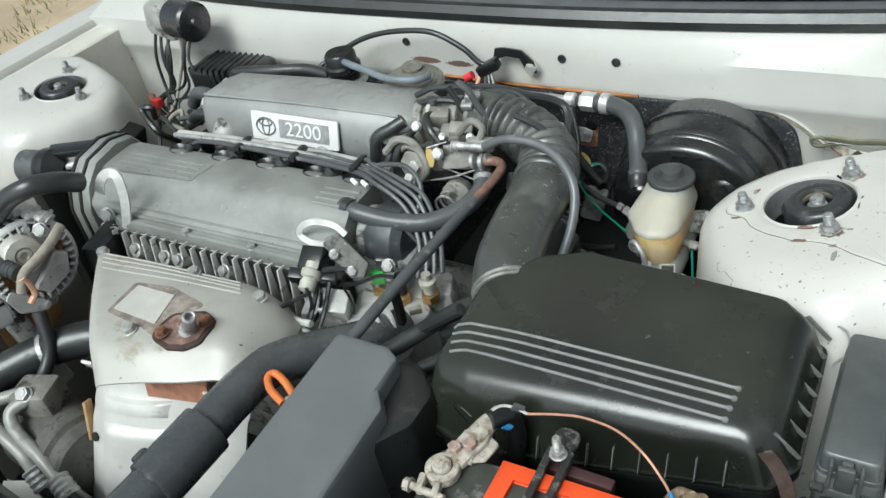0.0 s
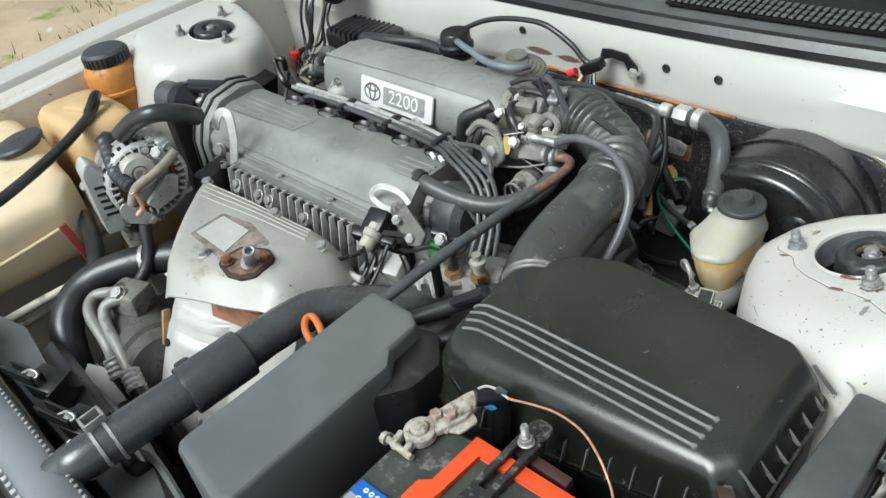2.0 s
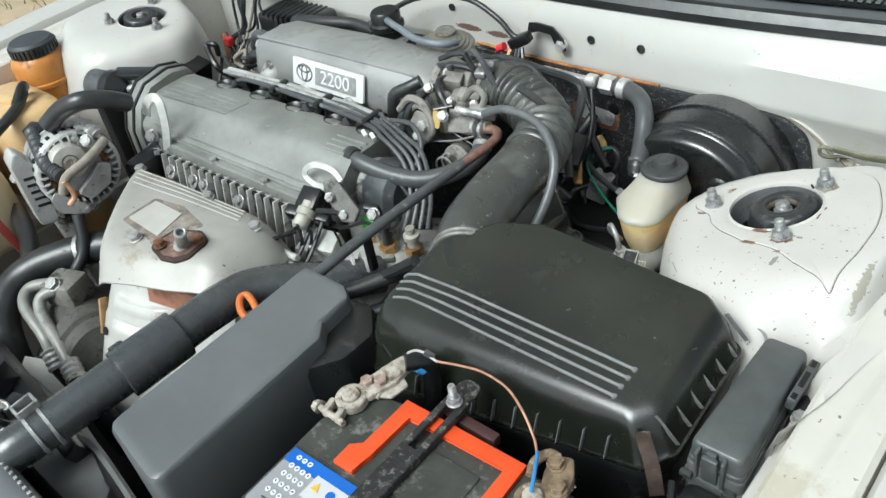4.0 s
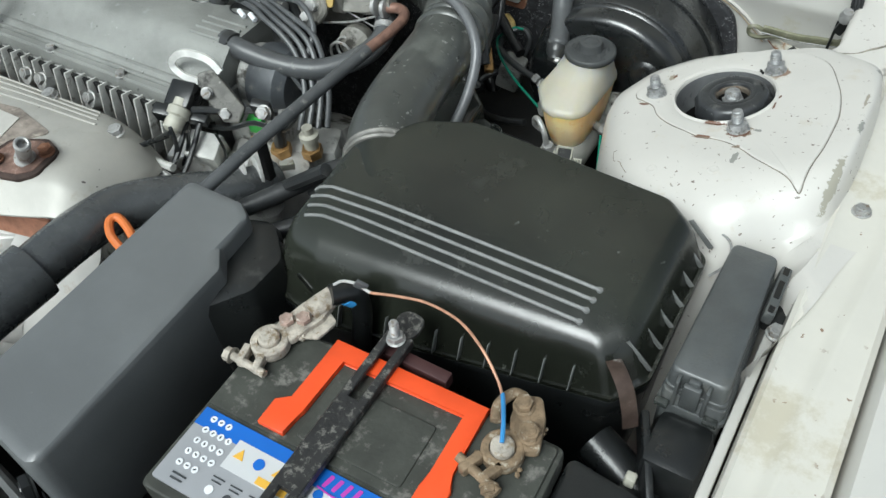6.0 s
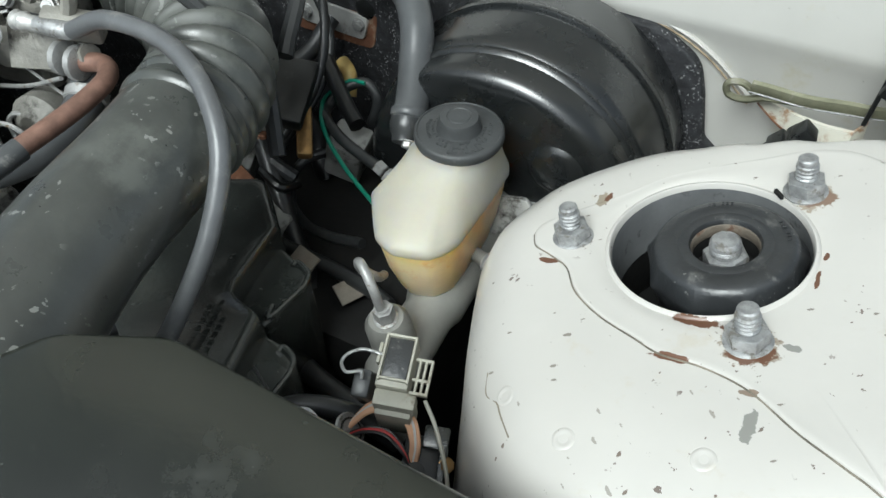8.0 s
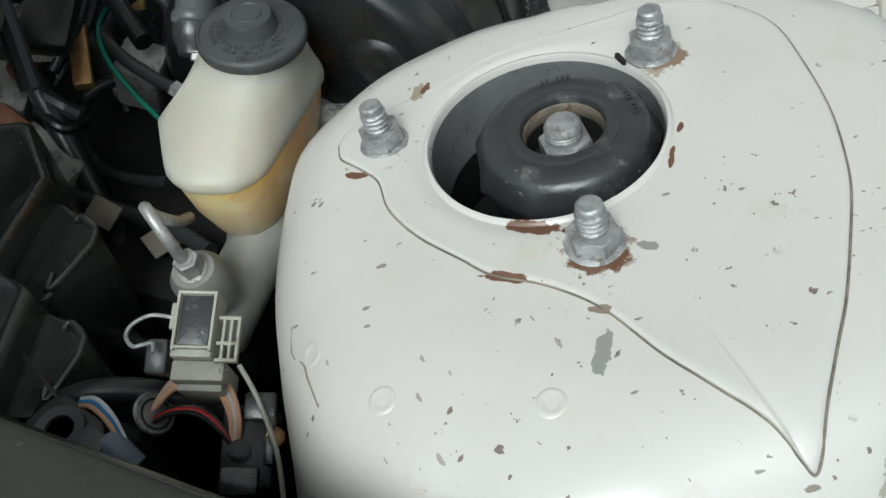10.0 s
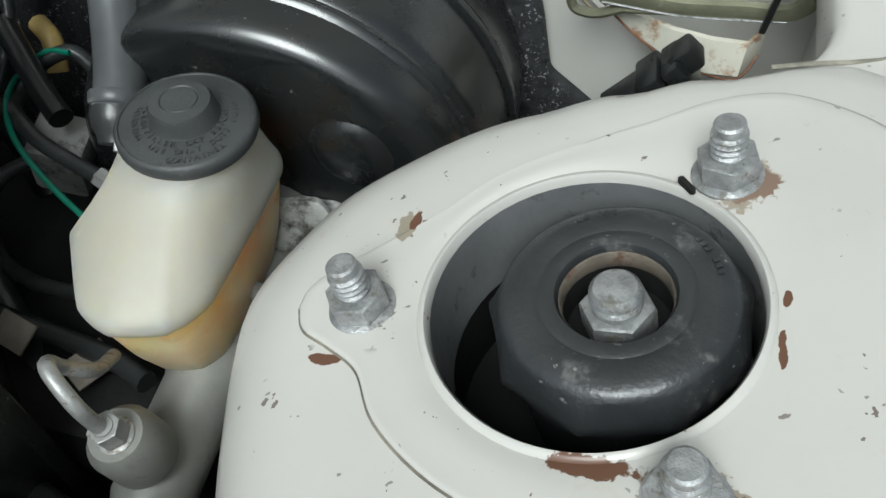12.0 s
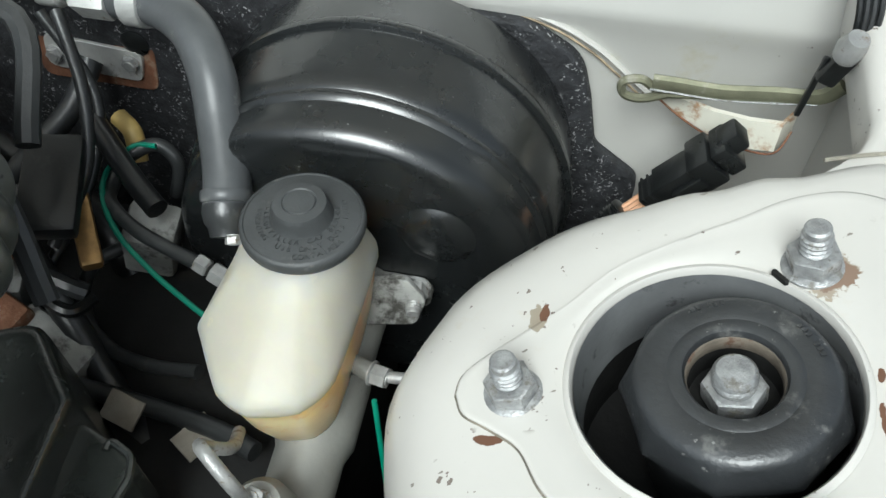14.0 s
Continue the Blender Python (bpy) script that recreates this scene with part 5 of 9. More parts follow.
for dx in (0.0128, 0.0160, 0.0192):
    part("tab", box((0.0014, 0.020, 0.0035), PC @ pose(dx, -0.006, -0.001), 0.0004), CREAM, plug)
for dy in (-0.0155, -0.008, 0.0035):
    part("tab_end", box((0.0100, 0.0016, 0.0035), PC @ pose(0.0150, dy, -0.001), 0.0004), CREAM, plug)
part("front_step", box((0.0230, 0.0090, 0.012), PC @ pose(0.0025, -0.0195, -0.009), 0.001), CREAM, plug)
part("spring_wire", tube([PC @ Vector(p) for p in ((-0.0085, 0.003, 0.0), (-0.020, 0.004, 0.0), (-0.028, 0.000, -0.001), (-0.0300, -0.0055, -0.001), (-0.0265, -0.0100, -0.001), (-0.0215, -0.0090, -0.001), (-0.0180, -0.0085, -0.001), (-0.0170, -0.0125, -0.001))], 0.0009, 7), ZINC, plug, "bent spring wire")
part("bracket_leg", box((0.010, 0.016, 0.030), PC @ pose(-0.018, -0.010, -0.022, 10, 0, 0), 0.002), GREY_RUBBER, plug)
part("stem", box((0.020, 0.014, 0.030), PC @ pose(0.002, -0.020, -0.026), 0.001), CREAM, plug)
jack = thing("wiring_connector", "black wiring connector with arched peach and red wires", "connector", (0.43, -0.098, 0.775))
JC = Matrix.Translation((0.4320, -0.0975, 0.7830)) @ pose(0, 0, 0, 16, 4, 18)
part("body", box((0.022, 0.034, 0.022), JC @ pose(0.0, -0.004, -0.010), 0.002), BLACK, jack)
part("latch", box((0.013, 0.012, 0.006), JC @ pose(0.0045, 0.012, 0.002), 0.0012), MOULD, jack, "raised black latch")
part("latch", box((0.004, 0.020, 0.005), JC @ pose(0.0095, -0.002, 0.0025), 0.001), MOULD, jack)
part("step", box((0.016, 0.012, 0.006), JC @ pose(-0.002, -0.018, 0.001), 0.002), MOULD, jack)
part("seal_ring", lathe([(0.0030, 0.0), (0.0046, 0.0005), (0.0048, 0.002), (0.0030, 0.0026)], JC @ pose(-0.003, -0.006, 0.001), 20), BLACK, jack)
part("boot", lathe([(0.0085, -0.010), (0.0092, -0.004), (0.0092, 0.004), (0.0060, 0.0045), (0.0058, -0.002), (0.0, -0.002)], frame_of((0.3885, -0.1010, 0.7830), (0.5, 0.15, 0.5)), 20, False), BLACK, jack, "open black rubber boot")
part("collar", lathe([(0.0088, -0.001), (0.0096, 0.0), (0.0088, 0.001)], frame_of((0.3905, -0.1000, 0.7855), (0.5, 0.15, 0.5)), 22), ZINC, jack)
for k in range(4):
    part("wire", tube([(0.3890, -0.1000 + 0.0010 * k, 0.7860), (0.3955, -0.0905 + 0.0016 * k, 0.7920 + 0.0006 * k), (0.4050 + 0.0006 * k, -0.0850 + 0.0014 * k, 0.7945 + 0.0006 * k), (0.4160 + 0.0010 * k, -0.0865 + 0.0010 * k, 0.7930), (0.4235 + 0.0012 * k, -0.0935, 0.7890), (0.4265 + 0.0008 * k, -0.1010, 0.7840)], 0.00135, 8, 8), (PEACH_WIRE, PEACH_WIRE, LABEL_PALE, PEACH_WIRE)[k], jack, "peach insulated wire")
for k, c in enumerate((BLACK, RED_WIRE, BLACK)):
    part("wire", tube([(0.3905, -0.1025 - 0.0012 * k, 0.7850), (0.3990, -0.0965 - 0.0014 * k, 0.7890), (0.4100, -0.0935 - 0.0016 * k, 0.7900), (0.4215, -0.0980 - 0.0010 * k, 0.7870), (0.4285, -0.1040, 0.7830)], 0.00105, 8, 8), c, jack)
part("stay_bar", tube([(0.4220, -0.0760, 0.8020), (0.4330, -0.0850, 0.7960), (0.4470, -0.1010, 0.7860), (0.456, -0.118, 0.776)], 0.0011, 7), CREAM, jack, "thin pale stay rod")
bolt(frame_of((0.4435, -0.0950, 0.785), (0.5, -0.3, 0.8)), jack, 0.0030, 0.003, BRASS)
part("foot", box((0.018, 0.020, 0.40), Matrix.Translation((0.432, -0.095, 0.575)), 0.003), DEEP, jack)

# ---- firewall furniture ----
pad = thing("sound_pad", "black speckled sound deadening pad on the firewall", "pad", (0.2, 0.235, 0.6))
part("pad", slab([(-0.62, 0.30), (0.515, 0.30), (0.517, 0.742), (0.487, 0.765), (0.480, 0.800), (0.472, 0.828), (0.440, 0.846), (0.36, 0.852), (-0.12, 0.848), (-0.62, 0.82)], 0, 0.010, Matrix(((1, 0, 0, 0), (0, 0, -1, 0.2415), (0, 1, 0, 0), (0, 0, 0, 1))), 0.002, [0.001, 0.001, 0.012, 0.012, 0.02, 0.03, 0.04, 0.02, 0.01, 0.01]), PAD, pad)
for fx, fz in ((0.20, 0.80), (0.02, 0.79), (-0.25, 0.78)):
    part("fastener", lathe([(0.009, 0), (0.009, 0.001), (0.005, 0.003), (0, 0.003)], frame_of((fx, 0.2315, fz), (0, -1, 0)), 16, False), BLACK, pad, "black push fastener")
seam = thing("seam_sealer", "orange-brown rusty sealer strip along a panel seam", "sealer", (0.12, 0.233, 0.853))
part("strip", tube([(-0.05, 0.2335, 0.857), (0.06, 0.2325, 0.854), (0.16, 0.2325, 0.853), (0.27, 0.2335, 0.853)], 0.0022, 8), mat("rust_orange_sealer", (0.40, 0.17, 0.05), 0.7, var=0.5, scale=30, bump=0.3), seam)

part("firewall_fold", tube([(0.30, 0.2419, 0.8535), (0.379, 0.2414, 0.8520), (0.429, 0.2414, 0.8500), (0.456, 0.2414, 0.8430), (0.478, 0.2419, 0.8310), (0.494, 0.2424, 0.8180), (0.512, 0.2429, 0.8020)], 0.0026, 8, 6, 0.6), PAINT, car, "pressed fold in the firewall")
part("fold_dirt", tube([(0.30, 0.2401, 0.8505), (0.379, 0.2401, 0.8492), (0.427, 0.2401, 0.8472), (0.453, 0.2401, 0.8405), (0.475, 0.2406, 0.8285), (0.491, 0.2411, 0.8155), (0.509, 0.2416, 0.7995)], 0.0007, 6), mat("tan_seam_dirt", (0.34, 0.27, 0.18), 0.8, var=0.5, scale=70, bump=0.2), car, "dirt along the fold")
strap = thing("wing_strap", "olive zinc strap with a flattened loop end", "bracket", (0.55, 0.215, 0.8335))
part("loop", tube([(0.512, 0.217, 0.8270), (0.504, 0.217, 0.8318), (0.495, 0.217, 0.8290), (0.4965, 0.217, 0.8210), (0.507, 0.217, 0.8195), (0.522, 0.217, 0.8260)], 0.0025, 8), OLIVE, strap, "flattened loop end")
bm = bmesh.new()
tube_into(bm, [(0.510, 0.217, 0.8315), (0.522, 0.216, 0.8320), (0.545, 0.214, 0.8325), (0.570, 0.211, 0.8375), (0.590, 0.208, 0.8415), (0.598, 0.206, 0.8515)], 0.0032, 8, 6, 1.4)
part("strip", bm, OLIVE, strap)
part("bright_edge", tube([(0.509, 0.2145, 0.8280), (0.522, 0.2135, 0.8283), (0.545, 0.2115, 0.8290), (0.570, 0.2085, 0.8335), (0.590, 0.206, 0.8380)], 0.0006, 6), ZINC, strap, "thin bright edge")
part("return_leg", tube([(0.520, 0.216, 0.8250), (0.545, 0.214, 0.8295), (0.570, 0.211, 0.8355)], 0.0020, 8), OLIVE, strap)
gus = thing("gusset_plate", "white gusset plate with rust along its edges", "plate", (0.56, 0.22, 0.80))
RUST_PAINT = mat("rust_edged_paint", (0.66, 0.64, 0.55), 0.5, var=0.1, dirt=(0.36, 0.20, 0.10), amount=0.5, dscale=45)
bm = bmesh.new()
lip = [((0.512, 0.226, 0.820), (0.516, 0.229, 0.812)), ((0.528, 0.222, 0.818), (0.530, 0.222, 0.806)), ((0.545, 0.214, 0.819), (0.546, 0.212, 0.804)), ((0.562, 0.207, 0.822), (0.563, 0.203, 0.806)), ((0.577, 0.202, 0.826), (0.577, 0.199, 0.810)), ((0.583, 0.206, 0.834), (0.584, 0.208, 0.818))]
rings(bm, [[Vector(u), Vector(v), Vector(v) + Vector((0.001, 0.003, -0.002)), Vector(u) + Vector((0, 0.003, 0))] for u, v in [(Vector(p), Vector(q)) for p, q in lip]], True)
part("plate", bm, RUST_PAINT, gus, "folded lip with rusted edges")
part("rust_edge", tube([Vector(q) + Vector((0, -0.001, 0)) for p, q in lip], 0.0006, 6), RUSTY, gus, "line of rust")
part("side_panel", box((0.012, 0.20, 0.40), Matrix.Translation((0.618, 0.165, 0.662)), 0.004), PAINT, car, "white inner wing side panel")
def bridge_edge(y):
    """Left edge of the sheet that joins tower, rail and cowl."""
    return float(np.interp(y, (0.085, 0.107, 0.118, 0.128, 0.137, 0.15, 0.18, 0.35), (0.530, 0.556, 0.570, 0.582, 0.589, 0.593, 0.592, 0.590)))


def bridge_z(y):
    return float(np.interp(y, (0.085, 0.12, 0.15, 0.18, 0.22, 0.35), (0.870, 0.877, 0.880, 0.885, 0.889, 0.902)))


bm = bmesh.new()
loops = []
for i in range(27):
    y = 0.085 + 0.0095 * i
    xl = bridge_edge(y)
    zc = bridge_z(y)
    row = [Vector((xl + 0.004, y, zc - 0.030)), Vector((xl + 0.001, y, zc - 0.006)), Vector((xl + 0.003, y, zc - 0.0015))]
    row += [Vector((xl + 0.006 + (0.646 - xl) * k / 9, y, zc + 0.0012 * math.sin(k * 0.9 + y * 40))) for k in range(10)]
    row += [Vector((0.660, y, zc - 0.004)), Vector((0.664, y, zc - 0.02))]
    loops.append(row)
rings(bm, loops, False)
part("apron_bridge", bm, TOWER_PAINT, car, "white sheet joining tower and cowl", 60)
part("drain_hole", lathe([(0.0052, 0.0004), (0.0044, 0.0002), (0.0, 0.0002)], Matrix.Translation((0.631, 0.2176, 0.8912)), 20, False), DEEP, car, "dark oval hole")
part("sealed_seam", tube([(x, y, bridge_z(y) + 0.0006) for x, y in ((0.572, 0.122), (0.586, 0.127), (0.600, 0.131), (0.612, 0.136), (0.622, 0.147), (0.634, 0.158), (0.642, 0.172), (0.649, 0.190), (0.653, 0.22), (0.652, 0.26))], 0.0009, 6), mat("cracked_seam_sealer", (0.30, 0.28, 0.23), 0.8, var=0.5, scale=90, bump=0.2), car, "cracked sealer line")
hinge = thing("wire_retainer", "black plastic wire retainer with pointed end and loose wiring", "clip", (0.595, 0.2, 0.86))
part("body", box((0.010, 0.008, 0.020), Matrix.Translation((0.588, 0.198, 0.868)) @ pose(0, 0, 0, 0, 20, 0), 0.002), BLACK, hinge)
part("spike", box((0.003, 0.003, 0.036), Matrix.Translation((0.5815, 0.200, 0.853)) @ pose(0, 0, 0, 0, 4, 0), 0.0008), BLACK, hinge)
part("bulb", lathe([(0.006, 0), (0.007, 0.006), (0.005, 0.013), (0, 0.013)], frame_of((0.588, 0.195, 0.876), (0.1, -0.3, 1)), 14, False), STEEL, hinge, "clear crimped cap")
for k in range(4):
    part("wire", tube([(0.592 + 0.002 * k, 0.200, 0.872), (0.589 + 0.003 * k, 0.205, 0.893), (0.584 + 0.003 * k, 0.215, 0.915), (0.59, 0.225, 0.93 + 0.004 * k)], 0.0016, 7), (BLACK, RUBBER, RUBBER, BLACK)[k], hinge)

con = thing("harness_connector", "black two-part harness connector with peach taped wires", "connector", (0.535, 0.17, 0.80))
HC = frame_of((0.533, 0.180, 0.803), (0.62, 0.05, 0.75))
part("body", box((0.0175, 0.0160, 0.026), HC @ pose(0, 0, -0.002), 0.0012), BLACK, con)
part("collar", box((0.0225, 0.0200, 0.013), HC @ pose(0, 0, 0.014), 0.0018), BLACK, con)
part("collar", box((0.0200, 0.0180, 0.009), HC @ pose(0, 0, 0.026), 0.0014), BLACK, con)
for lx in (-0.0065, 0.0, 0.0065):
    part("latch", box((0.0034, 0.0040, 0.024), HC @ pose(lx, -0.0095, 0.004), 0.0008), BLACK, con)
part("latch", box((0.0040, 0.0070, 0.018), HC @ pose(0.0108, -0.001, 0.000), 0.0008), BLACK, con)
part("latch", box((0.0040, 0.0070, 0.018), HC @ pose(-0.0108, -0.001, 0.002), 0.0008), BLACK, con)
part("tail", box((0.0145, 0.0125, 0.013), HC @ pose(0, 0, -0.019), 0.001), BLACK, con)
for k in range(3):
    part("rib", box((0.0160, 0.0140, 0.0012), HC @ pose(0, 0, -0.0145 - 0.004 * k), 0.0003), BLACK, con)
for k in range(3):
    part("wire", tube([HC @ Vector((-0.004 + 0.004 * k, 0, -0.024)), HC @ Vector((-0.0035 + 0.0035 * k, -0.001, -0.036)), HC @ Vector((-0.004 + 0.002 * k, 0.001, -0.050))], 0.0021, 7), PEACH_WIRE, con)
part("conduit", tube([HC @ Vector(p) for p in ((0.0, 0, -0.040), (-0.003, 0.0, -0.052), (-0.012, 0.003, -0.066), (-0.032, 0.008, -0.085))], lambda t: 0.0072 + 0.0011 * math.sin(t * 110), 12, 20), BLACK, con, "ribbed black conduit")
part("tail_cap", box((0.014, 0.012, 0.012), HC @ pose(0.001, 0.004, 0.032), 0.002), BLACK, con)
# ---- engine ----
engine = thing("engine", "grimy four-cylinder engine with grey valve cover", "engine", (-0.17, -0.13, 0.42))
EN = Matrix.Translation((-0.175, -0.128, 0.872)) @ pose(0, 0, 0, 0, 1.2, 2.5)


def along_x(profile, xs, m, ends=0.0):
    """A cast form: (y, z) outline drawn along x; ends: how far the end outlines shrink."""
    bm = bmesh.new()
    cy = sum(p[0] for p in profile) / len(profile)
    cz = sum(p[1] for p in profile) / len(profile)
    loops = []
    for i, x in enumerate(xs):
        k = 1 - ends if ends and i in (0, len(xs) - 1) else 1
        loops.append([m @ Vector((x, cy + (y - cy) * k, cz + (z - cz) * k)) for y, z in profile])
    rings(bm, loops)
    return bm


VC = [(0.066, -0.06), (0.066, -0.012), (0.062, -0.004), (0.052, 0.0), (0.004, 0.0), (-0.008, -0.002), (-0.016, -0.008), (-0.050, -0.036), (-0.054, -0.042), (-0.054, -0.06)]
vc = part("valve_cover", along_x(VC, (-0.222, -0.214, -0.20, 0.19, 0.203, 0.208), EN, 0.06), VALVE_GREY, engine, "grey cast valve cover with faint ribs")
part("flange", along_x([(0.07, -0.065), (0.07, -0.052), (-0.058, -0.044), (-0.064, -0.046), (-0.066, -0.054), (-0.064, -0.062)], (-0.165, -0.155, 0.205, 0.213), EN, 0.03), VALVE_GREY, engine)
for k in range(4):
    y = -0.002 + 0.0105 * k
    part("cover_rib", tube([EN @ Vector((-0.20, y, 0.0002)), EN @ Vector((-0.055, y, 0.0002))], 0.0022, 6), VALVE_GREY, vc)
    part("cover_rib", tube([EN @ Vector((0.150, y, 0.0002)), EN @ Vector((0.203, y, 0.0002))], 0.0022, 6), VALVE_GREY, vc)
part("raised_pad", slab([(-0.205, -0.012), (-0.05, -0.006), (-0.04, 0.036), (-0.205, 0.036)], -0.004, 0.0012, EN, 0.001, 0.006), VALVE_GREY, vc)
for y, z, r in ((-0.0460, -0.0325, 0.0018), (-0.0530, -0.0400, 0.0028), (-0.0610, -0.0450, 0.0020)):
    part("cover_bead", tube([EN @ Vector((-0.19, y, z)), EN @ Vector((0.196, y, z))], r, 6), VALVE_GREY, vc)
for x in (-0.142, -0.030, 0.082, 0.190):
    bolt(EN @ Matrix.Translation((x, -0.0600, -0.0445)), vc, 0.0048, 0.005, STEEL)
# timing belt cover at the far end
part("timing_cover", along_x([(0.075, -0.2), (0.072, -0.010), (0.060, 0.008), (0.030, 0.016), (-0.015, 0.010), (-0.045, -0.015), (-0.060, -0.05), (-0.065, -0.2)], (-0.262, -0.256, -0.226, -0.221), EN, 0.04), VALVE_GREY, engine, "grey timing belt cover")
for x in (-0.258, -0.236):
    part("seal_band", along_x([(0.074, -0.15), (0.074, -0.008), (0.061, 0.011), (0.030, 0.019), (-0.016, 0.012), (-0.048, -0.014), (-0.062, -0.05), (-0.066, -0.15)], (x - 0.002, x + 0.003), EN), BLACK, engine, "black rubber sealing band")
# plug wells with boots
for x in (-0.125, -0.045, 0.035, 0.115, 0.178):
    w = part("plug_well", lathe([(0.013, -0.004), (0.014, 0.003), (0.012, 0.005), (0.009, 0.001), (0.0, -0.003)], EN @ Matrix.Translation((x, 0.058, -0.004)) @ Matrix.Diagonal((1.5, 1, 1, 1)), 22, False), BLACK, engine, "black plug boot seal")
# head with fins, block and sump
part("cylinder_head", box((0.40, 0.15, 0.10), EN @ pose(-0.005, 0.008, -0.112), 0.006), ALU, engine, "cast aluminium cylinder head")
for k in range(20):
    x = -0.160 + k * 0.0182
    part("fin", box((0.0026, 0.018, 0.088), EN @ pose(x, -0.0770, -0.100, -10, 0, 0), 0.0009), FIN, engine)
# Black plate paints the shade between the fins.
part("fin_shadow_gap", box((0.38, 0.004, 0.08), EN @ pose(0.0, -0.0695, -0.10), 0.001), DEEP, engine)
for k, x in enumerate((-0.115, -0.06, -0.035, 0.045)):
    part("stud_boss", lathe([(0.009, 0), (0.009, 0.018), (0.006, 0.020), (0, 0.020)], frame_of(EN @ Vector((x, -0.072, -0.085)), (0, -1, 0.6)), 14, False), ALU, engine)
    bolt(frame_of(EN @ Vector((x, -0.084, -0.072)), (0, -1, 0.6)), engine, 0.006, 0.006, STEEL)
part("engine_block", box((0.40, 0.20, 0.34), EN @ pose(0.0, 0.02, -0.31), 0.02), ALU_DARK, engine, "dark grimy engine block")
part("gearbox_housing", lathe([(0.14, 0), (0.14, 0.05), (0.11, 0.08), (0.10, 0.17), (0.06, 0.19), (0.0, 0.19)], frame_of((0.06, -0.10, 0.60), (1, 0, 0)), 32, False), ALU_DARK, engine, "grimy gearbox housing")
part("end_housing", box((0.075, 0.10, 0.10), EN @ pose(0.245, 0.005, -0.11, 0, 0, 4), 0.015), ALU_DARK, engine)

# exhaust heat shield with plate and sensor
shield = thing("heat_shield", "dull aluminised heat shield with stains over the exhaust manifold", "heat shield", (-0.12, -0.33, 0.72))
prof = [(-0.251, 0.800), (-0.255, 0.821), (-0.260, 0.828), (-0.275, 0.836), (-0.290, 0.843), (-0.315, 0.849), (-0.340, 0.853), (-0.372, 0.8555), (-0.394, 0.8555), (-0.406, 0.8540), (-0.413, 0.8505), (-0.420, 0.8455), (-0.430, 0.8375), (-0.438, 0.8320)]


SHIELD_LEFT = ((-0.438, -0.420, -0.405, -0.355, -0.300, -0.251), (-0.100, -0.118, -0.134, -0.190, -0.252, -0.318))


def shield_x(y, s):
    t = min(1.0, (-0.232 - y) / 0.206)
    a = float(np.interp(y, SHIELD_LEFT[0], SHIELD_LEFT[1]))
    b = -0.004 + 0.046 * min(1.0, 3 * t) + 0.018 * t
    return a + (b - a) * s


def shield_y(y, s):
    return y + (0.012 + 0.058 * (-0.232 - y) / 0.206) * s


bm = bmesh.new()
loops = []
for i in range(41):
    s = i / 40
    drop = 0.006 * (max(0, 0.05 - s) / 0.05) ** 2 + 0.046 * (max(0, s - 0.76) / 0.24) ** 2.4
    loops.append([Vector((shield_x(y, s), shield_y(y, s), z - drop * (1 + 0.30 * (y + 0.232) / 0.206) - d + 0.0012 * math.sin(9 * s + 30 * y))) for d, pr in ((0, prof), (0.0018, prof[::-1])) for y, z in pr])
rings(bm, loops, True)
SHELL_TREE = BVHTree.FromBMesh(bm)


def on_shell(x, y, lift=0.0):
    """A place on the top of the heat shield."""
    hit, normal, _, _ = SHELL_TREE.ray_cast(Vector((x, y, 1.0)), Vector((0, 0, -1)))
    return (hit or Vector((x, y, 0.85))) + Vector((0, 0, lift))


def patch(poly, lift, thick, r=0.004, rings_=4):
    """A thin sheet lying on the shield, over the polygon."""
    pts = rounded([Vector(p) for p in poly], r, 4)
    c = sum(pts, Vector((0, 0))) / len(pts)
    bm = bmesh.new()
    loops = [[on_shell(p.x, p.y, lift - thick) for p in pts]]
    for k in range(rings_):
        q = [c + (p - c) * (1 - k / rings_) for p in pts]
        loops.append([on_shell(p.x, p.y, lift) for p in q])
    rings(bm, loops)
    return bm


part("shell", bm, SHIELD, shield, "stained aluminised steel shell", 40)
for k in range(4):
    y = -0.262 - 0.0115 * k
    line = [on_shell(shield_x(y, u), shield_y(y, u), 0.0004) for u in [0.05 + 0.72 * j / 14 for j in range(15)]]
    part("pressed_rib", tube(line, 0.0013, 8, 1), SHIELD, shield)
SCORCH = mat("scorched_steel", (0.24, 0.15, 0.12), 0.7, metal=0.3, var=0.5, scale=60, bump=0.4, dirt=(0.36, 0.30, 0.26), amount=0.4, dscale=60)
STAIN = mat("burnt_sealant_stain", (0.25, 0.215, 0.185), 0.7, var=0.45, scale=60, bump=0.3, dirt=(0.40, 0.36, 0.31), amount=0.45, dscale=50)
part("stain_border", patch([(-0.166, -0.305), (-0.110, -0.297), (-0.078, -0.304), (-0.040, -0.312), (-0.058, -0.335), (-0.060, -0.372), (-0.090, -0.366), (-0.150, -0.362)], 0.0010, 0.002, 0.006), STAIN, shield, "brown burnt border round the plate")
part("cover_plate", patch([(-0.155, -0.310), (-0.091, -0.311), (-0.075, -0.357), (-0.145, -0.355)], 0.0026, 0.003, 0.002), mat("clean_plate", (0.60, 0.585, 0.54), 0.5, metal=0.25, var=0.08, bump=0.1), shield, "clean rectangular metal plate")
OPEN = [(-0.061, -0.376), (-0.067, -0.363), (-0.065, -0.338), (-0.030, -0.3215), (-0.0075, -0.328), (-0.002, -0.337), (0.001, -0.3625), (-0.015, -0.374), (-0.036, -0.380)]
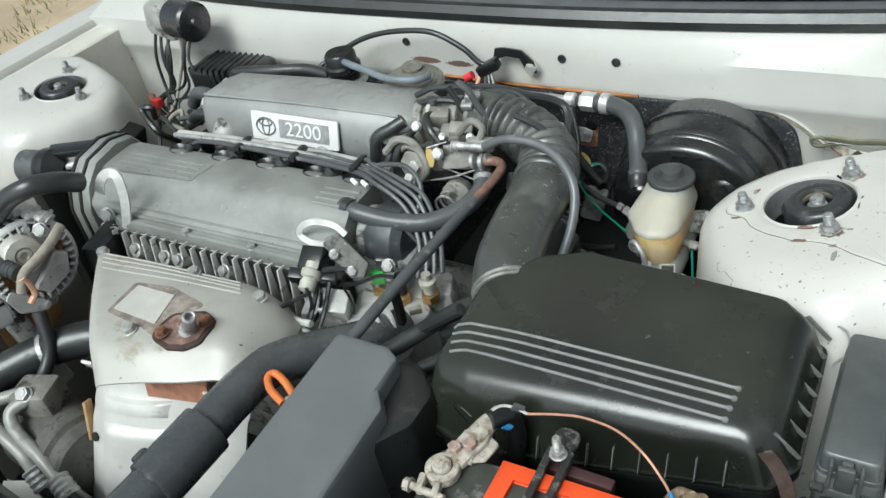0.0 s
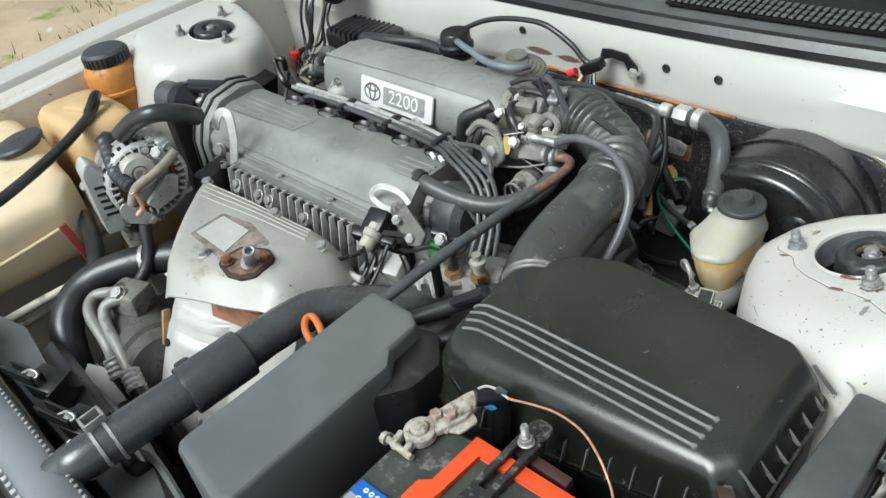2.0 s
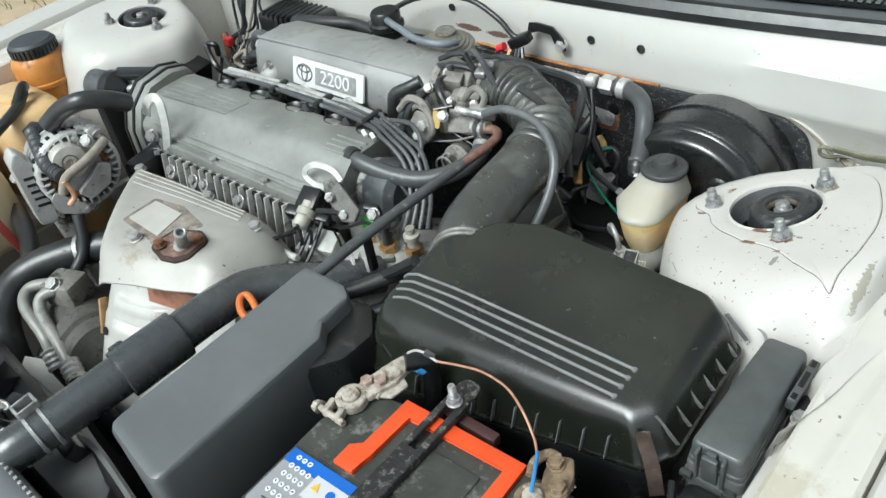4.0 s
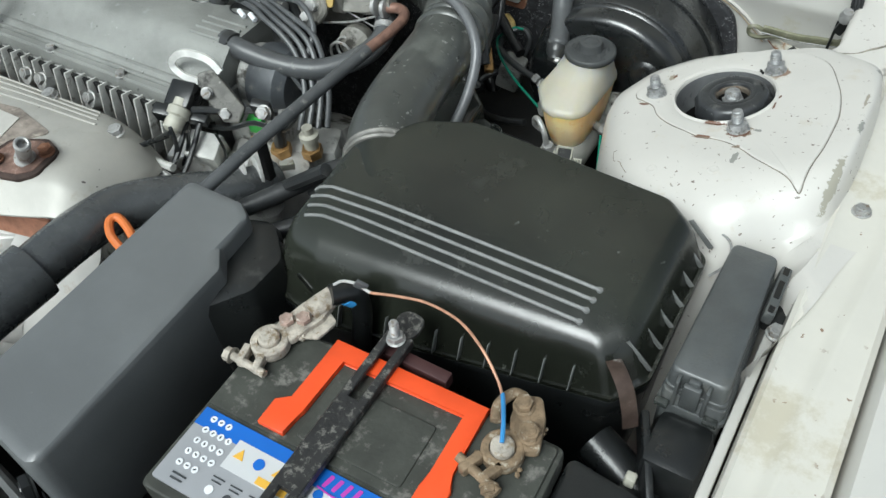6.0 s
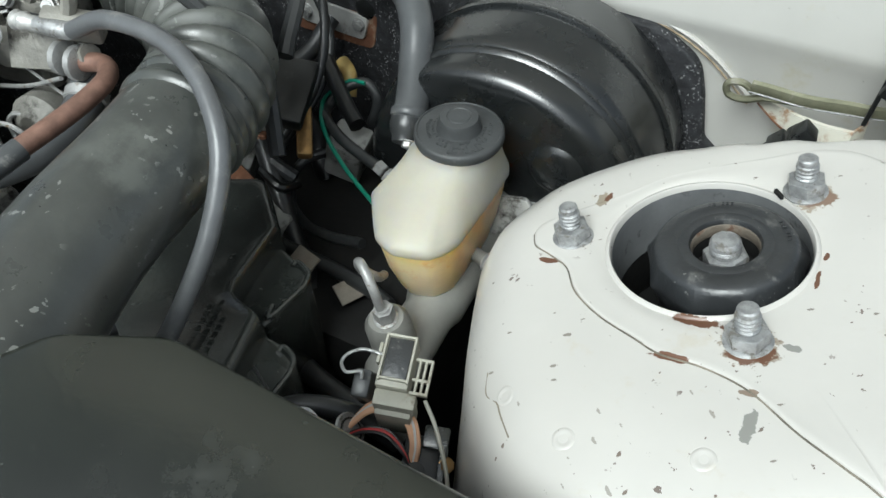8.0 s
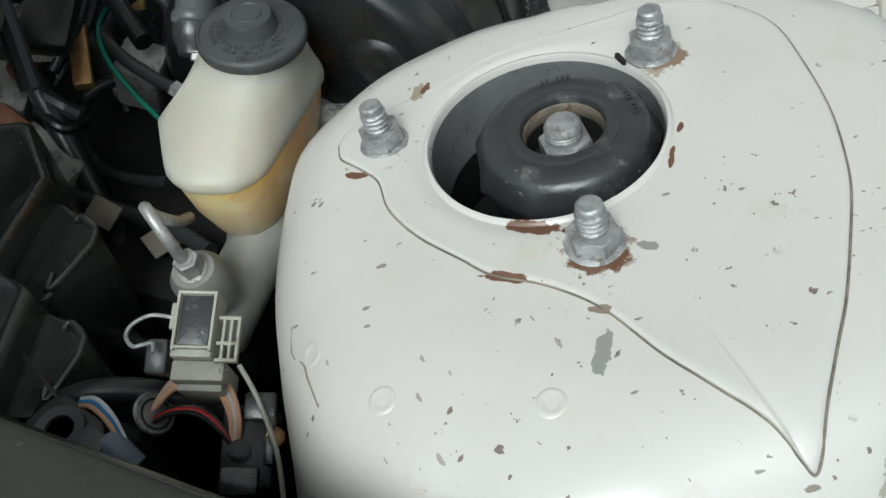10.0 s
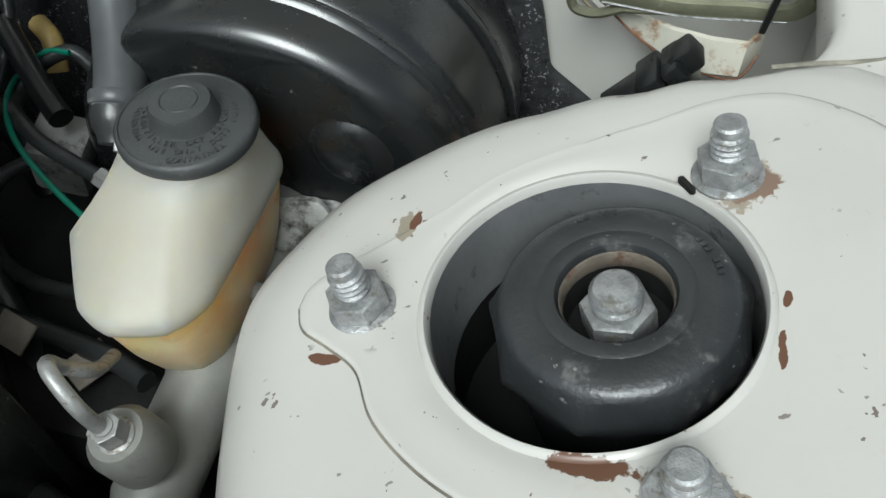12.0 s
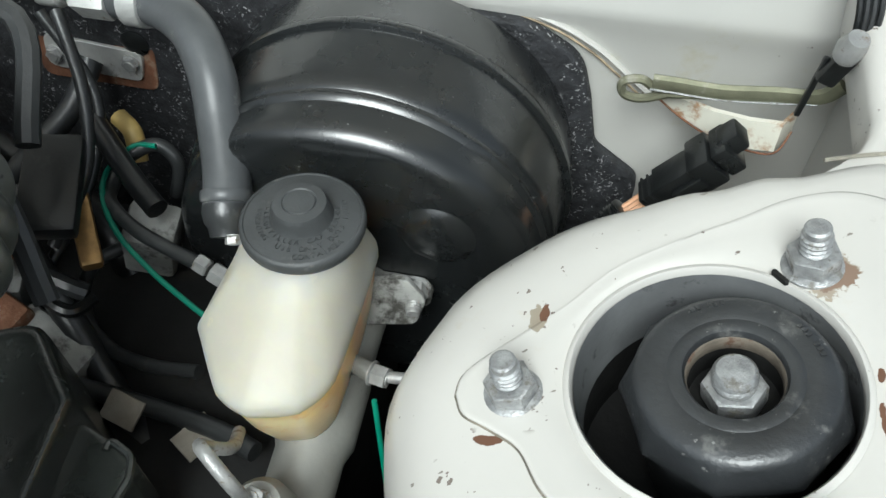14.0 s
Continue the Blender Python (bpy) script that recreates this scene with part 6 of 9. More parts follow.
# Dark patch laid on the shell in place of a cut opening.
part("opening", patch(OPEN, 0.0034, 0.005, 0.010), mat("dark_brown_rim", (0.045, 0.028, 0.022), 0.8, var=0.4, scale=80, bump=0.3), shield, "dark brown rim of the sensor opening")
oc = Vector((-0.033, -0.351))
part("opening_floor", patch([tuple(oc + (Vector(p) - oc) * 0.83) for p in OPEN], 0.0040, 0.002, 0.009), SCORCH, shield, "rust brown flange inside the opening")
HO = Matrix.Translation(on_shell(-0.030, -0.352, 0.0036)) @ pose(0, 0, 0, 3, 0, 40)
part("sensor", lathe([(0.0100, 0), (0.0100, 0.006), (0.0072, 0.009), (0.0068, 0.036), (0.0074, 0.037), (0.0074, 0.042), (0.0058, 0.0435), (0.0044, 0.043), (0.0040, 0.036), (0.0, 0.036)], frame_of(on_shell(-0.026, -0.353, 0.002), (0.030, -0.007, 0.042)), 20, False), STEEL, shield, "tubular sensor stub")
for x, y in ((-0.025, 0.0), (0.023, 0.0)):
    bolt(HO @ pose(x, y, 0.0015), shield, 0.0058, 0.006, RUSTY)
for x, y in ((-0.300, -0.2560), (-0.125, -0.2540), (-0.002, -0.2680), (-0.097, -0.3750)):
    bolt(frame_of(on_shell(x, y, 0.0004), (0, -0.12, 1)), shield, 0.0065, 0.006, STEEL)
# pale lower shield: a ribbed sheet falling forward, with tabs along its upper edge
LOW = [(-0.388, 0.788), (-0.396, 0.766), (-0.404, 0.752), (-0.410, 0.744), (-0.418, 0.728), (-0.423, 0.722), (-0.432, 0.704), (-0.452, 0.665), (-0.466, 0.636), (-0.471, 0.630), (-0.484, 0.600), (-0.490, 0.55), (-0.49, 0.46)]
bm = bmesh.new()
loops = []
for i in range(21):
    x = -0.196 + 0.0105 * i
    bulge = 0.26 * max(0.0, i / 20 - 0.15) ** 1.6
    dent = 0.004 * math.cos(i * 0.9)
    loops.append([Vector((x - 0.02 * k / 12, y + bulge * 0.32 + (dent if k > 2 else 0) * 0.4 + (0.012 if i == 0 else 0), z)) for k, (y, z) in enumerate(LOW)] + [Vector((x - 0.02 * k / 12, y + 0.002 + bulge * 0.32 + (dent if k > 2 else 0) * 0.4 + (0.012 if i == 0 else 0), z)) for k, (y, z) in reversed(list(enumerate(LOW)))])
rings(bm, loops, True)
LOWER = mat("bright_shield_steel", (0.66, 0.65, 0.62), 0.42, metal=0.25, var=0.14, scale=12, bump=0.10, bscale=120, dirt=(0.46, 0.38, 0.31), amount=0.18, dscale=16)
part("lower_shield", bm, LOWER, shield, "pale ribbed lower heat shield", 50)
for x in (-0.190, -0.150, -0.120, -0.005):
    part("tab", box((0.016, 0.004, 0.024), Matrix.Translation((x, -0.392 + 0.10 * (x + 0.19), 0.782)) @ pose(0, 0, 0, 24, 0, 8), 0.001), LOWER, shield)
for x0, x1, v0, v1 in ((-0.168, -0.075, 0.16, 0.30), (-0.165, -0.060, 0.40, 0.72)):
    bm = bmesh.new()
    loops = []
    for k in range(9):
        v = v0 + (v1 - v0) * k / 8
        q = v * (len(LOW) - 1)
        i = min(int(q), len(LOW) - 2)
        y = LOW[i][0] + (LOW[i + 1][0] - LOW[i][0]) * (q - i)
        z = LOW[i][1] + (LOW[i + 1][1] - LOW[i][1]) * (q - i)
        lift = 0.007 if 0 < k < 8 else 0.0
        row = []
        for u in [j / 10 for j in range(11)]:
            b = 0.26 * max(0.0, (x0 + (x1 - x0) * u + 0.196) / 0.21 - 0.15) ** 1.6 * 0.32
            row.append(Vector((x0 + (x1 - x0) * u - 0.02 * v, y + b - (lift if 0 < u < 1 else 0.0), z + (lift * 0.5 if 0 < u < 1 else 0.0))))
        loops.append(row)
    rings(bm, loops, False)
    part("raised_panel", bm, LOWER, shield, "raised pressed panel", 60)
bm = bmesh.new()
rings(bm, [[Vector(p) + Vector((0, d, dz)) for d, dz in ((0.004, 0.014), (0.0, 0.013), (-0.006, -0.012), (-0.003, -0.013))] for p in ((-0.106, -0.3850, 0.7720), (-0.018, -0.3690, 0.7770))], True)
part("rust_strip", bm, mat("orange_rust", (0.40, 0.19, 0.12), 0.8, var=0.35, scale=50, bump=0.3), shield, "orange rusty strip")
part("heat_stain_edge", box((0.004, 0.014, 0.05), Matrix.Translation((-0.204, -0.424, 0.712)) @ pose(0, 0, 0, -26, 0, 20), 0.001), mat("tan_scorch", (0.40, 0.25, 0.12), 0.7, var=0.3, scale=50, bump=0.2), shield)
bm = lathe([(0.006, 0), (0.006, 0.001), (0.0, 0.001)], frame_of((-0.188, -0.436, 0.700), (0, -0.8, 0.5)), 14)
part("hole", bm, DEEP, shield)
part("manifold", tube([(-0.28, -0.27, 0.76), (-0.15, -0.31, 0.77), (0.0, -0.29, 0.76)], 0.035, 14), RUSTY, shield, "rusty exhaust manifold")
part("tie_bracket", tube([(0.015, -0.258, 0.800), (0.040, -0.262, 0.795), (0.062, -0.262, 0.790)], 0.0045, 8), STEEL, shield)

# intake plenum with its badge
plenum = thing("intake_plenum", "grey cast intake plenum with a raised badge", "intake manifold", (-0.16, 0.06, 0.80))
loops = []
for x, s, dz, dy in ((-0.352, 0.72, -0.016, 0.004), (-0.345, 0.92, -0.010, 0.002), (-0.330, 1.0, -0.006, 0.0), (-0.16, 1.02, 0.0, 0.0), (0.0, 1.0, 0.002, 0.0), (0.022, 0.96, 0.0, 0.002), (0.040, 0.80, -0.006, 0.006)):
    prof = [(0.010, 0.845), (0.006, 0.858), (0.014, 0.892), (0.022, 0.905), (0.036, 0.912), (0.075, 0.912), (0.105, 0.906), (0.120, 0.892), (0.125, 0.862), (0.110, 0.845)]
    loops.append([Vector((x, 0.065 + dy + (y - 0.065) * s, 0.88 + dz + (z - 0.88) * s)) for y, z in prof])
bm = bmesh.new()
rings(bm, loops)
PLENUM_GREY = mat("dull_cast_plenum", (0.31, 0.315, 0.305), 0.45, metal=0.25, var=0.15, scale=12, bump=0.35, bscale=500, dirt=(0.24, 0.24, 0.225), amount=0.3, dscale=20, chip=(0.12, 0.115, 0.105), chips=0.4, chipscale=90)
pl = part("chamber", bm, PLENUM_GREY, plenum, "grey cast aluminium chamber", 42)
part("cast_rib", tube([(-0.335, 0.026, 0.904), (-0.16, 0.026, 0.9095), (0.02, 0.027, 0.9095)], 0.0026, 8), PLENUM_GREY, pl)
BD = frame_of((-0.150, 0.0065, 0.8785), (0.0, -1.0, 0.30)) @ Matrix.Translation((0, 0, 0.0))
part("badge_plate", slab([(-0.079, -0.0205), (0.079, -0.0205), (0.079, 0.0205), (-0.079, 0.0205)], 0.0005, 0.0045, BD, 0.0008, 0.003), mat("white_metal_badge", (0.76, 0.76, 0.75), 0.4, metal=0.1, var=0.06, scale=60, bump=0.15, bscale=400), plenum, "pale cast badge plate")
part("number_field", slab([(-0.026, -0.0135), (0.064, -0.0135), (0.064, 0.0135), (-0.026, 0.0135)], 0.0045, 0.0052, BD, 0.0001, 0.001), mat("dark_badge_field", (0.36, 0.36, 0.355), 0.5, metal=0.3, var=0.2, scale=90, bump=0.3), plenum, "dark recessed field")
word("2200", 0.0285, BD @ Matrix.Translation((0.019, 0.0, 0.0056)) @ Matrix.Diagonal((1.15, 1, 1, 1)), mat("badge_digits", (0.80, 0.80, 0.80), 0.4, metal=0.1, var=0.05, bump=0.1), plenum, 0.0008, "raised_digits")
ring_mat = mat("badge_emblem", (0.16, 0.16, 0.165), 0.45, metal=0.4, var=0.2, bump=0.2)
bm = bmesh.new()
for rx, ry, dy in ((0.0175, 0.0125, 0), (0.0065, 0.0120, 0), (0.0120, 0.0048, 0.006)):
    tube_into(bm, [BD @ Vector((-0.051 + rx * math.cos(a), dy + ry * math.sin(a), 0.0048)) for a in [2 * math.pi * k / 24 for k in range(25)]], 0.0012, 6, 2)
part("oval_emblem", bm, ring_mat, plenum, "plain oval emblem")
for x in (-0.30, -0.20, -0.10, 0.0):
    part("runner", tube([(x, 0.030, 0.862), (x, 0.010, 0.845), (x + 0.005, -0.020, 0.825), (x + 0.008, -0.055, 0.800)], 0.023, 16), ALU_DARK, plenum, "cast intake runner")
for x, z in ((0.0105, 0.892), (-0.0125, 0.880)):
    part("vacuum_boss", lathe([(0.0115, -0.012), (0.0110, 0.014), (0.0095, 0.016), (0.0050, 0.0155), (0.0044, 0.008), (0, 0.008)], frame_of((x, 0.012, z), (0.25, -1, 0.25)), 20, False), PLENUM_GREY, plenum, "hollow cast boss")
for y, z in ((0.035, 0.897), (0.085, 0.902)):
    bolt(frame_of((-0.345, y, z - 0.014), (-1, 0, 0.3)), plenum, 0.0075, 0.007, SILVER)

# throttle body and linkage
tb = thing("throttle_unit", "cast throttle body with linkage, springs and small hoses", "throttle body", (0.07, 0.05, 0.84))
part("bore", lathe([(0.036, 0), (0.036, 0.012), (0.031, 0.014), (0.031, 0.050), (0.034, 0.052), (0.034, 0.062), (0.030, 0.064)], frame_of((0.035, 0.060, 0.882), (1, 0.12, 0.1)), 28), GRIMY, tb)
part("base", box((0.055, 0.05, 0.045), Matrix.Translation((0.065, 0.03, 0.850)) @ pose(0, 0, 0, 0, 0, 8), 0.008), GRIMY, tb)
part("side_block", box((0.040, 0.030, 0.030), Matrix.Translation((0.108, 0.022, 0.892)) @ pose(0, 0, 0, 10, 0, 20), 0.005), GRIMY, tb)
part("cable_bracket", box((0.050, 0.004, 0.030), Matrix.Translation((0.130, -0.004, 0.885)) @ pose(0, 0, 0, -30, 0, 20), 0.001), GRIMY, tb, "zinc cable bracket")
part("cam", slab(hexagon(0.022), 0, 0.006, frame_of((0.068, -0.020, 0.872), (0.1, -1, 0.25)), 0.001, 0.006), GRIMY, tb, "throttle cam")
part("cam_rim", tube([(0.046, -0.018, 0.888), (0.060, -0.020, 0.898), (0.080, -0.022, 0.893), (0.088, -0.026, 0.872), (0.078, -0.028, 0.856)], 0.0034, 8), GRIMY, tb)
part("idle_lever", slab([(-0.006, -0.014), (0.004, -0.016), (0.008, 0.004), (-0.004, 0.012)], 0, 0.005, frame_of((0.090, -0.016, 0.888), (0.3, -1, 0.3)), 0.001, 0.004), YELLOW_PART, tb, "yellowed plastic lever")
bolt(frame_of((0.070, -0.024, 0.874), (0.1, -1, 0.3)), tb, 0.0065, 0.006, SILVER)
bolt(frame_of((0.062, -0.026, 0.850), (0.1, -1, 0.3)), tb, 0.0055, 0.005, STEEL)
part("return_spring", tube([(0.118 + 0.012 * math.cos(k * 0.9), -0.02 - 0.0016 * k, 0.838 + 0.012 * math.sin(k * 0.9)) for k in range(20)], 0.0016, 6, 3), STEEL, tb, "coil return spring")
part("dashpot", lathe([(0.017, 0), (0.019, 0.003), (0.019, 0.018), (0.015, 0.020), (0.008, 0.026), (0.0, 0.026)], frame_of((0.122, -0.012, 0.838), (0.2, -1, 0.2)), 22, False), GRIMY, tb, "grimy round dashpot")
for a, b in (((0.055, 0.0, 0.87), (0.150, -0.020, 0.864)), ((0.088, -0.02, 0.90), (0.112, -0.008, 0.905))):
    part("link_rod", tube([a, b], 0.0010, 6), STEEL, tb)
for pts, r in (([(0.020, 0.012, 0.882), (0.030, -0.010, 0.885), (0.026, -0.022, 0.868), (0.028, -0.024, 0.845)], 0.0065),
               ([(0.048, 0.030, 0.900), (0.056, 0.0, 0.905), (0.046, -0.022, 0.892), (0.044, -0.030, 0.868), (0.058, -0.030, 0.850)], 0.0045),
               ([(0.085, 0.05, 0.912), (0.070, 0.02, 0.920), (0.085, 0.0, 0.915), (0.10, -0.005, 0.90)], 0.0045),
               ([(0.030, 0.060, 0.912), (0.052, 0.050, 0.922), (0.085, 0.055, 0.925), (0.115, 0.060, 0.915)], 0.0045),
               ([(0.020, 0.075, 0.914), (0.050, 0.080, 0.926), (0.090, 0.095, 0.922), (0.120, 0.120, 0.905)], 0.004),
               ([(0.060, 0.090, 0.905), (0.10, 0.11, 0.915), (0.15, 0.13, 0.90), (0.20, 0.15, 0.875), (0.22, 0.10, 0.84)], 0.006),
               ([(0.10, 0.09, 0.915), (0.15, 0.105, 0.915), (0.19, 0.09, 0.895), (0.235, 0.06, 0.86), (0.26, 0.03, 0.82)], 0.0055)):
    part("vacuum_hose", tube(pts, r, 9), RUBBER, tb)
for p in ((0.045, -0.010, 0.84), (0.080, 0.015, 0.90), (0.060, 0.045, 0.915), (0.025, 0.0, 0.89)):
    bolt(frame_of(p, (0.2, -0.6, 1)), tb, 0.005, 0.004, STEEL)

# EGR valve and vacuum can on the back of the plenum
egr = thing("egr_valve", "domed grey EGR valve with a vacuum hose", "valve", (-0.03, 0.135, 0.86))
EG = Matrix.Translation((-0.020, 0.130, 0.905)) @ pose(0, 0, 0, 4, 6, 0)
OLIVE_CAN = mat("olive_can", (0.22, 0.215, 0.185), 0.45, metal=0.4, var=0.25, scale=40, bump=0.2, dirt=(0.13, 0.10, 0.07), amount=0.3, dscale=50)
part("stem", lathe([(0.016, -0.06), (0.016, -0.012)], EG, 20), ALU_DARK, egr)
part("lower_dish", lathe([(0.014, -0.014), (0.036, -0.011), (0.043, -0.006), (0.0445, -0.004), (0.0445, -0.002), (0.043, -0.001)], EG, 40), OLIVE_CAN, egr, "lower pressed dish")
part("upper_dish", lathe([(0.043, -0.001), (0.041, 0.001), (0.0365, 0.0015), (0.0355, 0.0035), (0.031, 0.004), (0.030, 0.006), (0.025, 0.0065), (0.024, 0.0085), (0.019, 0.009), (0.018, 0.011), (0.0, 0.0115)], EG, 40, False), OLIVE_CAN, egr, "ridged olive steel dish")
part("eye", lathe([(0.008, 0.011), (0.015, 0.0115), (0.0155, 0.014), (0.015, 0.0155), (0.0085, 0.016), (0.008, 0.0155)], EG @ pose(-0.006, 0.010, 0), 28), OLIVE_CAN, egr, "pressed round eye on the dish")
part("hose", tube([(-0.150, 0.140, 0.918), (-0.115, 0.122, 0.922), (-0.080, 0.106, 0.926), (-0.040, 0.092, 0.926), (-0.008, 0.092, 0.925), (0.010, 0.104, 0.922), (0.012, 0.122, 0.917)], 0.0052, 10), mat("blue_grey_hose", (0.17, 0.195, 0.215), 0.45, var=0.2, scale=40, bump=0.1), egr, "blue-grey vacuum hose")
can = thing("vacuum_modulator", "black round vacuum modulator on the manifold", "valve", (-0.16, 0.15, 0.87))
part("body", lathe([(0.024, -0.02), (0.024, 0.0), (0.028, 0.004), (0.028, 0.010), (0.024, 0.013), (0.024, 0.026), (0.021, 0.030), (0.0, 0.030)], Matrix.Translation((-0.160, 0.150, 0.897)), 26, False), BLACK, can)
part("base_ring", lathe([(0.030, -0.022), (0.034, -0.018), (0.030, -0.012)], Matrix.Translation((-0.160, 0.150, 0.897)), 26), STEEL, can)
part("stem", tube([(-0.16, 0.15, 0.85), (-0.16, 0.15, 0.88)], 0.012, 12), ALU_DARK, can)

# ribbed black resonator behind the plenum
reso = thing("vacuum_reservoir", "black ribbed plastic canister by the firewall", "canister", (-0.44, 0.19, 0.80))
part("body", box((0.15, 0.07, 0.07), Matrix.Translation((-0.44, 0.185, 0.835)) @ pose(0, 0, 0, 0, 0, 6), 0.012, 3), BLACK, reso)
for k in range(9):
    part("fin", box((0.004, 0.074, 0.074), Matrix.Translation((-0.495 + 0.0135 * k, 0.183, 0.835)) @ pose(0, 0, 0, 0, 0, 6), 0.002), BLACK, reso)
part("hose", tube([(-0.40, 0.150, 0.865), (-0.36, 0.130, 0.885), (-0.30, 0.135, 0.890), (-0.24, 0.150, 0.890), (-0.19, 0.150, 0.885)], 0.010, 12), RUBBER, reso)
part("hose", tube([(-0.365, 0.070, 0.868), (-0.395, 0.075, 0.872), (-0.43, 0.085, 0.862), (-0.46, 0.095, 0.835)], 0.011, 12), GREY_RUBBER, reso)
part("hose", tube([(-0.355, 0.040, 0.858), (-0.385, 0.040, 0.855), (-0.41, 0.045, 0.84)], 0.009, 12), RUBBER, reso)

# intake hose: smooth lower run, ribbed upper run
BAND = mat("dusty_band_steel", (0.20, 0.195, 0.18), 0.5, metal=0.4, var=0.3, scale=60, bump=0.2, dirt=(0.32, 0.31, 0.28), amount=0.3, dscale=80)
duct = thing("intake_hose", "black rubber intake hose with ribbed upper half", "hose", (0.23, -0.08, 0.80))
part("lower_run", tube([(0.2845, -0.199, 0.8610), (0.2715, -0.177, 0.8655), (0.262, -0.148, 0.870), (0.255, -0.105, 0.8745), (0.251, -0.055, 0.877), (0.244, -0.010, 0.877)], lambda t: 0.0345 + 0.0010 * math.sin(7 * t), 36, 10), HOSE, duct, "dusty smooth rubber run")
part("ribbed_run", tube([(0.247, -0.030, 0.877), (0.241, 0.002, 0.878), (0.224, 0.034, 0.881), (0.192, 0.058, 0.886), (0.160, 0.071, 0.889), (0.135, 0.076, 0.891)], lambda t: 0.0310 + 0.0062 * abs(math.sin(t * math.pi * 12)) ** 0.8, 36, 36), HOSE, duct, "deeply ribbed rubber bellows")
part("upper_neck", tube([(0.140, 0.075, 0.891), (0.120, 0.078, 0.892), (0.098, 0.079, 0.892)], 0.0325, 30), HOSE, duct, "smooth end of the hose")
for c, d in (((0.2790, -0.191, 0.863), (0.55, -0.84, -0.20)), ((0.108, 0.079, 0.892), (1, 0.0, 0.0))):
    part("clamp_band", lathe([(0.0335, -0.0060), (0.0362, -0.005), (0.0372, -0.003), (0.0360, -0.001), (0.0360, 0.001), (0.0372, 0.003), (0.0362, 0.005), (0.0335, 0.0060)] if c[1] < 0 else [(0.0320, -0.0035), (0.0336, -0.003), (0.0336, 0.003), (0.0320, 0.0035)], frame_of(c, d), 48), BAND, duct, "dull steel band clamp")
part("clamp_screw", box((0.016, 0.012, 0.010), Matrix.Translation((0.110, 0.056, 0.920)) @ pose(0, 0, 0, 20, 0, 10), 0.002), ZINC, duct, "worm screw housing")

part("elbow_hose", tube([(0.040, 0.012, 0.914), (0.024, 0.000, 0.906), (0.007, -0.008, 0.897), (0.001, -0.010, 0.879), (-0.003, -0.012, 0.852)], 0.0085, 12), RUBBER, plenum, "short black elbow hose")
part("thin_hose", tube([(0.191, 0.030, 0.931), (0.219, 0.030, 0.920), (0.243, 0.030, 0.901), (0.254, 0.030, 0.878)], 0.0045, 8), RUBBER, plenum)
part("vacuum_pipe", tube([(0.065, 0.045, 0.928), (0.069, 0.045, 0.913), (0.096, 0.045, 0.896), (0.114, 0.045, 0.872)], 0.0045, 8), GREY_RUBBER, plenum)
part("linkage_loop", tube([(0.012, 0.000, 0.848), (0.021, 0.000, 0.877), (0.048, 0.000, 0.897), (0.057, 0.000, 0.884), (0.056, 0.000, 0.854)], 0.006, 8), ALU_DARK, plenum)
part("vacuum_hose", tube([(0.1040, 0.0500, 0.9560), (0.1190, 0.0500, 0.9440), (0.1300, 0.0500, 0.9230), (0.1470, 0.0500, 0.9000)], 0.0042, 8), GREY_RUBBER, tb)
part("vacuum_hose", tube([(0.0860, 0.0550, 0.9450), (0.0960, 0.0550, 0.9280), (0.1040, 0.0550, 0.9060)], 0.0042, 8), RUBBER, tb)
part("linkage_loop", tube([(0.1250, 0.0000, 0.9130), (0.1460, 0.0000, 0.9340), (0.1610, 0.0000, 0.9260), (0.1510, 0.0000, 0.9040)], 0.0045, 8), GRIMY, tb)
part("linkage_loop", tube([(0.0240, -0.0200, 0.8840), (0.0470, -0.0200, 0.9060), (0.0700, -0.0200, 0.9040), (0.0810, -0.0200, 0.8830), (0.0750, -0.0200, 0.8570), (0.0540, -0.0200, 0.8410)], 0.0052, 8), GRIMY, tb)
part("casting_arm", tube([(0.0620, 0.0300, 0.9090), (0.0760, 0.0300, 0.8970), (0.0860, 0.0300, 0.8790)], 0.006, 8), GRIMY, tb)
part("link_rod", tube([(0.0760, -0.0200, 0.8490), (0.1160, -0.0200, 0.8610), (0.1530, -0.0200, 0.8780)], 0.0014, 8), STEEL, tb)
part("casting_arm", tube([(0.1040, -0.0050, 0.8720), (0.1360, -0.0050, 0.8750), (0.1670, -0.0050, 0.8890)], 0.007, 8), GRIMY, tb)
part("casting_block", box((0.026, 0.02, 0.03), Matrix.Translation((0.0770, 0.0350, 0.9070)) @ pose(0, 0, 0, 15, 10, 25), 0.003), GRIMY, tb)
part("casting_block", box((0.03, 0.02, 0.016), Matrix.Translation((0.1170, 0.0200, 0.9050)) @ pose(0, 0, 0, 15, 10, 25), 0.003), GRIMY, tb)
part("casting_block", box((0.024, 0.018, 0.02), Matrix.Translation((0.1010, 0.0100, 0.8890)) @ pose(0, 0, 0, 15, 10, 25), 0.003), BLACK, tb)
part("casting_block", box((0.018, 0.016, 0.024), Matrix.Translation((0.0940, -0.0050, 0.8730)) @ pose(0, 0, 0, 15, 10, 25), 0.003), GRIMY, tb)
part("casting_block", box((0.034, 0.012, 0.018), Matrix.Translation((0.1550, 0.0000, 0.9030)) @ pose(0, 0, 0, 15, 10, 25), 0.003), GRIMY, tb)
part("casting_block", box((0.02, 0.014, 0.012), Matrix.Translation((0.1170, 0.0600, 0.9310)) @ pose(0, 0, 0, 15, 10, 25), 0.003), ZINC, tb)
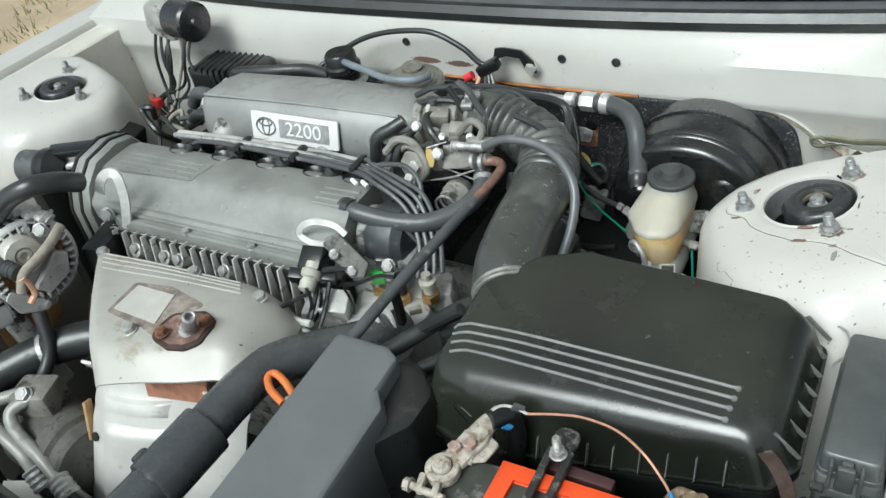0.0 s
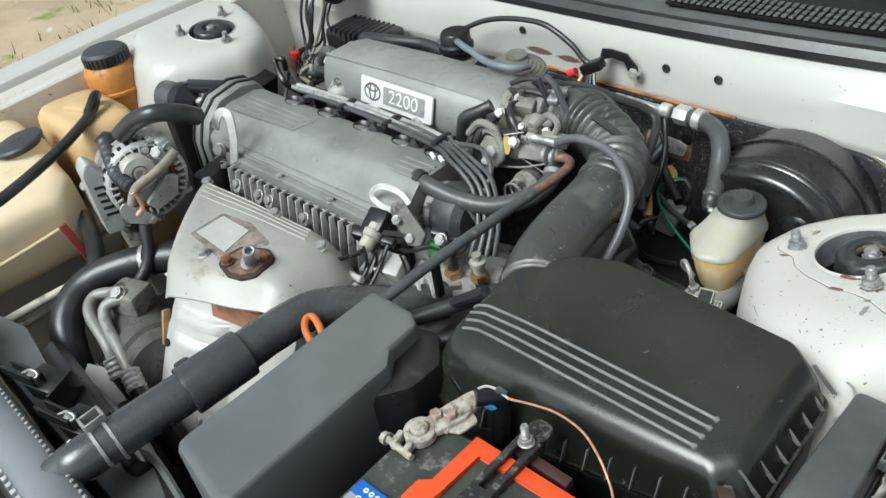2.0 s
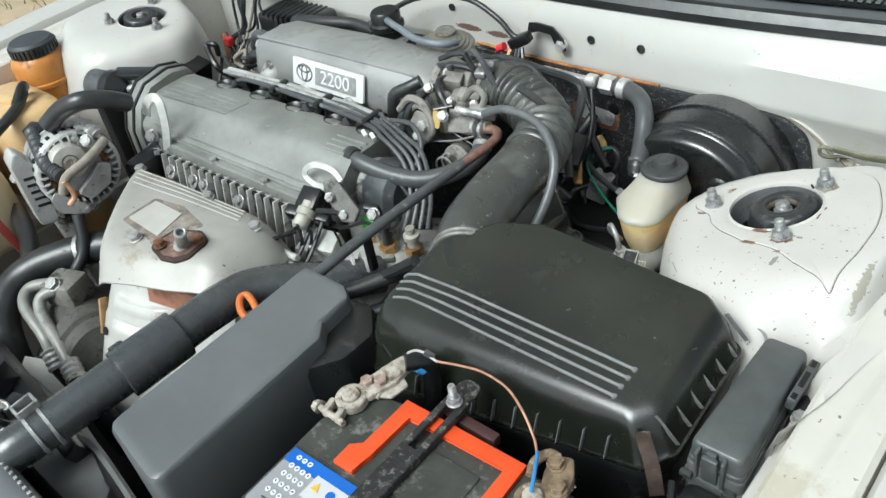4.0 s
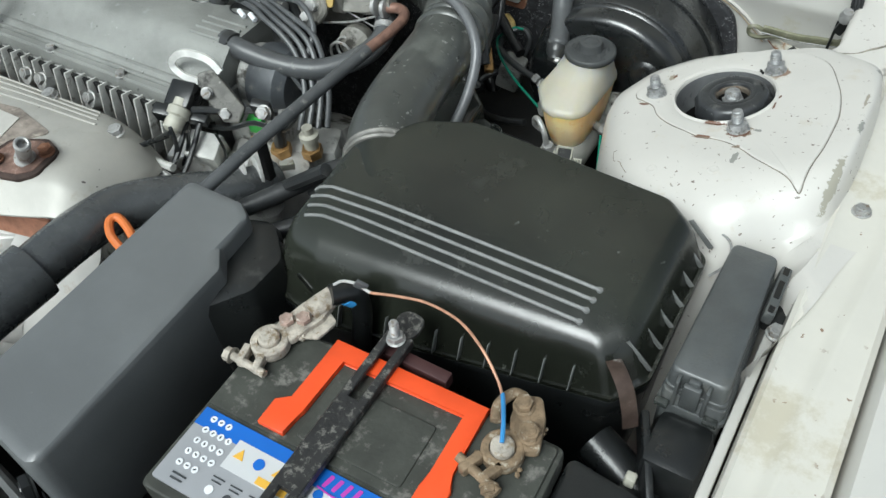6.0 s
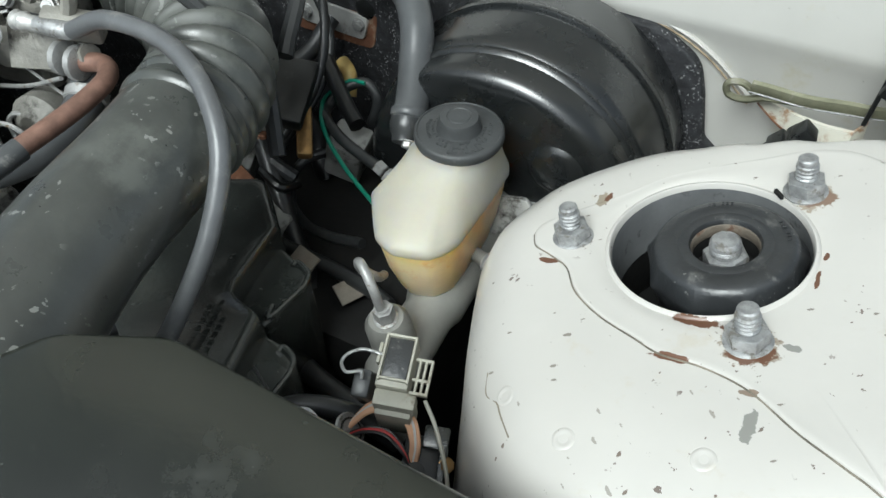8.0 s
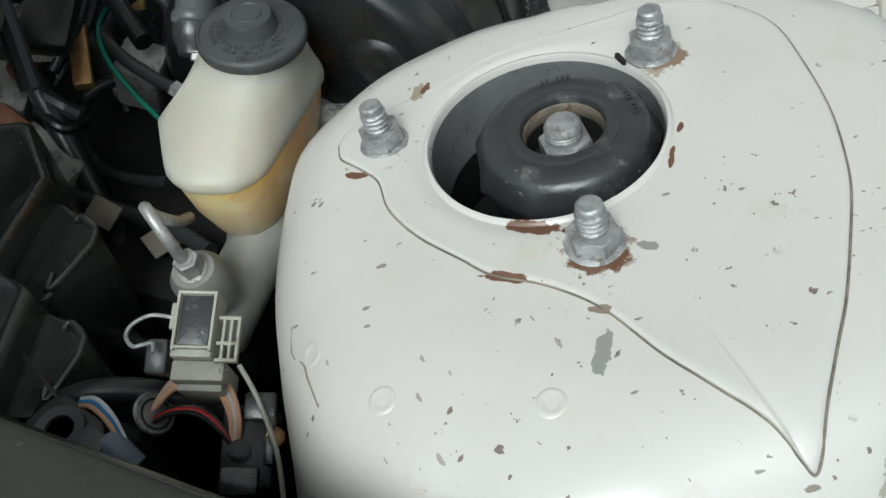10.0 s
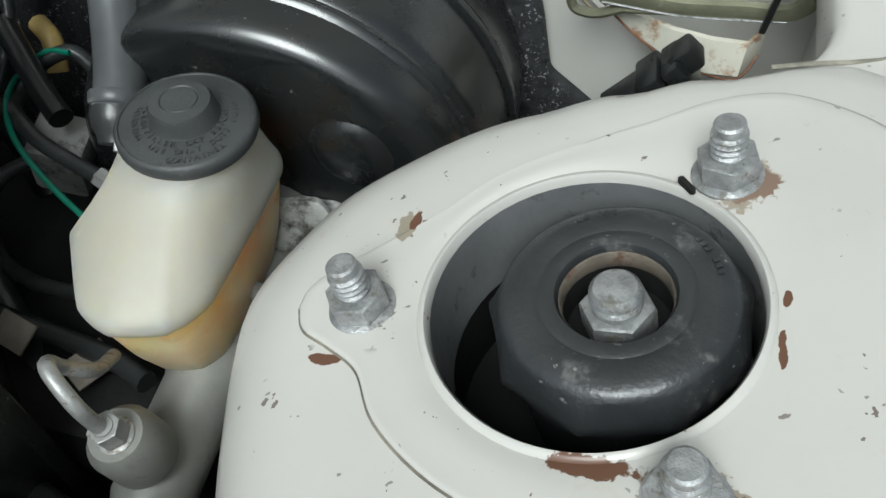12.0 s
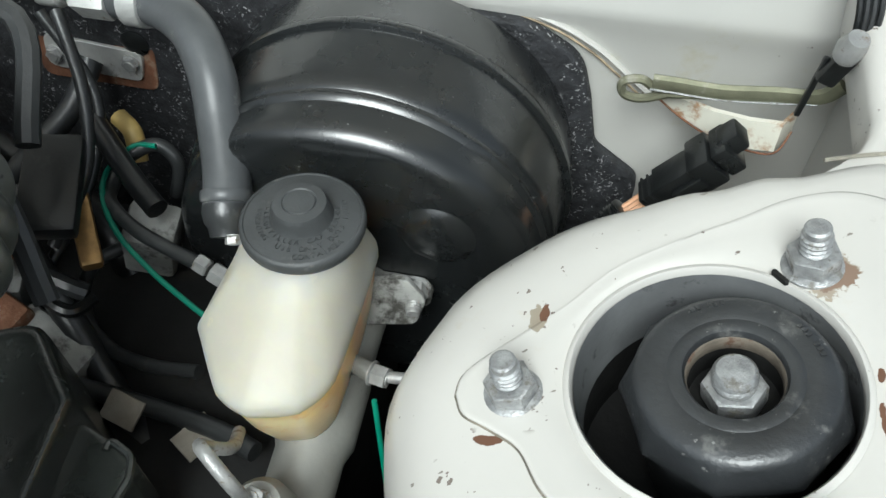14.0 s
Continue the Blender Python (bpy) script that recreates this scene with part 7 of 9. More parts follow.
part("casting_block", box((0.02, 0.02, 0.03), Matrix.Translation((-0.0150, -0.0200, 0.8310)) @ pose(0, 0, 0, 15, 10, 25), 0.003), BLACK, tb)
bolt(frame_of((0.0660, 0.0000, 0.9160), (0.3, -0.8, 0.6)), tb, 0.0050, 0.005, STEEL)
bolt(frame_of((0.1040, -0.0200, 0.8940), (0.3, -0.8, 0.6)), tb, 0.0056, 0.005, STEEL)
bolt(frame_of((0.0590, -0.0280, 0.8560), (0.3, -0.8, 0.6)), tb, 0.0052, 0.005, STEEL)
bolt(frame_of((0.1020, 0.0000, 0.9060), (0.3, -0.8, 0.6)), tb, 0.004, 0.004, STEEL)
bolt(frame_of((0.1420, 0.0000, 0.9110), (0.3, -0.8, 0.6)), tb, 0.004, 0.004, STEEL)
# ---- far side of the bay ----
washer = thing("washer_tank", "yellowed translucent washer tank with black flip cap", "tank", (-0.66, -0.48, 0.69))
bm = bmesh.new()
WT = [(-0.800, -0.62), (-0.520, -0.60), (-0.512, -0.40), (-0.56, -0.365), (-0.805, -0.345)]


def wt(z, s, dz=0.0):
    return [Vector((-0.66 + (p.x + 0.66) * s, -0.48 + (p.y + 0.48) * s, z + dz * (p.x + 0.66))) for p in rounded([Vector(q) for q in WT], 0.035, 5)]


rings(bm, [wt(0.690, 0.88), wt(0.694, 0.95), wt(0.706, 0.99), wt(0.722, 1.0), wt(0.790, 1.0, -0.12), wt(0.812, 0.985, -0.12), wt(0.826, 0.93, -0.14), wt(0.834, 0.80, -0.14)])
part("body", bm, TANK_LIGHT, washer, "yellowed translucent plastic body", 50)
part("moulded_line", tube([(-0.506, -0.42, 0.76), (-0.508, -0.50, 0.752), (-0.512, -0.60, 0.745)], 0.003, 6), TANK_LIGHT, washer)
WC = Matrix.Translation((-0.680, -0.392, 0.845)) @ pose(0, 0, 0, 6, -6, 0)
part("cap", lathe([(0.036, -0.012), (0.038, -0.006), (0.044, -0.004), (0.045, 0.0), (0.042, 0.003), (0.030, 0.004), (0.0, 0.0045)], WC, 32, False), mat("blue_black_cap", (0.04, 0.046, 0.055), 0.45, var=0.2, scale=40, bump=0.1), washer, "blue-black round flip cap")
part("cap_tongue", slab([(-0.010, -0.055), (0.010, -0.055), (0.014, -0.03), (-0.014, -0.03)], -0.003, 0.001, WC, 0.001, 0.005), mat("cap_tongue", (0.04, 0.046, 0.055), 0.45), washer)
part("cap_mark", box((0.022, 0.004, 0.001), WC @ pose(0, 0.002, 0.0045)), LABEL_DARK, washer)
part("cap_mark", box((0.004, 0.020, 0.001), WC @ pose(0.0, 0.0, 0.0047)), LABEL_DARK, washer)
part("neck", lathe([(0.045, -0.05), (0.040, -0.02), (0.035, -0.008)], WC, 28), TANK_LIGHT, washer)

over = thing("coolant_tank", "tan translucent coolant overflow tank with hose elbow", "tank", (-0.67, -0.29, 0.66))
bm = bmesh.new()
OT = [(-0.775, -0.335), (-0.570, -0.330), (-0.560, -0.215), (-0.765, -0.215)]


def ot(z, s):
    return [Vector((-0.667 + (p.x + 0.667) * s, -0.275 + (p.y + 0.275) * s, z)) for p in rounded([Vector(q) for q in OT], 0.04, 6)]


rings(bm, [ot(0.60, 0.92), ot(0.62, 1.0), ot(0.82, 1.0), ot(0.842, 0.96), ot(0.856, 0.84), ot(0.860, 0.6)])
part("body", bm, TANK, over, "tan translucent plastic body", 50)
part("elbow", tube([(-0.660, -0.262, 0.855), (-0.640, -0.252, 0.878), (-0.622, -0.262, 0.882), (-0.606, -0.285, 0.868)], 0.009, 12), BLACK, over, "black hose elbow")
part("cap", box((0.05, 0.035, 0.012), Matrix.Translation((-0.665, -0.275, 0.862)) @ pose(0, 0, 0, 0, 0, 20), 0.004), TANK, over)
part("overflow_hose", tube([(-0.620, -0.262, 0.878), (-0.600, -0.290, 0.866), (-0.54, -0.37, 0.862), (-0.48, -0.47, 0.862), (-0.452, -0.54, 0.862), (-0.40, -0.62, 0.86)], 0.0085, 12), RUBBER, over, "long black overflow hose")

ps = thing("steering_fluid_reservoir", "amber power steering reservoir with black ribbed cap", "reservoir", (-0.755, -0.170, 0.70))
PS = Matrix.Translation((-0.752, -0.172, 0.80))
part("body", lathe([(0.030, -0.08), (0.042, -0.03), (0.050, 0.0), (0.051, 0.030), (0.0535, 0.032), (0.0535, 0.038), (0.050, 0.040), (0.050, 0.070), (0.044, 0.082), (0.036, 0.088)], PS, 36), FLUID, ps, "amber translucent body")
part("cap", lathe([(0.0395, 0.084), (0.0405, 0.086), (0.0405, 0.104), (0.036, 0.109), (0.0, 0.110)], PS, 36, False), mat("blue_grey_cap", (0.05, 0.055, 0.06), 0.55, var=0.2), ps, "blue-black ribbed cap")
for k in range(30):
    a = 2 * math.pi * k / 30
    part("cap_rib", box((0.004, 0.005, 0.016), PS @ Matrix.Translation((0.0405 * math.cos(a), 0.0405 * math.sin(a), 0.094)) @ pose(0, 0, 0, 0, 0, math.degrees(a)), 0.001), BLACK, ps)
part("hose", tube([(-0.72, -0.13, 0.79), (-0.68, -0.11, 0.80), (-0.62, -0.11, 0.81), (-0.58, -0.13, 0.80)], 0.012, 12), RUBBER, ps)
part("hose", tube([(-0.74, -0.22, 0.76), (-0.70, -0.24, 0.74), (-0.62, -0.20, 0.72)], 0.012, 12), RUBBER, ps)
part("pedestal", box((0.05, 0.05, 0.36), Matrix.Translation((-0.755, -0.17, 0.53)), 0.005), DEEP, ps)

sol = thing("engine_mount_damper", "black and grey cylindrical solenoid", "solenoid", (-0.50, -0.16, 0.80))
part("body", lathe([(0.018, 0), (0.026, 0.004), (0.026, 0.035), (0.022, 0.040), (0.0, 0.040)], frame_of((-0.545, -0.175, 0.868), (1, 0.25, -0.05)), 24, False), GREY_RUBBER, sol)
part("head", lathe([(0.028, 0), (0.030, 0.003), (0.030, 0.018), (0.020, 0.030), (0.010, 0.040), (0.0, 0.040)], frame_of((-0.507, -0.166, 0.866), (1, 0.25, -0.05)), 24, False), BLACK, sol)
part("rod", tube([(-0.470, -0.155, 0.866), (-0.44, -0.135, 0.872)], 0.006, 10), STEEL, sol)
part("stay", box((0.10, 0.03, 0.012), Matrix.Translation((-0.46, -0.125, 0.882)) @ pose(0, 0, 0, 0, 5, 35), 0.003), BLACK, sol, "black stay rod")
part("bracket", box((0.03, 0.04, 0.30), Matrix.Translation((-0.53, -0.17, 0.70)), 0.004), DEEP, sol)

# alternator
alt = thing("alternator", "grey cast alternator with vented rear housing", "alternator", (-0.42, -0.30, 0.76))
AL = frame_of((-0.500, -0.305, 0.852), (1, -0.18, 0.10))
part("front_housing", lathe([(0.045, 0), (0.058, 0.006), (0.060, 0.045), (0.062, 0.047), (0.062, 0.052), (0.058, 0.054)], AL, 36), ALU_DARK, alt)
part("stator", lathe([(0.059, 0.054), (0.0605, 0.058), (0.0605, 0.066), (0.058, 0.068)], AL, 36), ALU_DARK, alt)
part("rear_housing", lathe([(0.058, 0.068), (0.0605, 0.070), (0.0600, 0.088), (0.0570, 0.094), (0.0540, 0.095), (0.0525, 0.092), (0.0525, 0.075)], AL, 48), ALU, alt, "cast rear housing ring")
part("end_plate", lathe([(0.053, 0.080), (0.046, 0.083), (0.024, 0.084), (0.0, 0.084)], AL, 36, False), ALU_DARK, alt)
part("winding", lathe([(0.036, 0.078), (0.034, 0.086), (0.040, 0.089), (0.046, 0.086), (0.047, 0.078)], AL, 36), mat("varnished_winding", (0.22, 0.10, 0.045), 0.45, metal=0.4, var=0.6, scale=160, bump=0.8, bscale=300), alt, "varnished copper winding")
for k in range(30):
    a = 2 * math.pi * k / 30
    part("housing_rib", box((0.013, 0.0034, 0.012), AL @ Matrix.Translation((0.0500 * math.cos(a), 0.0500 * math.sin(a), 0.0905)) @ pose(0, 0, 0, 0, 14, math.degrees(a)), 0.0007), ALU, alt)
for k in range(30):
    a = 2 * math.pi * k / 30
    part("side_slot", box((0.003, 0.0062, 0.012), AL @ Matrix.Translation((0.0598 * math.cos(a), 0.0598 * math.sin(a), 0.0795)) @ pose(0, 0, 0, 0, 0, math.degrees(a)), 0.0005), DEEP, alt)
part("end_boss", lathe([(0.0255, 0.078), (0.0255, 0.112), (0.0235, 0.1155), (0.0125, 0.1165), (0.0115, 0.1120), (0.0105, 0.1120), (0.0098, 0.1150), (0.0060, 0.1155), (0.0050, 0.1125), (0.0, 0.1125)], AL @ pose(-0.010, 0.024, 0), 30, False), mat("pale_cast_cap", (0.62, 0.60, 0.54), 0.4, metal=0.5, var=0.15, scale=40, bump=0.15), alt, "pale round bearing cap")
part("rectifier", slab([(-0.004, -0.046), (0.030, -0.036), (0.042, -0.008), (0.026, 0.002), (0.004, -0.016), (-0.018, -0.030)], 0.088, 0.100, AL, 0.002, 0.005), ALU, alt, "cast rectifier plate")
part("regulator", slab([(0.010, 0.016), (0.034, 0.010), (0.044, 0.026), (0.028, 0.042), (0.012, 0.040)], 0.088, 0.099, AL, 0.002, 0.004), ALU_DARK, alt)
part("frame_flange", slab([(-0.082, -0.060), (-0.056, -0.064), (-0.052, 0.036), (-0.068, 0.058), (-0.080, 0.040)], 0.030, 0.078, AL, 0.003, 0.008), ALU, alt, "pale cast side flange")
for k in range(5):
    part("flange_slot", box((0.018, 0.0042, 0.003), AL @ pose(-0.064, -0.030 + 0.011 * k, 0.0775, 0, 0, -8), 0.0004), DEEP, alt)
part("side_tab", slab([(-0.050, -0.046), (-0.018, -0.064), (-0.010, -0.054), (-0.046, -0.012), (-0.056, -0.020)], 0.098, 0.102, AL, 0.001, 0.005), ALU, alt, "pale flat tab")
for k, (x, y) in enumerate(((0.022, -0.022), (0.032, 0.026), (-0.016, -0.055), (0.012, 0.048))):
    bolt(AL @ pose(x, y, 0.099), alt, 0.0042, 0.004, STEEL)
part("adjuster", box((0.10, 0.05, 0.05), Matrix.Translation((-0.53, -0.34, 0.79)) @ pose(0, 0, 0, 0, 0, 10), 0.008), ALU_DARK, alt, "cast mounting bracket")
for k in range(4):
    part("bracket_fin", box((0.006, 0.010, 0.060), Matrix.Translation((-0.545 + 0.016 * k, -0.367, 0.80)) @ pose(0, 0, 0, 0, 20, 10), 0.001), ALU, alt)
part("lower_arm", box((0.02, 0.03, 0.18), Matrix.Translation((-0.51, -0.345, 0.71)) @ pose(0, 0, 0, 0, -15, 0), 0.005), ALU_DARK, alt)
for p in ((-0.475, -0.315, 0.905), (-0.415, -0.325, 0.80), (-0.55, -0.37, 0.83), (-0.39, -0.30, 0.905)):
    bolt(frame_of(p, (0.6, -0.6, 0.5)), alt, 0.007, 0.007, STEEL)
part("connector", box((0.034, 0.024, 0.024), Matrix.Translation((-0.4850, -0.3280, 0.9070)) @ pose(0, 0, 0, 10, 0, 20), 0.003), BLACK, alt)
part("conduit", tube([(-0.4800, -0.3370, 0.9150), (-0.4450, -0.3490, 0.9030), (-0.4100, -0.3600, 0.8920), (-0.3750, -0.3590, 0.8830)], lambda t: 0.010 + 0.0012 * math.sin(t * 120), 12, 22), GREY_RUBBER, alt, "ribbed grey conduit")
part("taped_lead", tube([(-0.3750, -0.2820, 0.9010), (-0.3680, -0.3060, 0.8950), (-0.3660, -0.3300, 0.8890), (-0.3680, -0.3560, 0.8820), (-0.3720, -0.3690, 0.8610)], 0.0068, 10), TAPE, alt, "faded taped lead")
part("orange_wire", tube([(-0.3650, -0.3630, 0.8810), (-0.3650, -0.3590, 0.8680), (-0.3660, -0.3590, 0.8520), (-0.3680, -0.3690, 0.8430)], 0.004, 8), PEACH_WIRE, alt)
part("dark_lead", tube([(-0.385, -0.36, 0.815), (-0.37, -0.38, 0.77), (-0.372, -0.41, 0.74), (-0.39, -0.44, 0.70)], 0.009, 10), RUBBER, alt)
part("top_hose", tube([(-0.439, -0.325, 0.930), (-0.418, -0.305, 0.950), (-0.387, -0.285, 0.962), (-0.380, -0.255, 0.951), (-0.387, -0.225, 0.929)], 0.0135, 14), RUBBER, alt, "thick black hose over the alternator")
part("belt_guard", box((0.04, 0.09, 0.05), Matrix.Translation((-0.40, -0.215, 0.815)) @ pose(0, 0, 0, 0, 0, 15), 0.01), BLACK, alt)
part("loose_wrap", tube([(-0.4500, -0.3100, 0.9190), (-0.4350, -0.2930, 0.9210), (-0.4100, -0.2870, 0.9170), (-0.3900, -0.2820, 0.9080)], lambda t: 0.011 + 0.003 * math.sin(t * 23) + 0.002 * math.sin(t * 51), 12, 12, 0.5), ALU, alt, "crumpled grey wrap")

alt.location = Vector(alt.location) + Vector((0.05, 0.005, -0.023))

COMP = mat("oily_dark_casting", (0.125, 0.122, 0.11), 0.45, metal=0.2, var=0.35, scale=40, bump=0.4, bscale=260, dirt=(0.04, 0.038, 0.034), amount=0.4, dscale=40, chip=(0.26, 0.25, 0.23), chips=0.5, chipscale=120)
# lifting hooks
for name_, pts, lab_ in (("lifting_hook", [(-0.3400, -0.1980, 0.8740), (-0.3250, -0.1980, 0.8950), (-0.3040, -0.1980, 0.9110), (-0.2840, -0.1980, 0.9140), (-0.2830, -0.1980, 0.8970), (-0.2930, -0.1980, 0.8660), (-0.3190, -0.1980, 0.8170)], "pale steel lifting hook bolted to the engine"),
                         ("lifting_hook", [(0.0560, -0.1650, 0.8660), (0.0450, -0.1650, 0.8760), (0.0270, -0.1650, 0.8780), (0.0060, -0.1650, 0.8740), (-0.0130, -0.1650, 0.8620), (-0.0190, -0.1650, 0.8490), (-0.0060, -0.1650, 0.8410), (0.0160, -0.1650, 0.8410)], "pale steel lifting hook on a grey bracket")):
    hk = thing(name_, lab_, "hook", pts[-1], "lifting hooks")
    bm = bmesh.new()
    line = spline(pts, 6)
    loops = []
    for i, c in enumerate(line):
        d = (line[min(i + 1, len(line) - 1)] - line[max(i - 1, 0)]).normalized()
        across = d.cross(Vector((0.5, -0.8, 0.3))).normalized() * (0.0036 if pts[0][0] > -0.1 else 0.0062)
        thick = d.cross(across).normalized() * 0.002
        loops.append([c + across + thick, c - across + thick, c - across - thick, c + across - thick])
    rings(bm, loops)
    part("hook", bm, mat("pale_zinc", (0.74, 0.74, 0.71), 0.5, metal=0.1, var=0.15, scale=60, bump=0.2), hk, "pale flat hook")
    if pts[0][0] > -0.1:
        part("bracket", slab([(-0.022, 0.026), (-0.004, 0.030), (0.026, -0.012), (0.018, -0.028), (0.002, -0.026), (-0.018, 0.006)], -0.004, 0.006, frame_of((0.0530, -0.1720, 0.8370), (0.45, -0.70, 0.6)), 0.002, 0.004), COMP, hk, "grey cast bracket")
        for q in ((0.0600, -0.1750, 0.8220), (0.0400, -0.1750, 0.8420)):
            bolt(frame_of(q, (0.55, -0.75, 0.5)) @ Matrix.Translation((0, 0, 0.008)), hk, 0.0048, 0.005, STEEL)
    else:
        part("bracket", box((0.03, 0.02, 0.06), Matrix.Translation((-0.36, -0.165, 0.79)), 0.004), ALU_DARK, hk)
        for q in ((-0.3460, -0.2000, 0.8370), (-0.3450, -0.2000, 0.8080)):
            bolt(frame_of(q, (0.5, -0.8, 0.4)), hk, 0.0075, 0.007, STEEL)

# air conditioning compressor and its pipes
ac = thing("ac_compressor", "grey air conditioning compressor with two dull grey pipes", "compressor", (-0.27, -0.43, 0.55))
part("body", lathe([(0.045, 0), (0.055, 0.01), (0.055, 0.08), (0.060, 0.085), (0.060, 0.11), (0.054, 0.114), (0.054, 0.13), (0.050, 0.134), (0.0, 0.134)], frame_of((-0.335, -0.435, 0.655), (1, -0.1, 0.0)), 32, False), COMP, ac)
for k in range(3):
    part("groove_ring", lathe([(0.0555, 0), (0.058, 0.002), (0.0555, 0.004)], frame_of((-0.255 + 0.012 * k, -0.443, 0.655), (1, -0.1, 0)), 32), DEEP, ac)
part("port_block", box((0.055, 0.045, 0.04), Matrix.Translation((-0.292, -0.428, 0.722)) @ pose(0, 0, 0, 0, 0, 20), 0.006), GRIMY, ac, "cast port block")
bolt(frame_of((-0.288, -0.442, 0.742), (0.2, -0.5, 1)), ac, 0.008, 0.007, STEEL)
for pts in ([(-0.300, -0.435, 0.735), (-0.330, -0.462, 0.732), (-0.315, -0.484, 0.722), (-0.265, -0.492, 0.700), (-0.245, -0.498, 0.680)],
            [(-0.285, -0.440, 0.735), (-0.300, -0.462, 0.728), (-0.285, -0.476, 0.715), (-0.235, -0.486, 0.695), (-0.205, -0.494, 0.676)]):
    part("pipe", tube(pts, 0.0085, 12), CAST_SMOOTH, ac, "bent dull grey pipe")
    e, d = Vector(pts[-1]), (Vector(pts[-1]) - Vector(pts[-2])).normalized()
    part("ferrule", lathe([(0.013, -0.004), (0.0145, -0.002), (0.0125, 0.002), (0.0145, 0.006), (0.0125, 0.010), (0.0145, 0.014), (0.0125, 0.018), (0.0145, 0.022), (0.013, 0.026)], frame_of(e, d), 22), STEEL, ac, "crimped ferrule")
    part("hose", tube([e + d * 0.02, e + d * 0.06 + Vector((0.01, 0.01, -0.02)), e + d * 0.10 + Vector((0.02, 0.02, -0.08))], 0.0125, 12), BLACK, ac)
part("stand", box((0.12, 0.08, 0.25), Matrix.Translation((-0.28, -0.43, 0.48)), 0.01), DEEP, ac)

# lower coolant hose
lh = thing("lower_coolant_hose", "thick black curved coolant hose", "hose", (-0.34, -0.45, 0.60))
part("hose", tube([(-0.24, -0.30, 0.735), (-0.315, -0.345, 0.735), (-0.370, -0.405, 0.728), (-0.395, -0.455, 0.715), (-0.380, -0.500, 0.695), (-0.345, -0.525, 0.66), (-0.32, -0.535, 0.60), (-0.31, -0.53, 0.52)], 0.024, 18), RUBBER, lh)
part("spring_clip", lathe([(0.0245, -0.004), (0.0262, -0.003), (0.0262, 0.003), (0.0245, 0.004)], frame_of((-0.340, -0.372, 0.732), (-0.7, -0.75, -0.1)), 28), STEEL, lh)
part("branch", tube([(-0.39, -0.44, 0.722), (-0.42, -0.42, 0.73), (-0.47, -0.40, 0.735), (-0.54, -0.38, 0.74)], 0.014, 14), RUBBER, lh)
PALE_PIPE = mat("cream_painted_pipe", (0.58, 0.53, 0.45), 0.5, var=0.2, scale=40, bump=0.1, dirt=(0.25, 0.21, 0.16), amount=0.2, dscale=50)
pp = thing("painted_pipes", "two cream painted pipes along the far wing", "pipe", (-0.45, -0.5, 0.68))
for k in range(2):
    part("pipe", tube([(-0.42 - 0.012 * k, -0.38, 0.70 - 0.02 * k), (-0.455 - 0.01 * k, -0.46, 0.69 - 0.02 * k), (-0.475, -0.56, 0.68 - 0.02 * k), (-0.49, -0.62, 0.67 - 0.02 * k)], 0.0075, 10), PALE_PIPE, pp, "cream painted pipe")
part("red_stay", box((0.008, 0.012, 0.08), Matrix.Translation((-0.46, -0.425, 0.745)) @ pose(0, 0, 0, 10, -8, 0), 0.001), mat("red_painted_stay", (0.32, 0.05, 0.04), 0.5, var=0.2), pp, "thin red stay")

# upper coolant hose across the front
uh = thing("upper_coolant_hose", "thick black upper coolant hose with sleeve and clamp", "hose", (0.05, -0.45, 0.76))
UH = [(0.020, -0.628, 0.796), (0.030, -0.600, 0.803), (0.046, -0.455, 0.812), (0.050, -0.385, 0.816), (0.058, -0.335, 0.815), (0.090, -0.288, 0.806), (0.128, -0.240, 0.792), (0.140, -0.205, 0.780)]
part("hose", tube(UH, 0.0235, 20, 8), COOLANT, uh, "smooth black hose")
part("sleeve", lathe([(0.024, -0.038), (0.0285, -0.037), (0.0290, -0.034), (0.0290, 0.034), (0.0285, 0.037), (0.024, 0.038)], frame_of((0.0455, -0.462, 0.8115), (0.012, 0.145, 0.009)), 28), COOLANT, uh, "wider rubber sleeve")
part("sleeve_ear", box((0.012, 0.016, 0.006), Matrix.Translation((0.022, -0.485, 0.830)) @ pose(0, 0, 0, 0, -30, 0), 0.002), COOLANT, uh)
for d in (0.0, 0.016):
    part("clamp_ring", lathe([(0.0240, -0.0022), (0.0258, -0.0015), (0.0258, 0.0015), (0.0240, 0.0022)], frame_of((0.030 + d * 0.1, -0.597 + d, 0.803), (0.012, 0.145, 0.009)), 30), STEEL, uh, "bright spring clamp")
for d in (-0.008, 0.008):
    part("clamp_ear", box((0.003, 0.022, 0.012), Matrix.Translation((0.020 + d, -0.589, 0.831)) @ pose(0, 0, 0, 0, 0, 5), 0.001), STEEL, uh)
part("clamp_bar", box((0.019, 0.003, 0.010), Matrix.Translation((0.020, -0.5785, 0.832)), 0.001), STEEL, uh)
part("clamp_bar", box((0.019, 0.003, 0.010), Matrix.Translation((0.020, -0.5995, 0.832)), 0.001), STEEL, uh)
part("outlet", tube([(0.010, -0.66, 0.785), (0.020, -0.628, 0.796), (0.026, -0.612, 0.800)], 0.0215, 18), mat("crusty_outlet", (0.055, 0.06, 0.064), 0.55, var=0.3, dirt=(0.10, 0.10, 0.10), amount=0.2, dscale=60), uh, "dull plastic outlet neck")
part("crust_ring", lathe([(0.0220, -0.002), (0.0244, -0.0015), (0.0246, 0.001), (0.0235, 0.0025)], frame_of((0.0245, -0.6165, 0.7990), (0.03, 0.145, 0.02)), 26), mat("white_coolant_crust", (0.62, 0.62, 0.60), 0.9, var=0.35, scale=160, bump=0.8, bscale=260), uh, "white dried coolant crust")

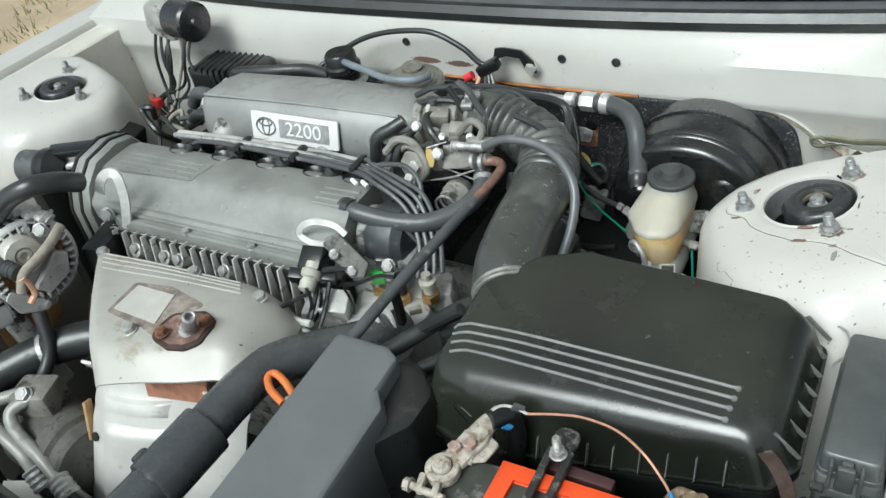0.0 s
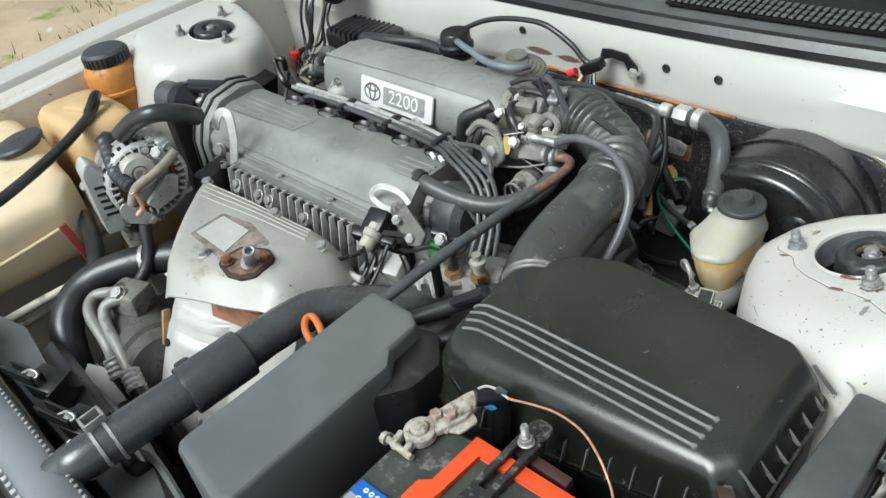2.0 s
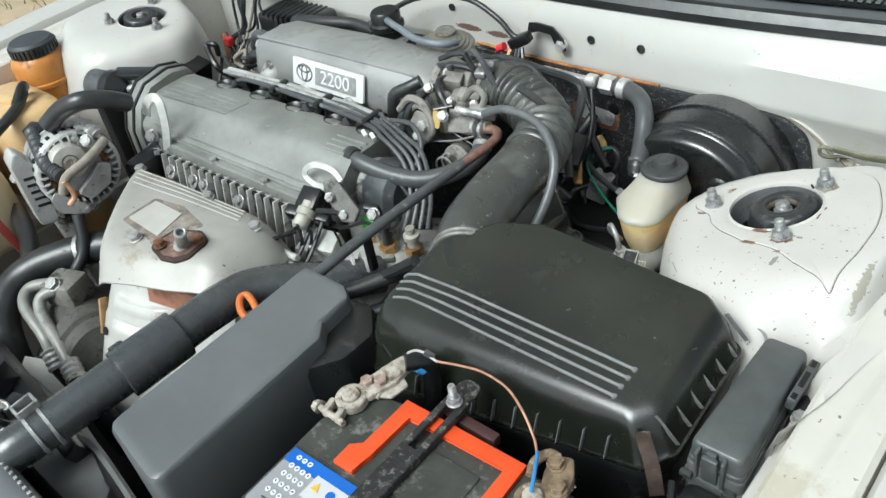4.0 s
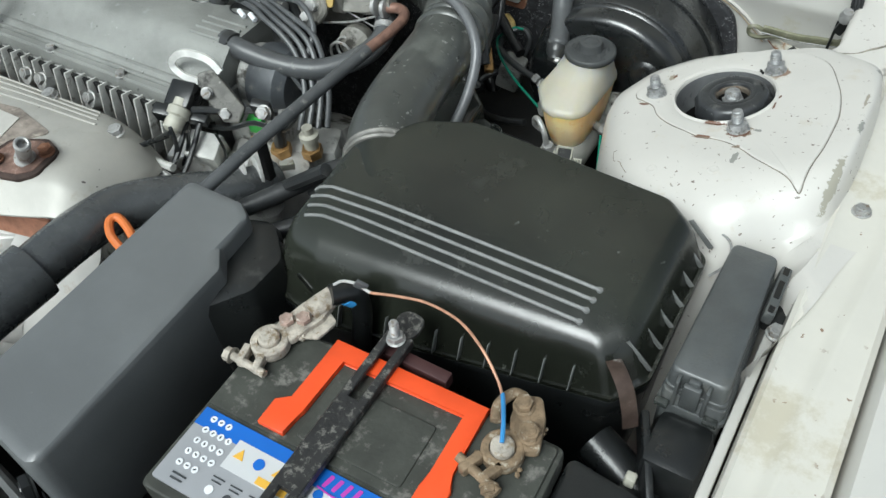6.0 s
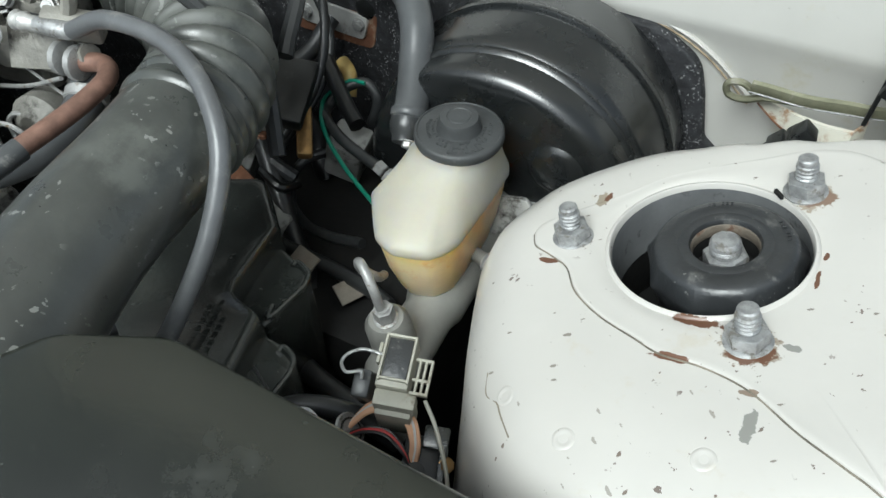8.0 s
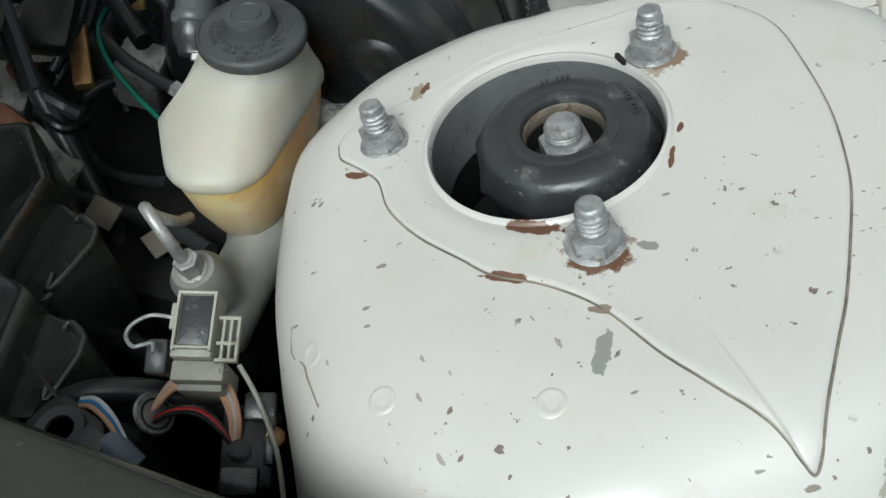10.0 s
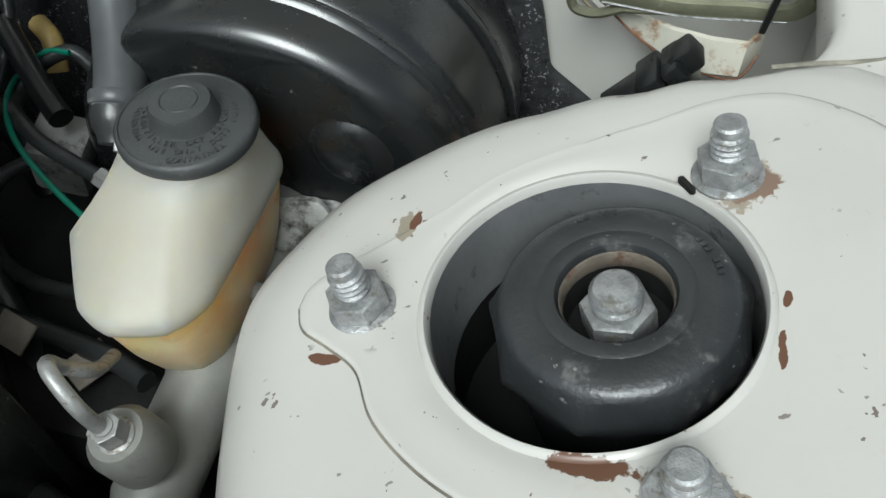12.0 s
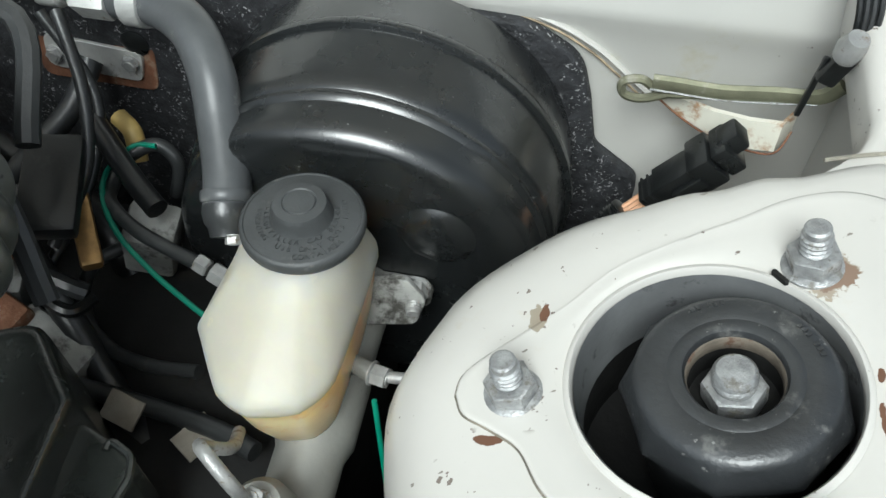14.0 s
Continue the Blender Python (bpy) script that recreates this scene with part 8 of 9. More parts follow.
# radiator with fan shroud
SHROUD = mat("matt_grey_shroud", (0.12, 0.124, 0.124), 0.5, var=0.2, scale=14, bump=0.1, bscale=300)
rad = thing("radiator", "black radiator top with fan shroud and wire clips", "radiator", (-0.2, -0.62, 0.50))
part("top_tank", box((0.62, 0.045, 0.06), Matrix.Translation((-0.13, -0.652, 0.775)), 0.012, 3), BLACK, rad, "black plastic top tank")
for k in range(56):
    part("crimp", box((0.0045, 0.004, 0.005), Matrix.Translation((-0.42 + 0.0098 * k, -0.6355, 0.8055)), 0.0008), STEEL, rad)
for k in range(40):
    part("seal_tooth", box((0.006, 0.006, 0.008), Matrix.Translation((-0.33 + 0.0125 * k, -0.6815, 0.7985)), 0.001), mat("pale_tooth", (0.5, 0.5, 0.5), 0.5) if k == 0 else bpy.data.materials["pale_tooth"], rad)
part("shroud", slab([(-0.46, -0.615), (0.13, -0.615), (0.10, -0.575), (-0.02, -0.545), (-0.14, -0.545), (-0.22, -0.575), (-0.34, -0.560), (-0.44, -0.585)], 0.42, 0.745, Matrix.Identity(4), 0.012, 0.02), SHROUD, rad, "dark grey fan shroud")
part("shroud_rib", box((0.28, 0.02, 0.03), Matrix.Translation((-0.10, -0.565, 0.75)) @ pose(0, 0, 0, 25, 0, -4), 0.004), BLACK, rad)
for x in (-0.165, -0.062):
    for dy in (0.0, 0.012):
        part("clip_rail", box((0.058, 0.0035, 0.014), Matrix.Translation((x, -0.612 + dy, 0.797)) @ pose(0, 0, 0, 0, 0, 16), 0.001), BLACK, rad, "black plastic clip rail")
    part("clip", tube([(x + 0.004, -0.606, 0.800), (x + 0.016, -0.598, 0.806), (x + 0.026, -0.596, 0.802), (x + 0.022, -0.606, 0.797)], 0.0018, 8), STEEL, rad, "bent wire clip")
    part("clip_screw", bolt_bm(frame_of((x + 0.018, -0.601, 0.799), (0.3, 0.3, 1)), 0.0042, 0.004), STEEL, rad)
    part("bracket", box((0.05, 0.035, 0.03), Matrix.Translation((x + 0.02, -0.588, 0.775)) @ pose(0, 0, 0, 8, 0, 18), 0.004), BLACK, rad)
    part("bracket_rib", box((0.004, 0.040, 0.034), Matrix.Translation((x + 0.050, -0.582, 0.778)) @ pose(0, 0, 0, 8, 0, 18), 0.001), BLACK, rad)
part("filler_neck", lathe([(0.020, -0.04), (0.020, -0.004), (0.024, -0.002), (0.024, 0.004)], Matrix.Translation((-0.336, -0.645, 0.800)), 28), BLACK, rad, "black filler neck")
part("filler_cap", lathe([(0.026, 0.004), (0.027, 0.010), (0.023, 0.015), (0.014, 0.016), (0.0, 0.016)], Matrix.Translation((-0.336, -0.645, 0.800)), 30, False), STEEL, rad, "pressed steel filler cap")
part("cap_disc", lathe([(0.013, 0.0163), (0.0, 0.0168)], Matrix.Translation((-0.336, -0.645, 0.800)), 24, False), mat("yellow_green_disc", (0.55, 0.60, 0.05), 0.4, var=0.15, scale=60, bump=0), rad, "yellow-green disc on the cap")
part("support", box((0.5, 0.05, 0.42), Matrix.Translation((-0.13, -0.655, 0.55)), 0.004), DEEP, rad)
guard = thing("lower_splash_panel", "pale panel glimpsed under the pipes", "panel", (-0.3, -0.5, 0.56))
part("panel", slab([(-0.38, -0.50), (-0.33, -0.52), (-0.25, -0.53), (-0.27, -0.49)], 0.57, 0.60, Matrix.Identity(4), 0.002, 0.004), LABEL_WHITE, guard)

# wiper motor and loose wiring on the far firewall
wm = thing("wiper_motor", "black wiper motor with loose wiring on the firewall", "motor", (-0.52, 0.2, 0.92))
part("can", lathe([(0.028, 0), (0.034, 0.004), (0.034, 0.055), (0.030, 0.060), (0.010, 0.062), (0.008, 0.068), (0.0, 0.068)], frame_of((-0.535, 0.185, 0.945), (1, -0.2, 0.0)), 28, False), BOOSTER, wm, "black round motor can")
part("gear_case", box((0.07, 0.05, 0.06), Matrix.Translation((-0.57, 0.195, 0.938)) @ pose(0, 0, 0, 0, 15, 0), 0.012), ALU_DARK, wm)
rw = random.Random(5)
for k in range(9):
    x = -0.60 + 0.012 * k
    part("wire", tube([(x, 0.19, 0.93), (x + rw.uniform(-.02, .02), 0.16, 0.88), (x + rw.uniform(-.02, .02), 0.15, 0.83), (-0.58 + rw.uniform(-.03, .03), 0.13, 0.80), (-0.55 + rw.uniform(-.05, .05), 0.10, 0.77)], 0.0028, 7), (BLACK, RUBBER, BLACK, RUBBER, BLACK, TAPE, BLACK, RUBBER, BLACK)[k], wm)
part("taped_branch", tube([(-0.615, 0.13, 0.815), (-0.60, 0.12, 0.795), (-0.598, 0.115, 0.765)], 0.007, 9), mat("brown_tape", (0.24, 0.11, 0.06), 0.7, var=0.3), wm)
part("red_plug", box((0.018, 0.014, 0.016), Matrix.Translation((-0.59, 0.12, 0.808)), 0.002), RED_WIRE, wm)
loom = thing("wiring_loom", "tangled black engine wiring loom with sleeves", "wiring", (-0.45, 0.05, 0.74))
for k in range(16):
    a, b_, c = rw.uniform(-.50, -.36), rw.uniform(0.0, 0.12), rw.uniform(.76, .86)
    pts = [(a, b_, c)]
    for j in range(4):
        a, b_, c = a + rw.uniform(-.04, .06), b_ + rw.uniform(-.04, .03), c + rw.uniform(-.05, .03)
        pts.append((a, b_, c))
    part("wire", tube(pts, rw.uniform(0.0025, 0.008), 8), rw.choice((BLACK, RUBBER, BLACK, GREY_RUBBER, TAPE)), loom)
part("support", box((0.14, 0.14, 0.30), Matrix.Translation((-0.43, 0.07, 0.62)), 0.02), DEEP, loom)

# white tag hanging past the compressor pipes
tag = thing("paper_tag", "blank white tag hanging behind the compressor pipes", "tag", (-0.248, -0.523, 0.62))
part("tag", slab([(-0.004, -0.034), (0.016, -0.036), (0.016, 0.014), (-0.006, 0.034), (-0.022, 0.018), (-0.018, -0.004)], 0, 0.002, frame_of((-0.248, -0.523, 0.655), (0.78, -0.15, 0.62)), 0.0003), mat("white_card", (0.80, 0.79, 0.74), 0.7, var=0.05, bump=0.05), tag)
part("string", tube([(-0.262, -0.514, 0.676), (-0.262, -0.505, 0.684), (-0.258, -0.498, 0.690)], 0.001, 6), BLACK, tag)
bolt(frame_of((-0.08, -0.468, 0.645), (0, -0.8, 0.5)), shield, 0.0042, 0.004, STEEL)
lip = [(0.0070, -0.5580, 0.7520), (0.0430, -0.5540, 0.7520), (0.1770, -0.5720, 0.7520), (0.1640, -0.6030, 0.7520), (0.0770, -0.5970, 0.7520), (-0.0020, -0.6080, 0.7520)]
bm = bmesh.new()
rings(bm, [[Vector((x, y, 0.735)), Vector((x, y, 0.750)), Vector((x + 0.004, y - 0.004, 0.754)), Vector((x + 0.012, y - 0.010, 0.752))] for x, y, z in spline([Vector(p) for p in lip[:3]], 6)], False)
part("shroud_lip", bm, SHROUD, rad)
# far inner wing apron below the tanks
part("far_apron", box((0.012, 0.60, 0.42), Matrix.Translation((-0.640, -0.42, 0.46)) @ pose(0, 0, 0, 0, 14, 0), 0.003), PAINT, car, "white far inner wing panel")
part("tank_shelf", box((0.24, 0.40, 0.016), Matrix.Translation((-0.705, -0.44, 0.680)), 0.003), PAINT, car)
# ---- hoses, pipes and wiring over the gearbox ----
def hose(name, pts, r, material, label, seg=12, n=6, category="hose", **kw):
    return solo(name, tube(pts, r, seg, n), material, label, category, **kw)


bh = thing("breather_hose", "thick grey-black breather hose from the valve cover", "hose", (0.10, -0.10, 0.84))
part("hose", tube([(0.012, -0.112, 0.862), (0.040, -0.115, 0.858), (0.085, -0.106, 0.848), (0.125, -0.090, 0.845), (0.155, -0.058, 0.850), (0.163, -0.025, 0.858), (0.152, 0.0, 0.870)], 0.0115, 14), GREY_RUBBER, bh)
part("clip", lathe([(0.0116, -0.004), (0.0128, -0.003), (0.0128, 0.003), (0.0116, 0.004)], frame_of((0.160, -0.014, 0.8625), (-0.35, 0.80, 0.42)), 20), STEEL, bh, "narrow spring clip")
part("cuff", lathe([(0.0116, -0.006), (0.0132, -0.005), (0.0132, 0.005), (0.0116, 0.006)], frame_of((0.022, -0.1135, 0.8608), (1, -0.08, -0.12)), 20), RUBBER, bh, "thicker rubber cuff")
hp = thing("heater_pipe", "long black sleeved pipe with bare copper hook end", "pipe", (0.18, -0.1, 0.86))
part("sleeve", tube([(0.146, -0.330, 0.846), (0.160, -0.245, 0.862), (0.172, -0.165, 0.872), (0.184, -0.078, 0.880)], 0.0066, 12), GREY_RUBBER, hp, "black rubber sleeve")
part("copper_end", tube([(0.183, -0.085, 0.880), (0.190, -0.045, 0.884), (0.190, -0.018, 0.887), (0.176, -0.006, 0.886), (0.158, -0.009, 0.884)], 0.0058, 12), COPPER, hp, "bare brown copper bend")
for k, d in enumerate((0.0, 0.012)):
    part("clamp", lathe([(0.0085, -0.003), (0.0105, -0.002), (0.0105, 0.002), (0.0085, 0.003)], frame_of((0.160 - d, -0.010, 0.8845), (1, 0.1, 0.1)), 16), STEEL, hp)
part("mount", box((0.008, 0.010, 0.05), Matrix.Translation((0.163, -0.228, 0.840)), 0.002), DEEP, hp)

tc = thing("throttle_cable", "grey throttle cable arching over the intake hose", "cable", (0.25, -0.05, 0.86))
part("ferrule", lathe([(0.0045, 0), (0.0052, 0.002), (0.0052, 0.022), (0.004, 0.026)], frame_of((0.140, -0.012, 0.906), (1, 0.1, 0.0)), 14), ZINC, tc, "pale metal ferrule")
part("adjuster", lathe([(0.0048, 0), (0.0062, 0.002), (0.0048, 0.004), (0.0062, 0.008), (0.0048, 0.010), (0.0048, 0.018)], frame_of((0.122, -0.013, 0.905), (1, 0.1, 0.0)), 14), SILVER, tc)
part("cable", tube([(0.165, -0.009, 0.907), (0.195, -0.008, 0.921), (0.235, -0.010, 0.9215), (0.268, -0.022, 0.913), (0.293, -0.044, 0.894), (0.299, -0.070, 0.864), (0.293, -0.098, 0.830), (0.282, -0.120, 0.800)], 0.0053, 12, 8), mat("pale_cable_sheath", (0.12, 0.125, 0.13), 0.36, spec=0.7, var=0.2, scale=40, bump=0.1, dirt=(0.2, 0.2, 0.19), amount=0.2, dscale=50), tc, "grey sheathed cable")

# ignition leads over to the distributor
DIST_GREY = mat("blue_grey_cap_plastic", (0.055, 0.06, 0.066), 0.42, spec=0.7, var=0.3, scale=40, bump=0.15, dirt=(0.13, 0.13, 0.12), amount=0.2, dscale=60)
dist = thing("distributor", "black distributor with grey ignition leads", "distributor", (0.10, -0.09, 0.78))
DI = frame_of((0.050, -0.098, 0.815), (1, 0.05, 0.0))
part("cap", lathe([(0.040, 0), (0.042, 0.01), (0.040, 0.035), (0.030, 0.045), (0.0, 0.048)], DI, 28, False), DIST_GREY, dist)
part("base", lathe([(0.030, -0.02), (0.036, -0.015), (0.036, 0.002)], DI, 28), ALU_DARK, dist)
for k in range(4):
    y0 = -0.058 + 0.006 * k
    x0 = -0.30 + 0.085 * k
    part("boot", tube([(x0, -0.066, 0.862), (x0 + 0.012, -0.060, 0.874)], 0.0085, 10), RUBBER, dist)
    part("lead", tube([(x0, -0.064, 0.872), (x0 + 0.05, y0, 0.882), (-0.02 + 0.012 * k, y0 - 0.004, 0.880), (0.045 + 0.008 * k, y0 - 0.018, 0.874), (0.090 + 0.006 * k, y0 - 0.030, 0.855 + 0.003 * k), (0.118 + 0.006 * k, y0 - 0.055, 0.828), (0.128 + 0.008 * k, y0 - 0.085, 0.800)], 0.0032, 9), GREY_RUBBER, dist, "grey ignition lead")
part("lead", tube([(0.030, -0.045, 0.882), (0.070, -0.045, 0.886), (0.098, -0.060, 0.872), (0.102, -0.082, 0.850), (0.100, -0.100, 0.83)], 0.0032, 9), GREY_RUBBER, dist)
for x in (-0.20, -0.10, 0.0):
    part("lead_clip", box((0.010, 0.034, 0.008), Matrix.Translation((x, -0.050, 0.882)) @ pose(0, 0, 0, 0, 0, 3), 0.002), BLACK, dist)
for x in (0.020, 0.004):
    part("white_sleeve", tube([(x, -0.074, 0.874), (x + 0.010, -0.078, 0.871)], 0.0030, 8), LABEL_WHITE, dist)
# fuel rail behind the cover
rail_ = thing("fuel_rail", "grey fuel rail with injectors behind the valve cover", "fuel rail", (-0.16, -0.03, 0.84))
part("rail", tube([(-0.34, -0.040, 0.872), (-0.2, -0.036, 0.874), (-0.05, -0.034, 0.872), (0.04, -0.040, 0.868)], 0.0075, 12), ALU, rail_)
part("return_pipe", tube([(-0.335, -0.052, 0.879), (-0.20, -0.050, 0.884), (-0.08, -0.050, 0.882), (0.02, -0.056, 0.876)], 0.0040, 10), STEEL, rail_)
for x in (-0.30, -0.20, -0.10, 0.0):
    part("injector", tube([(x, -0.034, 0.868), (x, -0.030, 0.83)], 0.010, 12), BLACK, rail_)

# thermostat housing with sensors
th = thing("thermostat_housing", "cast thermostat housing with green and brass sensors", "housing", (0.09, -0.17, 0.72))
part("housing", lathe([(0.040, -0.08), (0.044, -0.02), (0.040, 0.0), (0.030, 0.010), (0.0, 0.012)], frame_of((0.085, -0.160, 0.765), (0.1, -0.2, 1)), 28, False), ALU, th, "pale cast housing")
part("outlet_casting", slab([(0.045, -0.180), (0.072, -0.248), (0.110, -0.255), (0.150, -0.212), (0.155, -0.155), (0.100, -0.130)], 0.68, 0.774, Matrix.Identity(4), 0.014, 0.022), ALU, th, "pale cast outlet body")
part("neck", tube([(0.09, -0.165, 0.755), (0.125, -0.205, 0.765), (0.140, -0.225, 0.775)], 0.023, 18), ALU, th)
part("arm", box((0.12, 0.05, 0.04), Matrix.Translation((0.10, -0.135, 0.755)) @ pose(0, 0, 0, 0, 0, 25), 0.012), ALU, th)
part("side_boss", box((0.05, 0.04, 0.06), Matrix.Translation((0.025, -0.205, 0.755)) @ pose(0, 0, 0, 0, 0, 20), 0.004), SILVER, th, "bright square boss")
for x, y, z, c in ((0.080, -0.156, 0.776, "plug"), (0.112, -0.160, 0.776, "brass"), (0.143, -0.145, 0.775, "brass")):
    bolt(frame_of((x, y, z - 0.004), (0, -0.1, 1)), th, 0.010, 0.012, BRASS, 0, "brass hex sensor", False)
part("green_plug", box((0.018, 0.014, 0.020), Matrix.Translation((0.080, -0.156, 0.802)) @ pose(0, 0, 0, 8, 0, 20), 0.002), GREEN_PLUG, th, "bright green connector")
part("black_plug", lathe([(0.007, 0), (0.007, 0.03), (0, 0.03)], frame_of((0.112, -0.160, 0.785), (0.1, 0, 1)), 12, False), BLACK, th)
part("cream_stub", lathe([(0.008, 0), (0.0075, 0.012), (0.0105, 0.014), (0.0105, 0.020), (0.006, 0.022), (0.006, 0.030), (0, 0.030)], frame_of((0.143, -0.145, 0.783), (0, -0.05, 1)), 14, False), CREAM, th, "cream plastic vacuum stub")
part("hose_clip", box((0.014, 0.006, 0.012), Matrix.Translation((0.165, -0.205, 0.815)) @ pose(0, 0, 0, 20, 0, 40), 0.001), CREAM, th)
for d in (0.0, 0.010):
    part("clamp_ring", lathe([(0.0245, -0.0025), (0.0262, -0.0015), (0.0262, 0.0015), (0.0245, 0.0025)], frame_of((0.120 + d, -0.232 + 1.2 * d, 0.793 - 0.3 * d), (0.5, 0.8, -0.25)), 28), SILVER, th)
# oxygen sensor plug and its lead
ox = thing("sensor_lead", "silver sensor connector with black plug and thin leads", "sensor", (0.03, -0.22, 0.80))
part("ferrule", lathe([(0.006, 0), (0.010, 0.003), (0.010, 0.016), (0.0125, 0.018), (0.0125, 0.026), (0.010, 0.028), (0.010, 0.036)], frame_of((0.028, -0.228, 0.822), (-0.1, 0.85, 0.5)), 16), CREAM, ox, "pale ribbed ferrule")
part("plug", box((0.030, 0.030, 0.022), Matrix.Translation((0.020, -0.192, 0.840)) @ pose(0, 0, 0, 30, 0, 10), 0.003), BLACK, ox, "black plug")
part("lead", tube([(0.028, -0.232, 0.820), (0.012, -0.255, 0.818), (0.004, -0.270, 0.820)], 0.0028, 8), BLACK, ox)
part("lead", tube([(0.035, -0.200, 0.834), (0.055, -0.182, 0.828), (0.085, -0.160, 0.824), (0.105, -0.146, 0.818)], 0.0042, 8), RUBBER, ox)
part("lead", tube([(0.030, -0.205, 0.822), (0.036, -0.235, 0.800), (0.035, -0.26, 0.78)], 0.0030, 8), RUBBER, ox)
part("lead", tube([(0.044, -0.200, 0.822), (0.050, -0.235, 0.795), (0.048, -0.262, 0.775)], 0.0030, 8), RUBBER, ox)
part("foot", box((0.02, 0.02, 0.10), Matrix.Translation((0.025, -0.185, 0.78)), 0.002), DEEP, ox)

# hoses that duck under the air box
hose("bypass_hose", [(0.155, -0.300, 0.818), (0.180, -0.265, 0.822), (0.212, -0.215, 0.828), (0.245, -0.165, 0.83), (0.26, -0.12, 0.82)], 0.0095, RUBBER, "black bypass hose beside the air box")
hose("bypass_hose", [(0.185, -0.300, 0.800), (0.215, -0.265, 0.805), (0.245, -0.225, 0.805), (0.27, -0.19, 0.80)], 0.0095, RUBBER, "second black hose beside the air box")
ol = thing("orange_pull_loop", "orange plastic dipstick loop", "dipstick", (0.09, -0.36, 0.80))
part("loop", tube([(0.107, -0.372, 0.818), (0.090, -0.367, 0.826), (0.080, -0.357, 0.830), (0.084, -0.350, 0.830), (0.100, -0.354, 0.826), (0.116, -0.362, 0.818)], 0.0042, 9), ORANGE_LOOP, ol, "flat orange loop")
part("stem", tube([(0.11, -0.367, 0.82), (0.115, -0.366, 0.76), (0.118, -0.366, 0.60)], 0.004, 8), STEEL, ol)

# vacuum pipe and hose to the booster
vp = thing("booster_vacuum_hose", "grey rubber vacuum hose with silver unions", "hose", (0.27, 0.17, 0.80))
part("pipe", tube([(0.10, 0.205, 0.855), (0.16, 0.200, 0.857), (0.195, 0.198, 0.858)], 0.006, 10), STEEL, vp)
part("union", lathe([(0.008, 0), (0.010, 0.002), (0.010, 0.014), (0.008, 0.016)], frame_of((0.178, 0.199, 0.858), (1, -0.03, 0.02)), 18), SILVER, vp, "silver union")
part("union", slab(hexagon(0.0135), 0, 0.022, frame_of((0.202, 0.198, 0.8585), (1, -0.05, 0.03)), 0.002), SILVER, vp, "silver hex union")
part("clamp", lathe([(0.0125, 0), (0.0145, 0.001), (0.0145, 0.012), (0.0125, 0.013)], frame_of((0.232, 0.196, 0.8595), (1, -0.05, 0.0)), 20), SILVER, vp, "spring clamp")
part("hose", tube([(0.226, 0.197, 0.859), (0.252, 0.192, 0.860), (0.276, 0.176, 0.860), (0.292, 0.157, 0.850), (0.300, 0.140, 0.836), (0.309, 0.118, 0.822), (0.314, 0.100, 0.813)], 0.0118, 16, 8), GREY_RUBBER, vp, "thick grey rubber hose")
EJ = frame_of((0.314, 0.100, 0.813), (0.15, -0.65, -0.5))
part("hose_end", lathe([(0.0119, -0.004), (0.0122, 0.0), (0.0110, 0.005), (0.0090, 0.008), (0.0082, 0.012), (0.0, 0.0125)], EJ, 18, False), RUBBER, vp, "tapered hose end")
part("clamp_band", lathe([(0.0121, -0.011), (0.0128, -0.010), (0.0128, -0.006), (0.0121, -0.005)], EJ, 20), GREY_RUBBER, vp, "narrow grey clip")
bolt(EJ @ pose(0.004, 0.004, 0.011), vp, 0.0036, 0.004, STEEL)

fp = thing("firewall_plate", "small zinc plate bolted over a rusty hole", "plate", (0.16, 0.23, 0.78))
part("plate", slab([(-0.034, -0.010), (0.030, -0.014), (0.036, 0.008), (-0.030, 0.014)], 0, 0.003, frame_of((0.168, 0.2315, 0.786), (0, -1, 0.05)), 0.0006, 0.006), SILVER, fp, "bright zinc plate")
part("rust_edge", slab([(-0.042, -0.020), (0.038, -0.022), (0.044, 0.014), (-0.038, 0.020)], 0, 0.0015, frame_of((0.168, 0.2325, 0.786), (0, -1, 0.05)), 0.0004, 0.008), RUSTY, fp, "rust around the plate")
for x in (0.142, 0.194):
    bolt(frame_of((x, 0.229, 0.786), (0, -1, 0)), fp, 0.0045, 0.003, STEEL)
hose("plate_cable", [(0.172, 0.222, 0.790), (0.165, 0.195, 0.772), (0.150, 0.16, 0.76), (0.14, 0.12, 0.75)], 0.0075, RUBBER, "black cable through the firewall plate", category="cable")

fc = thing("speedometer_cable", "black cable looped across the firewall", "cable", (-0.02, 0.2, 0.90))
part("cable", tube([(-0.235, 0.175, 0.880), (-0.200, 0.200, 0.900), (-0.155, 0.205, 0.922), (-0.105, 0.205, 0.936), (-0.05, 0.205, 0.942), (-0.015, 0.205, 0.938), (0.025, 0.205, 0.918), (0.050, 0.205, 0.897), (0.075, 0.212, 0.897)], 0.0042, 10), RUBBER, fc)
fb = thing("harness_bracket", "black bracket holding harness plugs on the firewall", "bracket", (0.09, 0.22, 0.88))
part("bracket", slab([(-0.034, -0.006), (-0.030, 0.012), (-0.016, 0.014), (0.012, 0.012), (0.030, -0.004), (0.034, -0.020), (0.022, -0.022), (0.010, 0.0), (-0.014, 0.002)], 0, 0.004, frame_of((0.092, 0.228, 0.900), (0, -1, 0.1)), 0.0008), BLACK, fb)
bolt(frame_of((0.117, 0.228, 0.886), (0, -1, 0)), fb, 0.0075, 0.006, SILVER)
part("plug", box((0.034, 0.020, 0.016), Matrix.Translation((0.060, 0.205, 0.893)) @ pose(0, 0, 0, 0, -25, 10), 0.003), BLACK, fb)
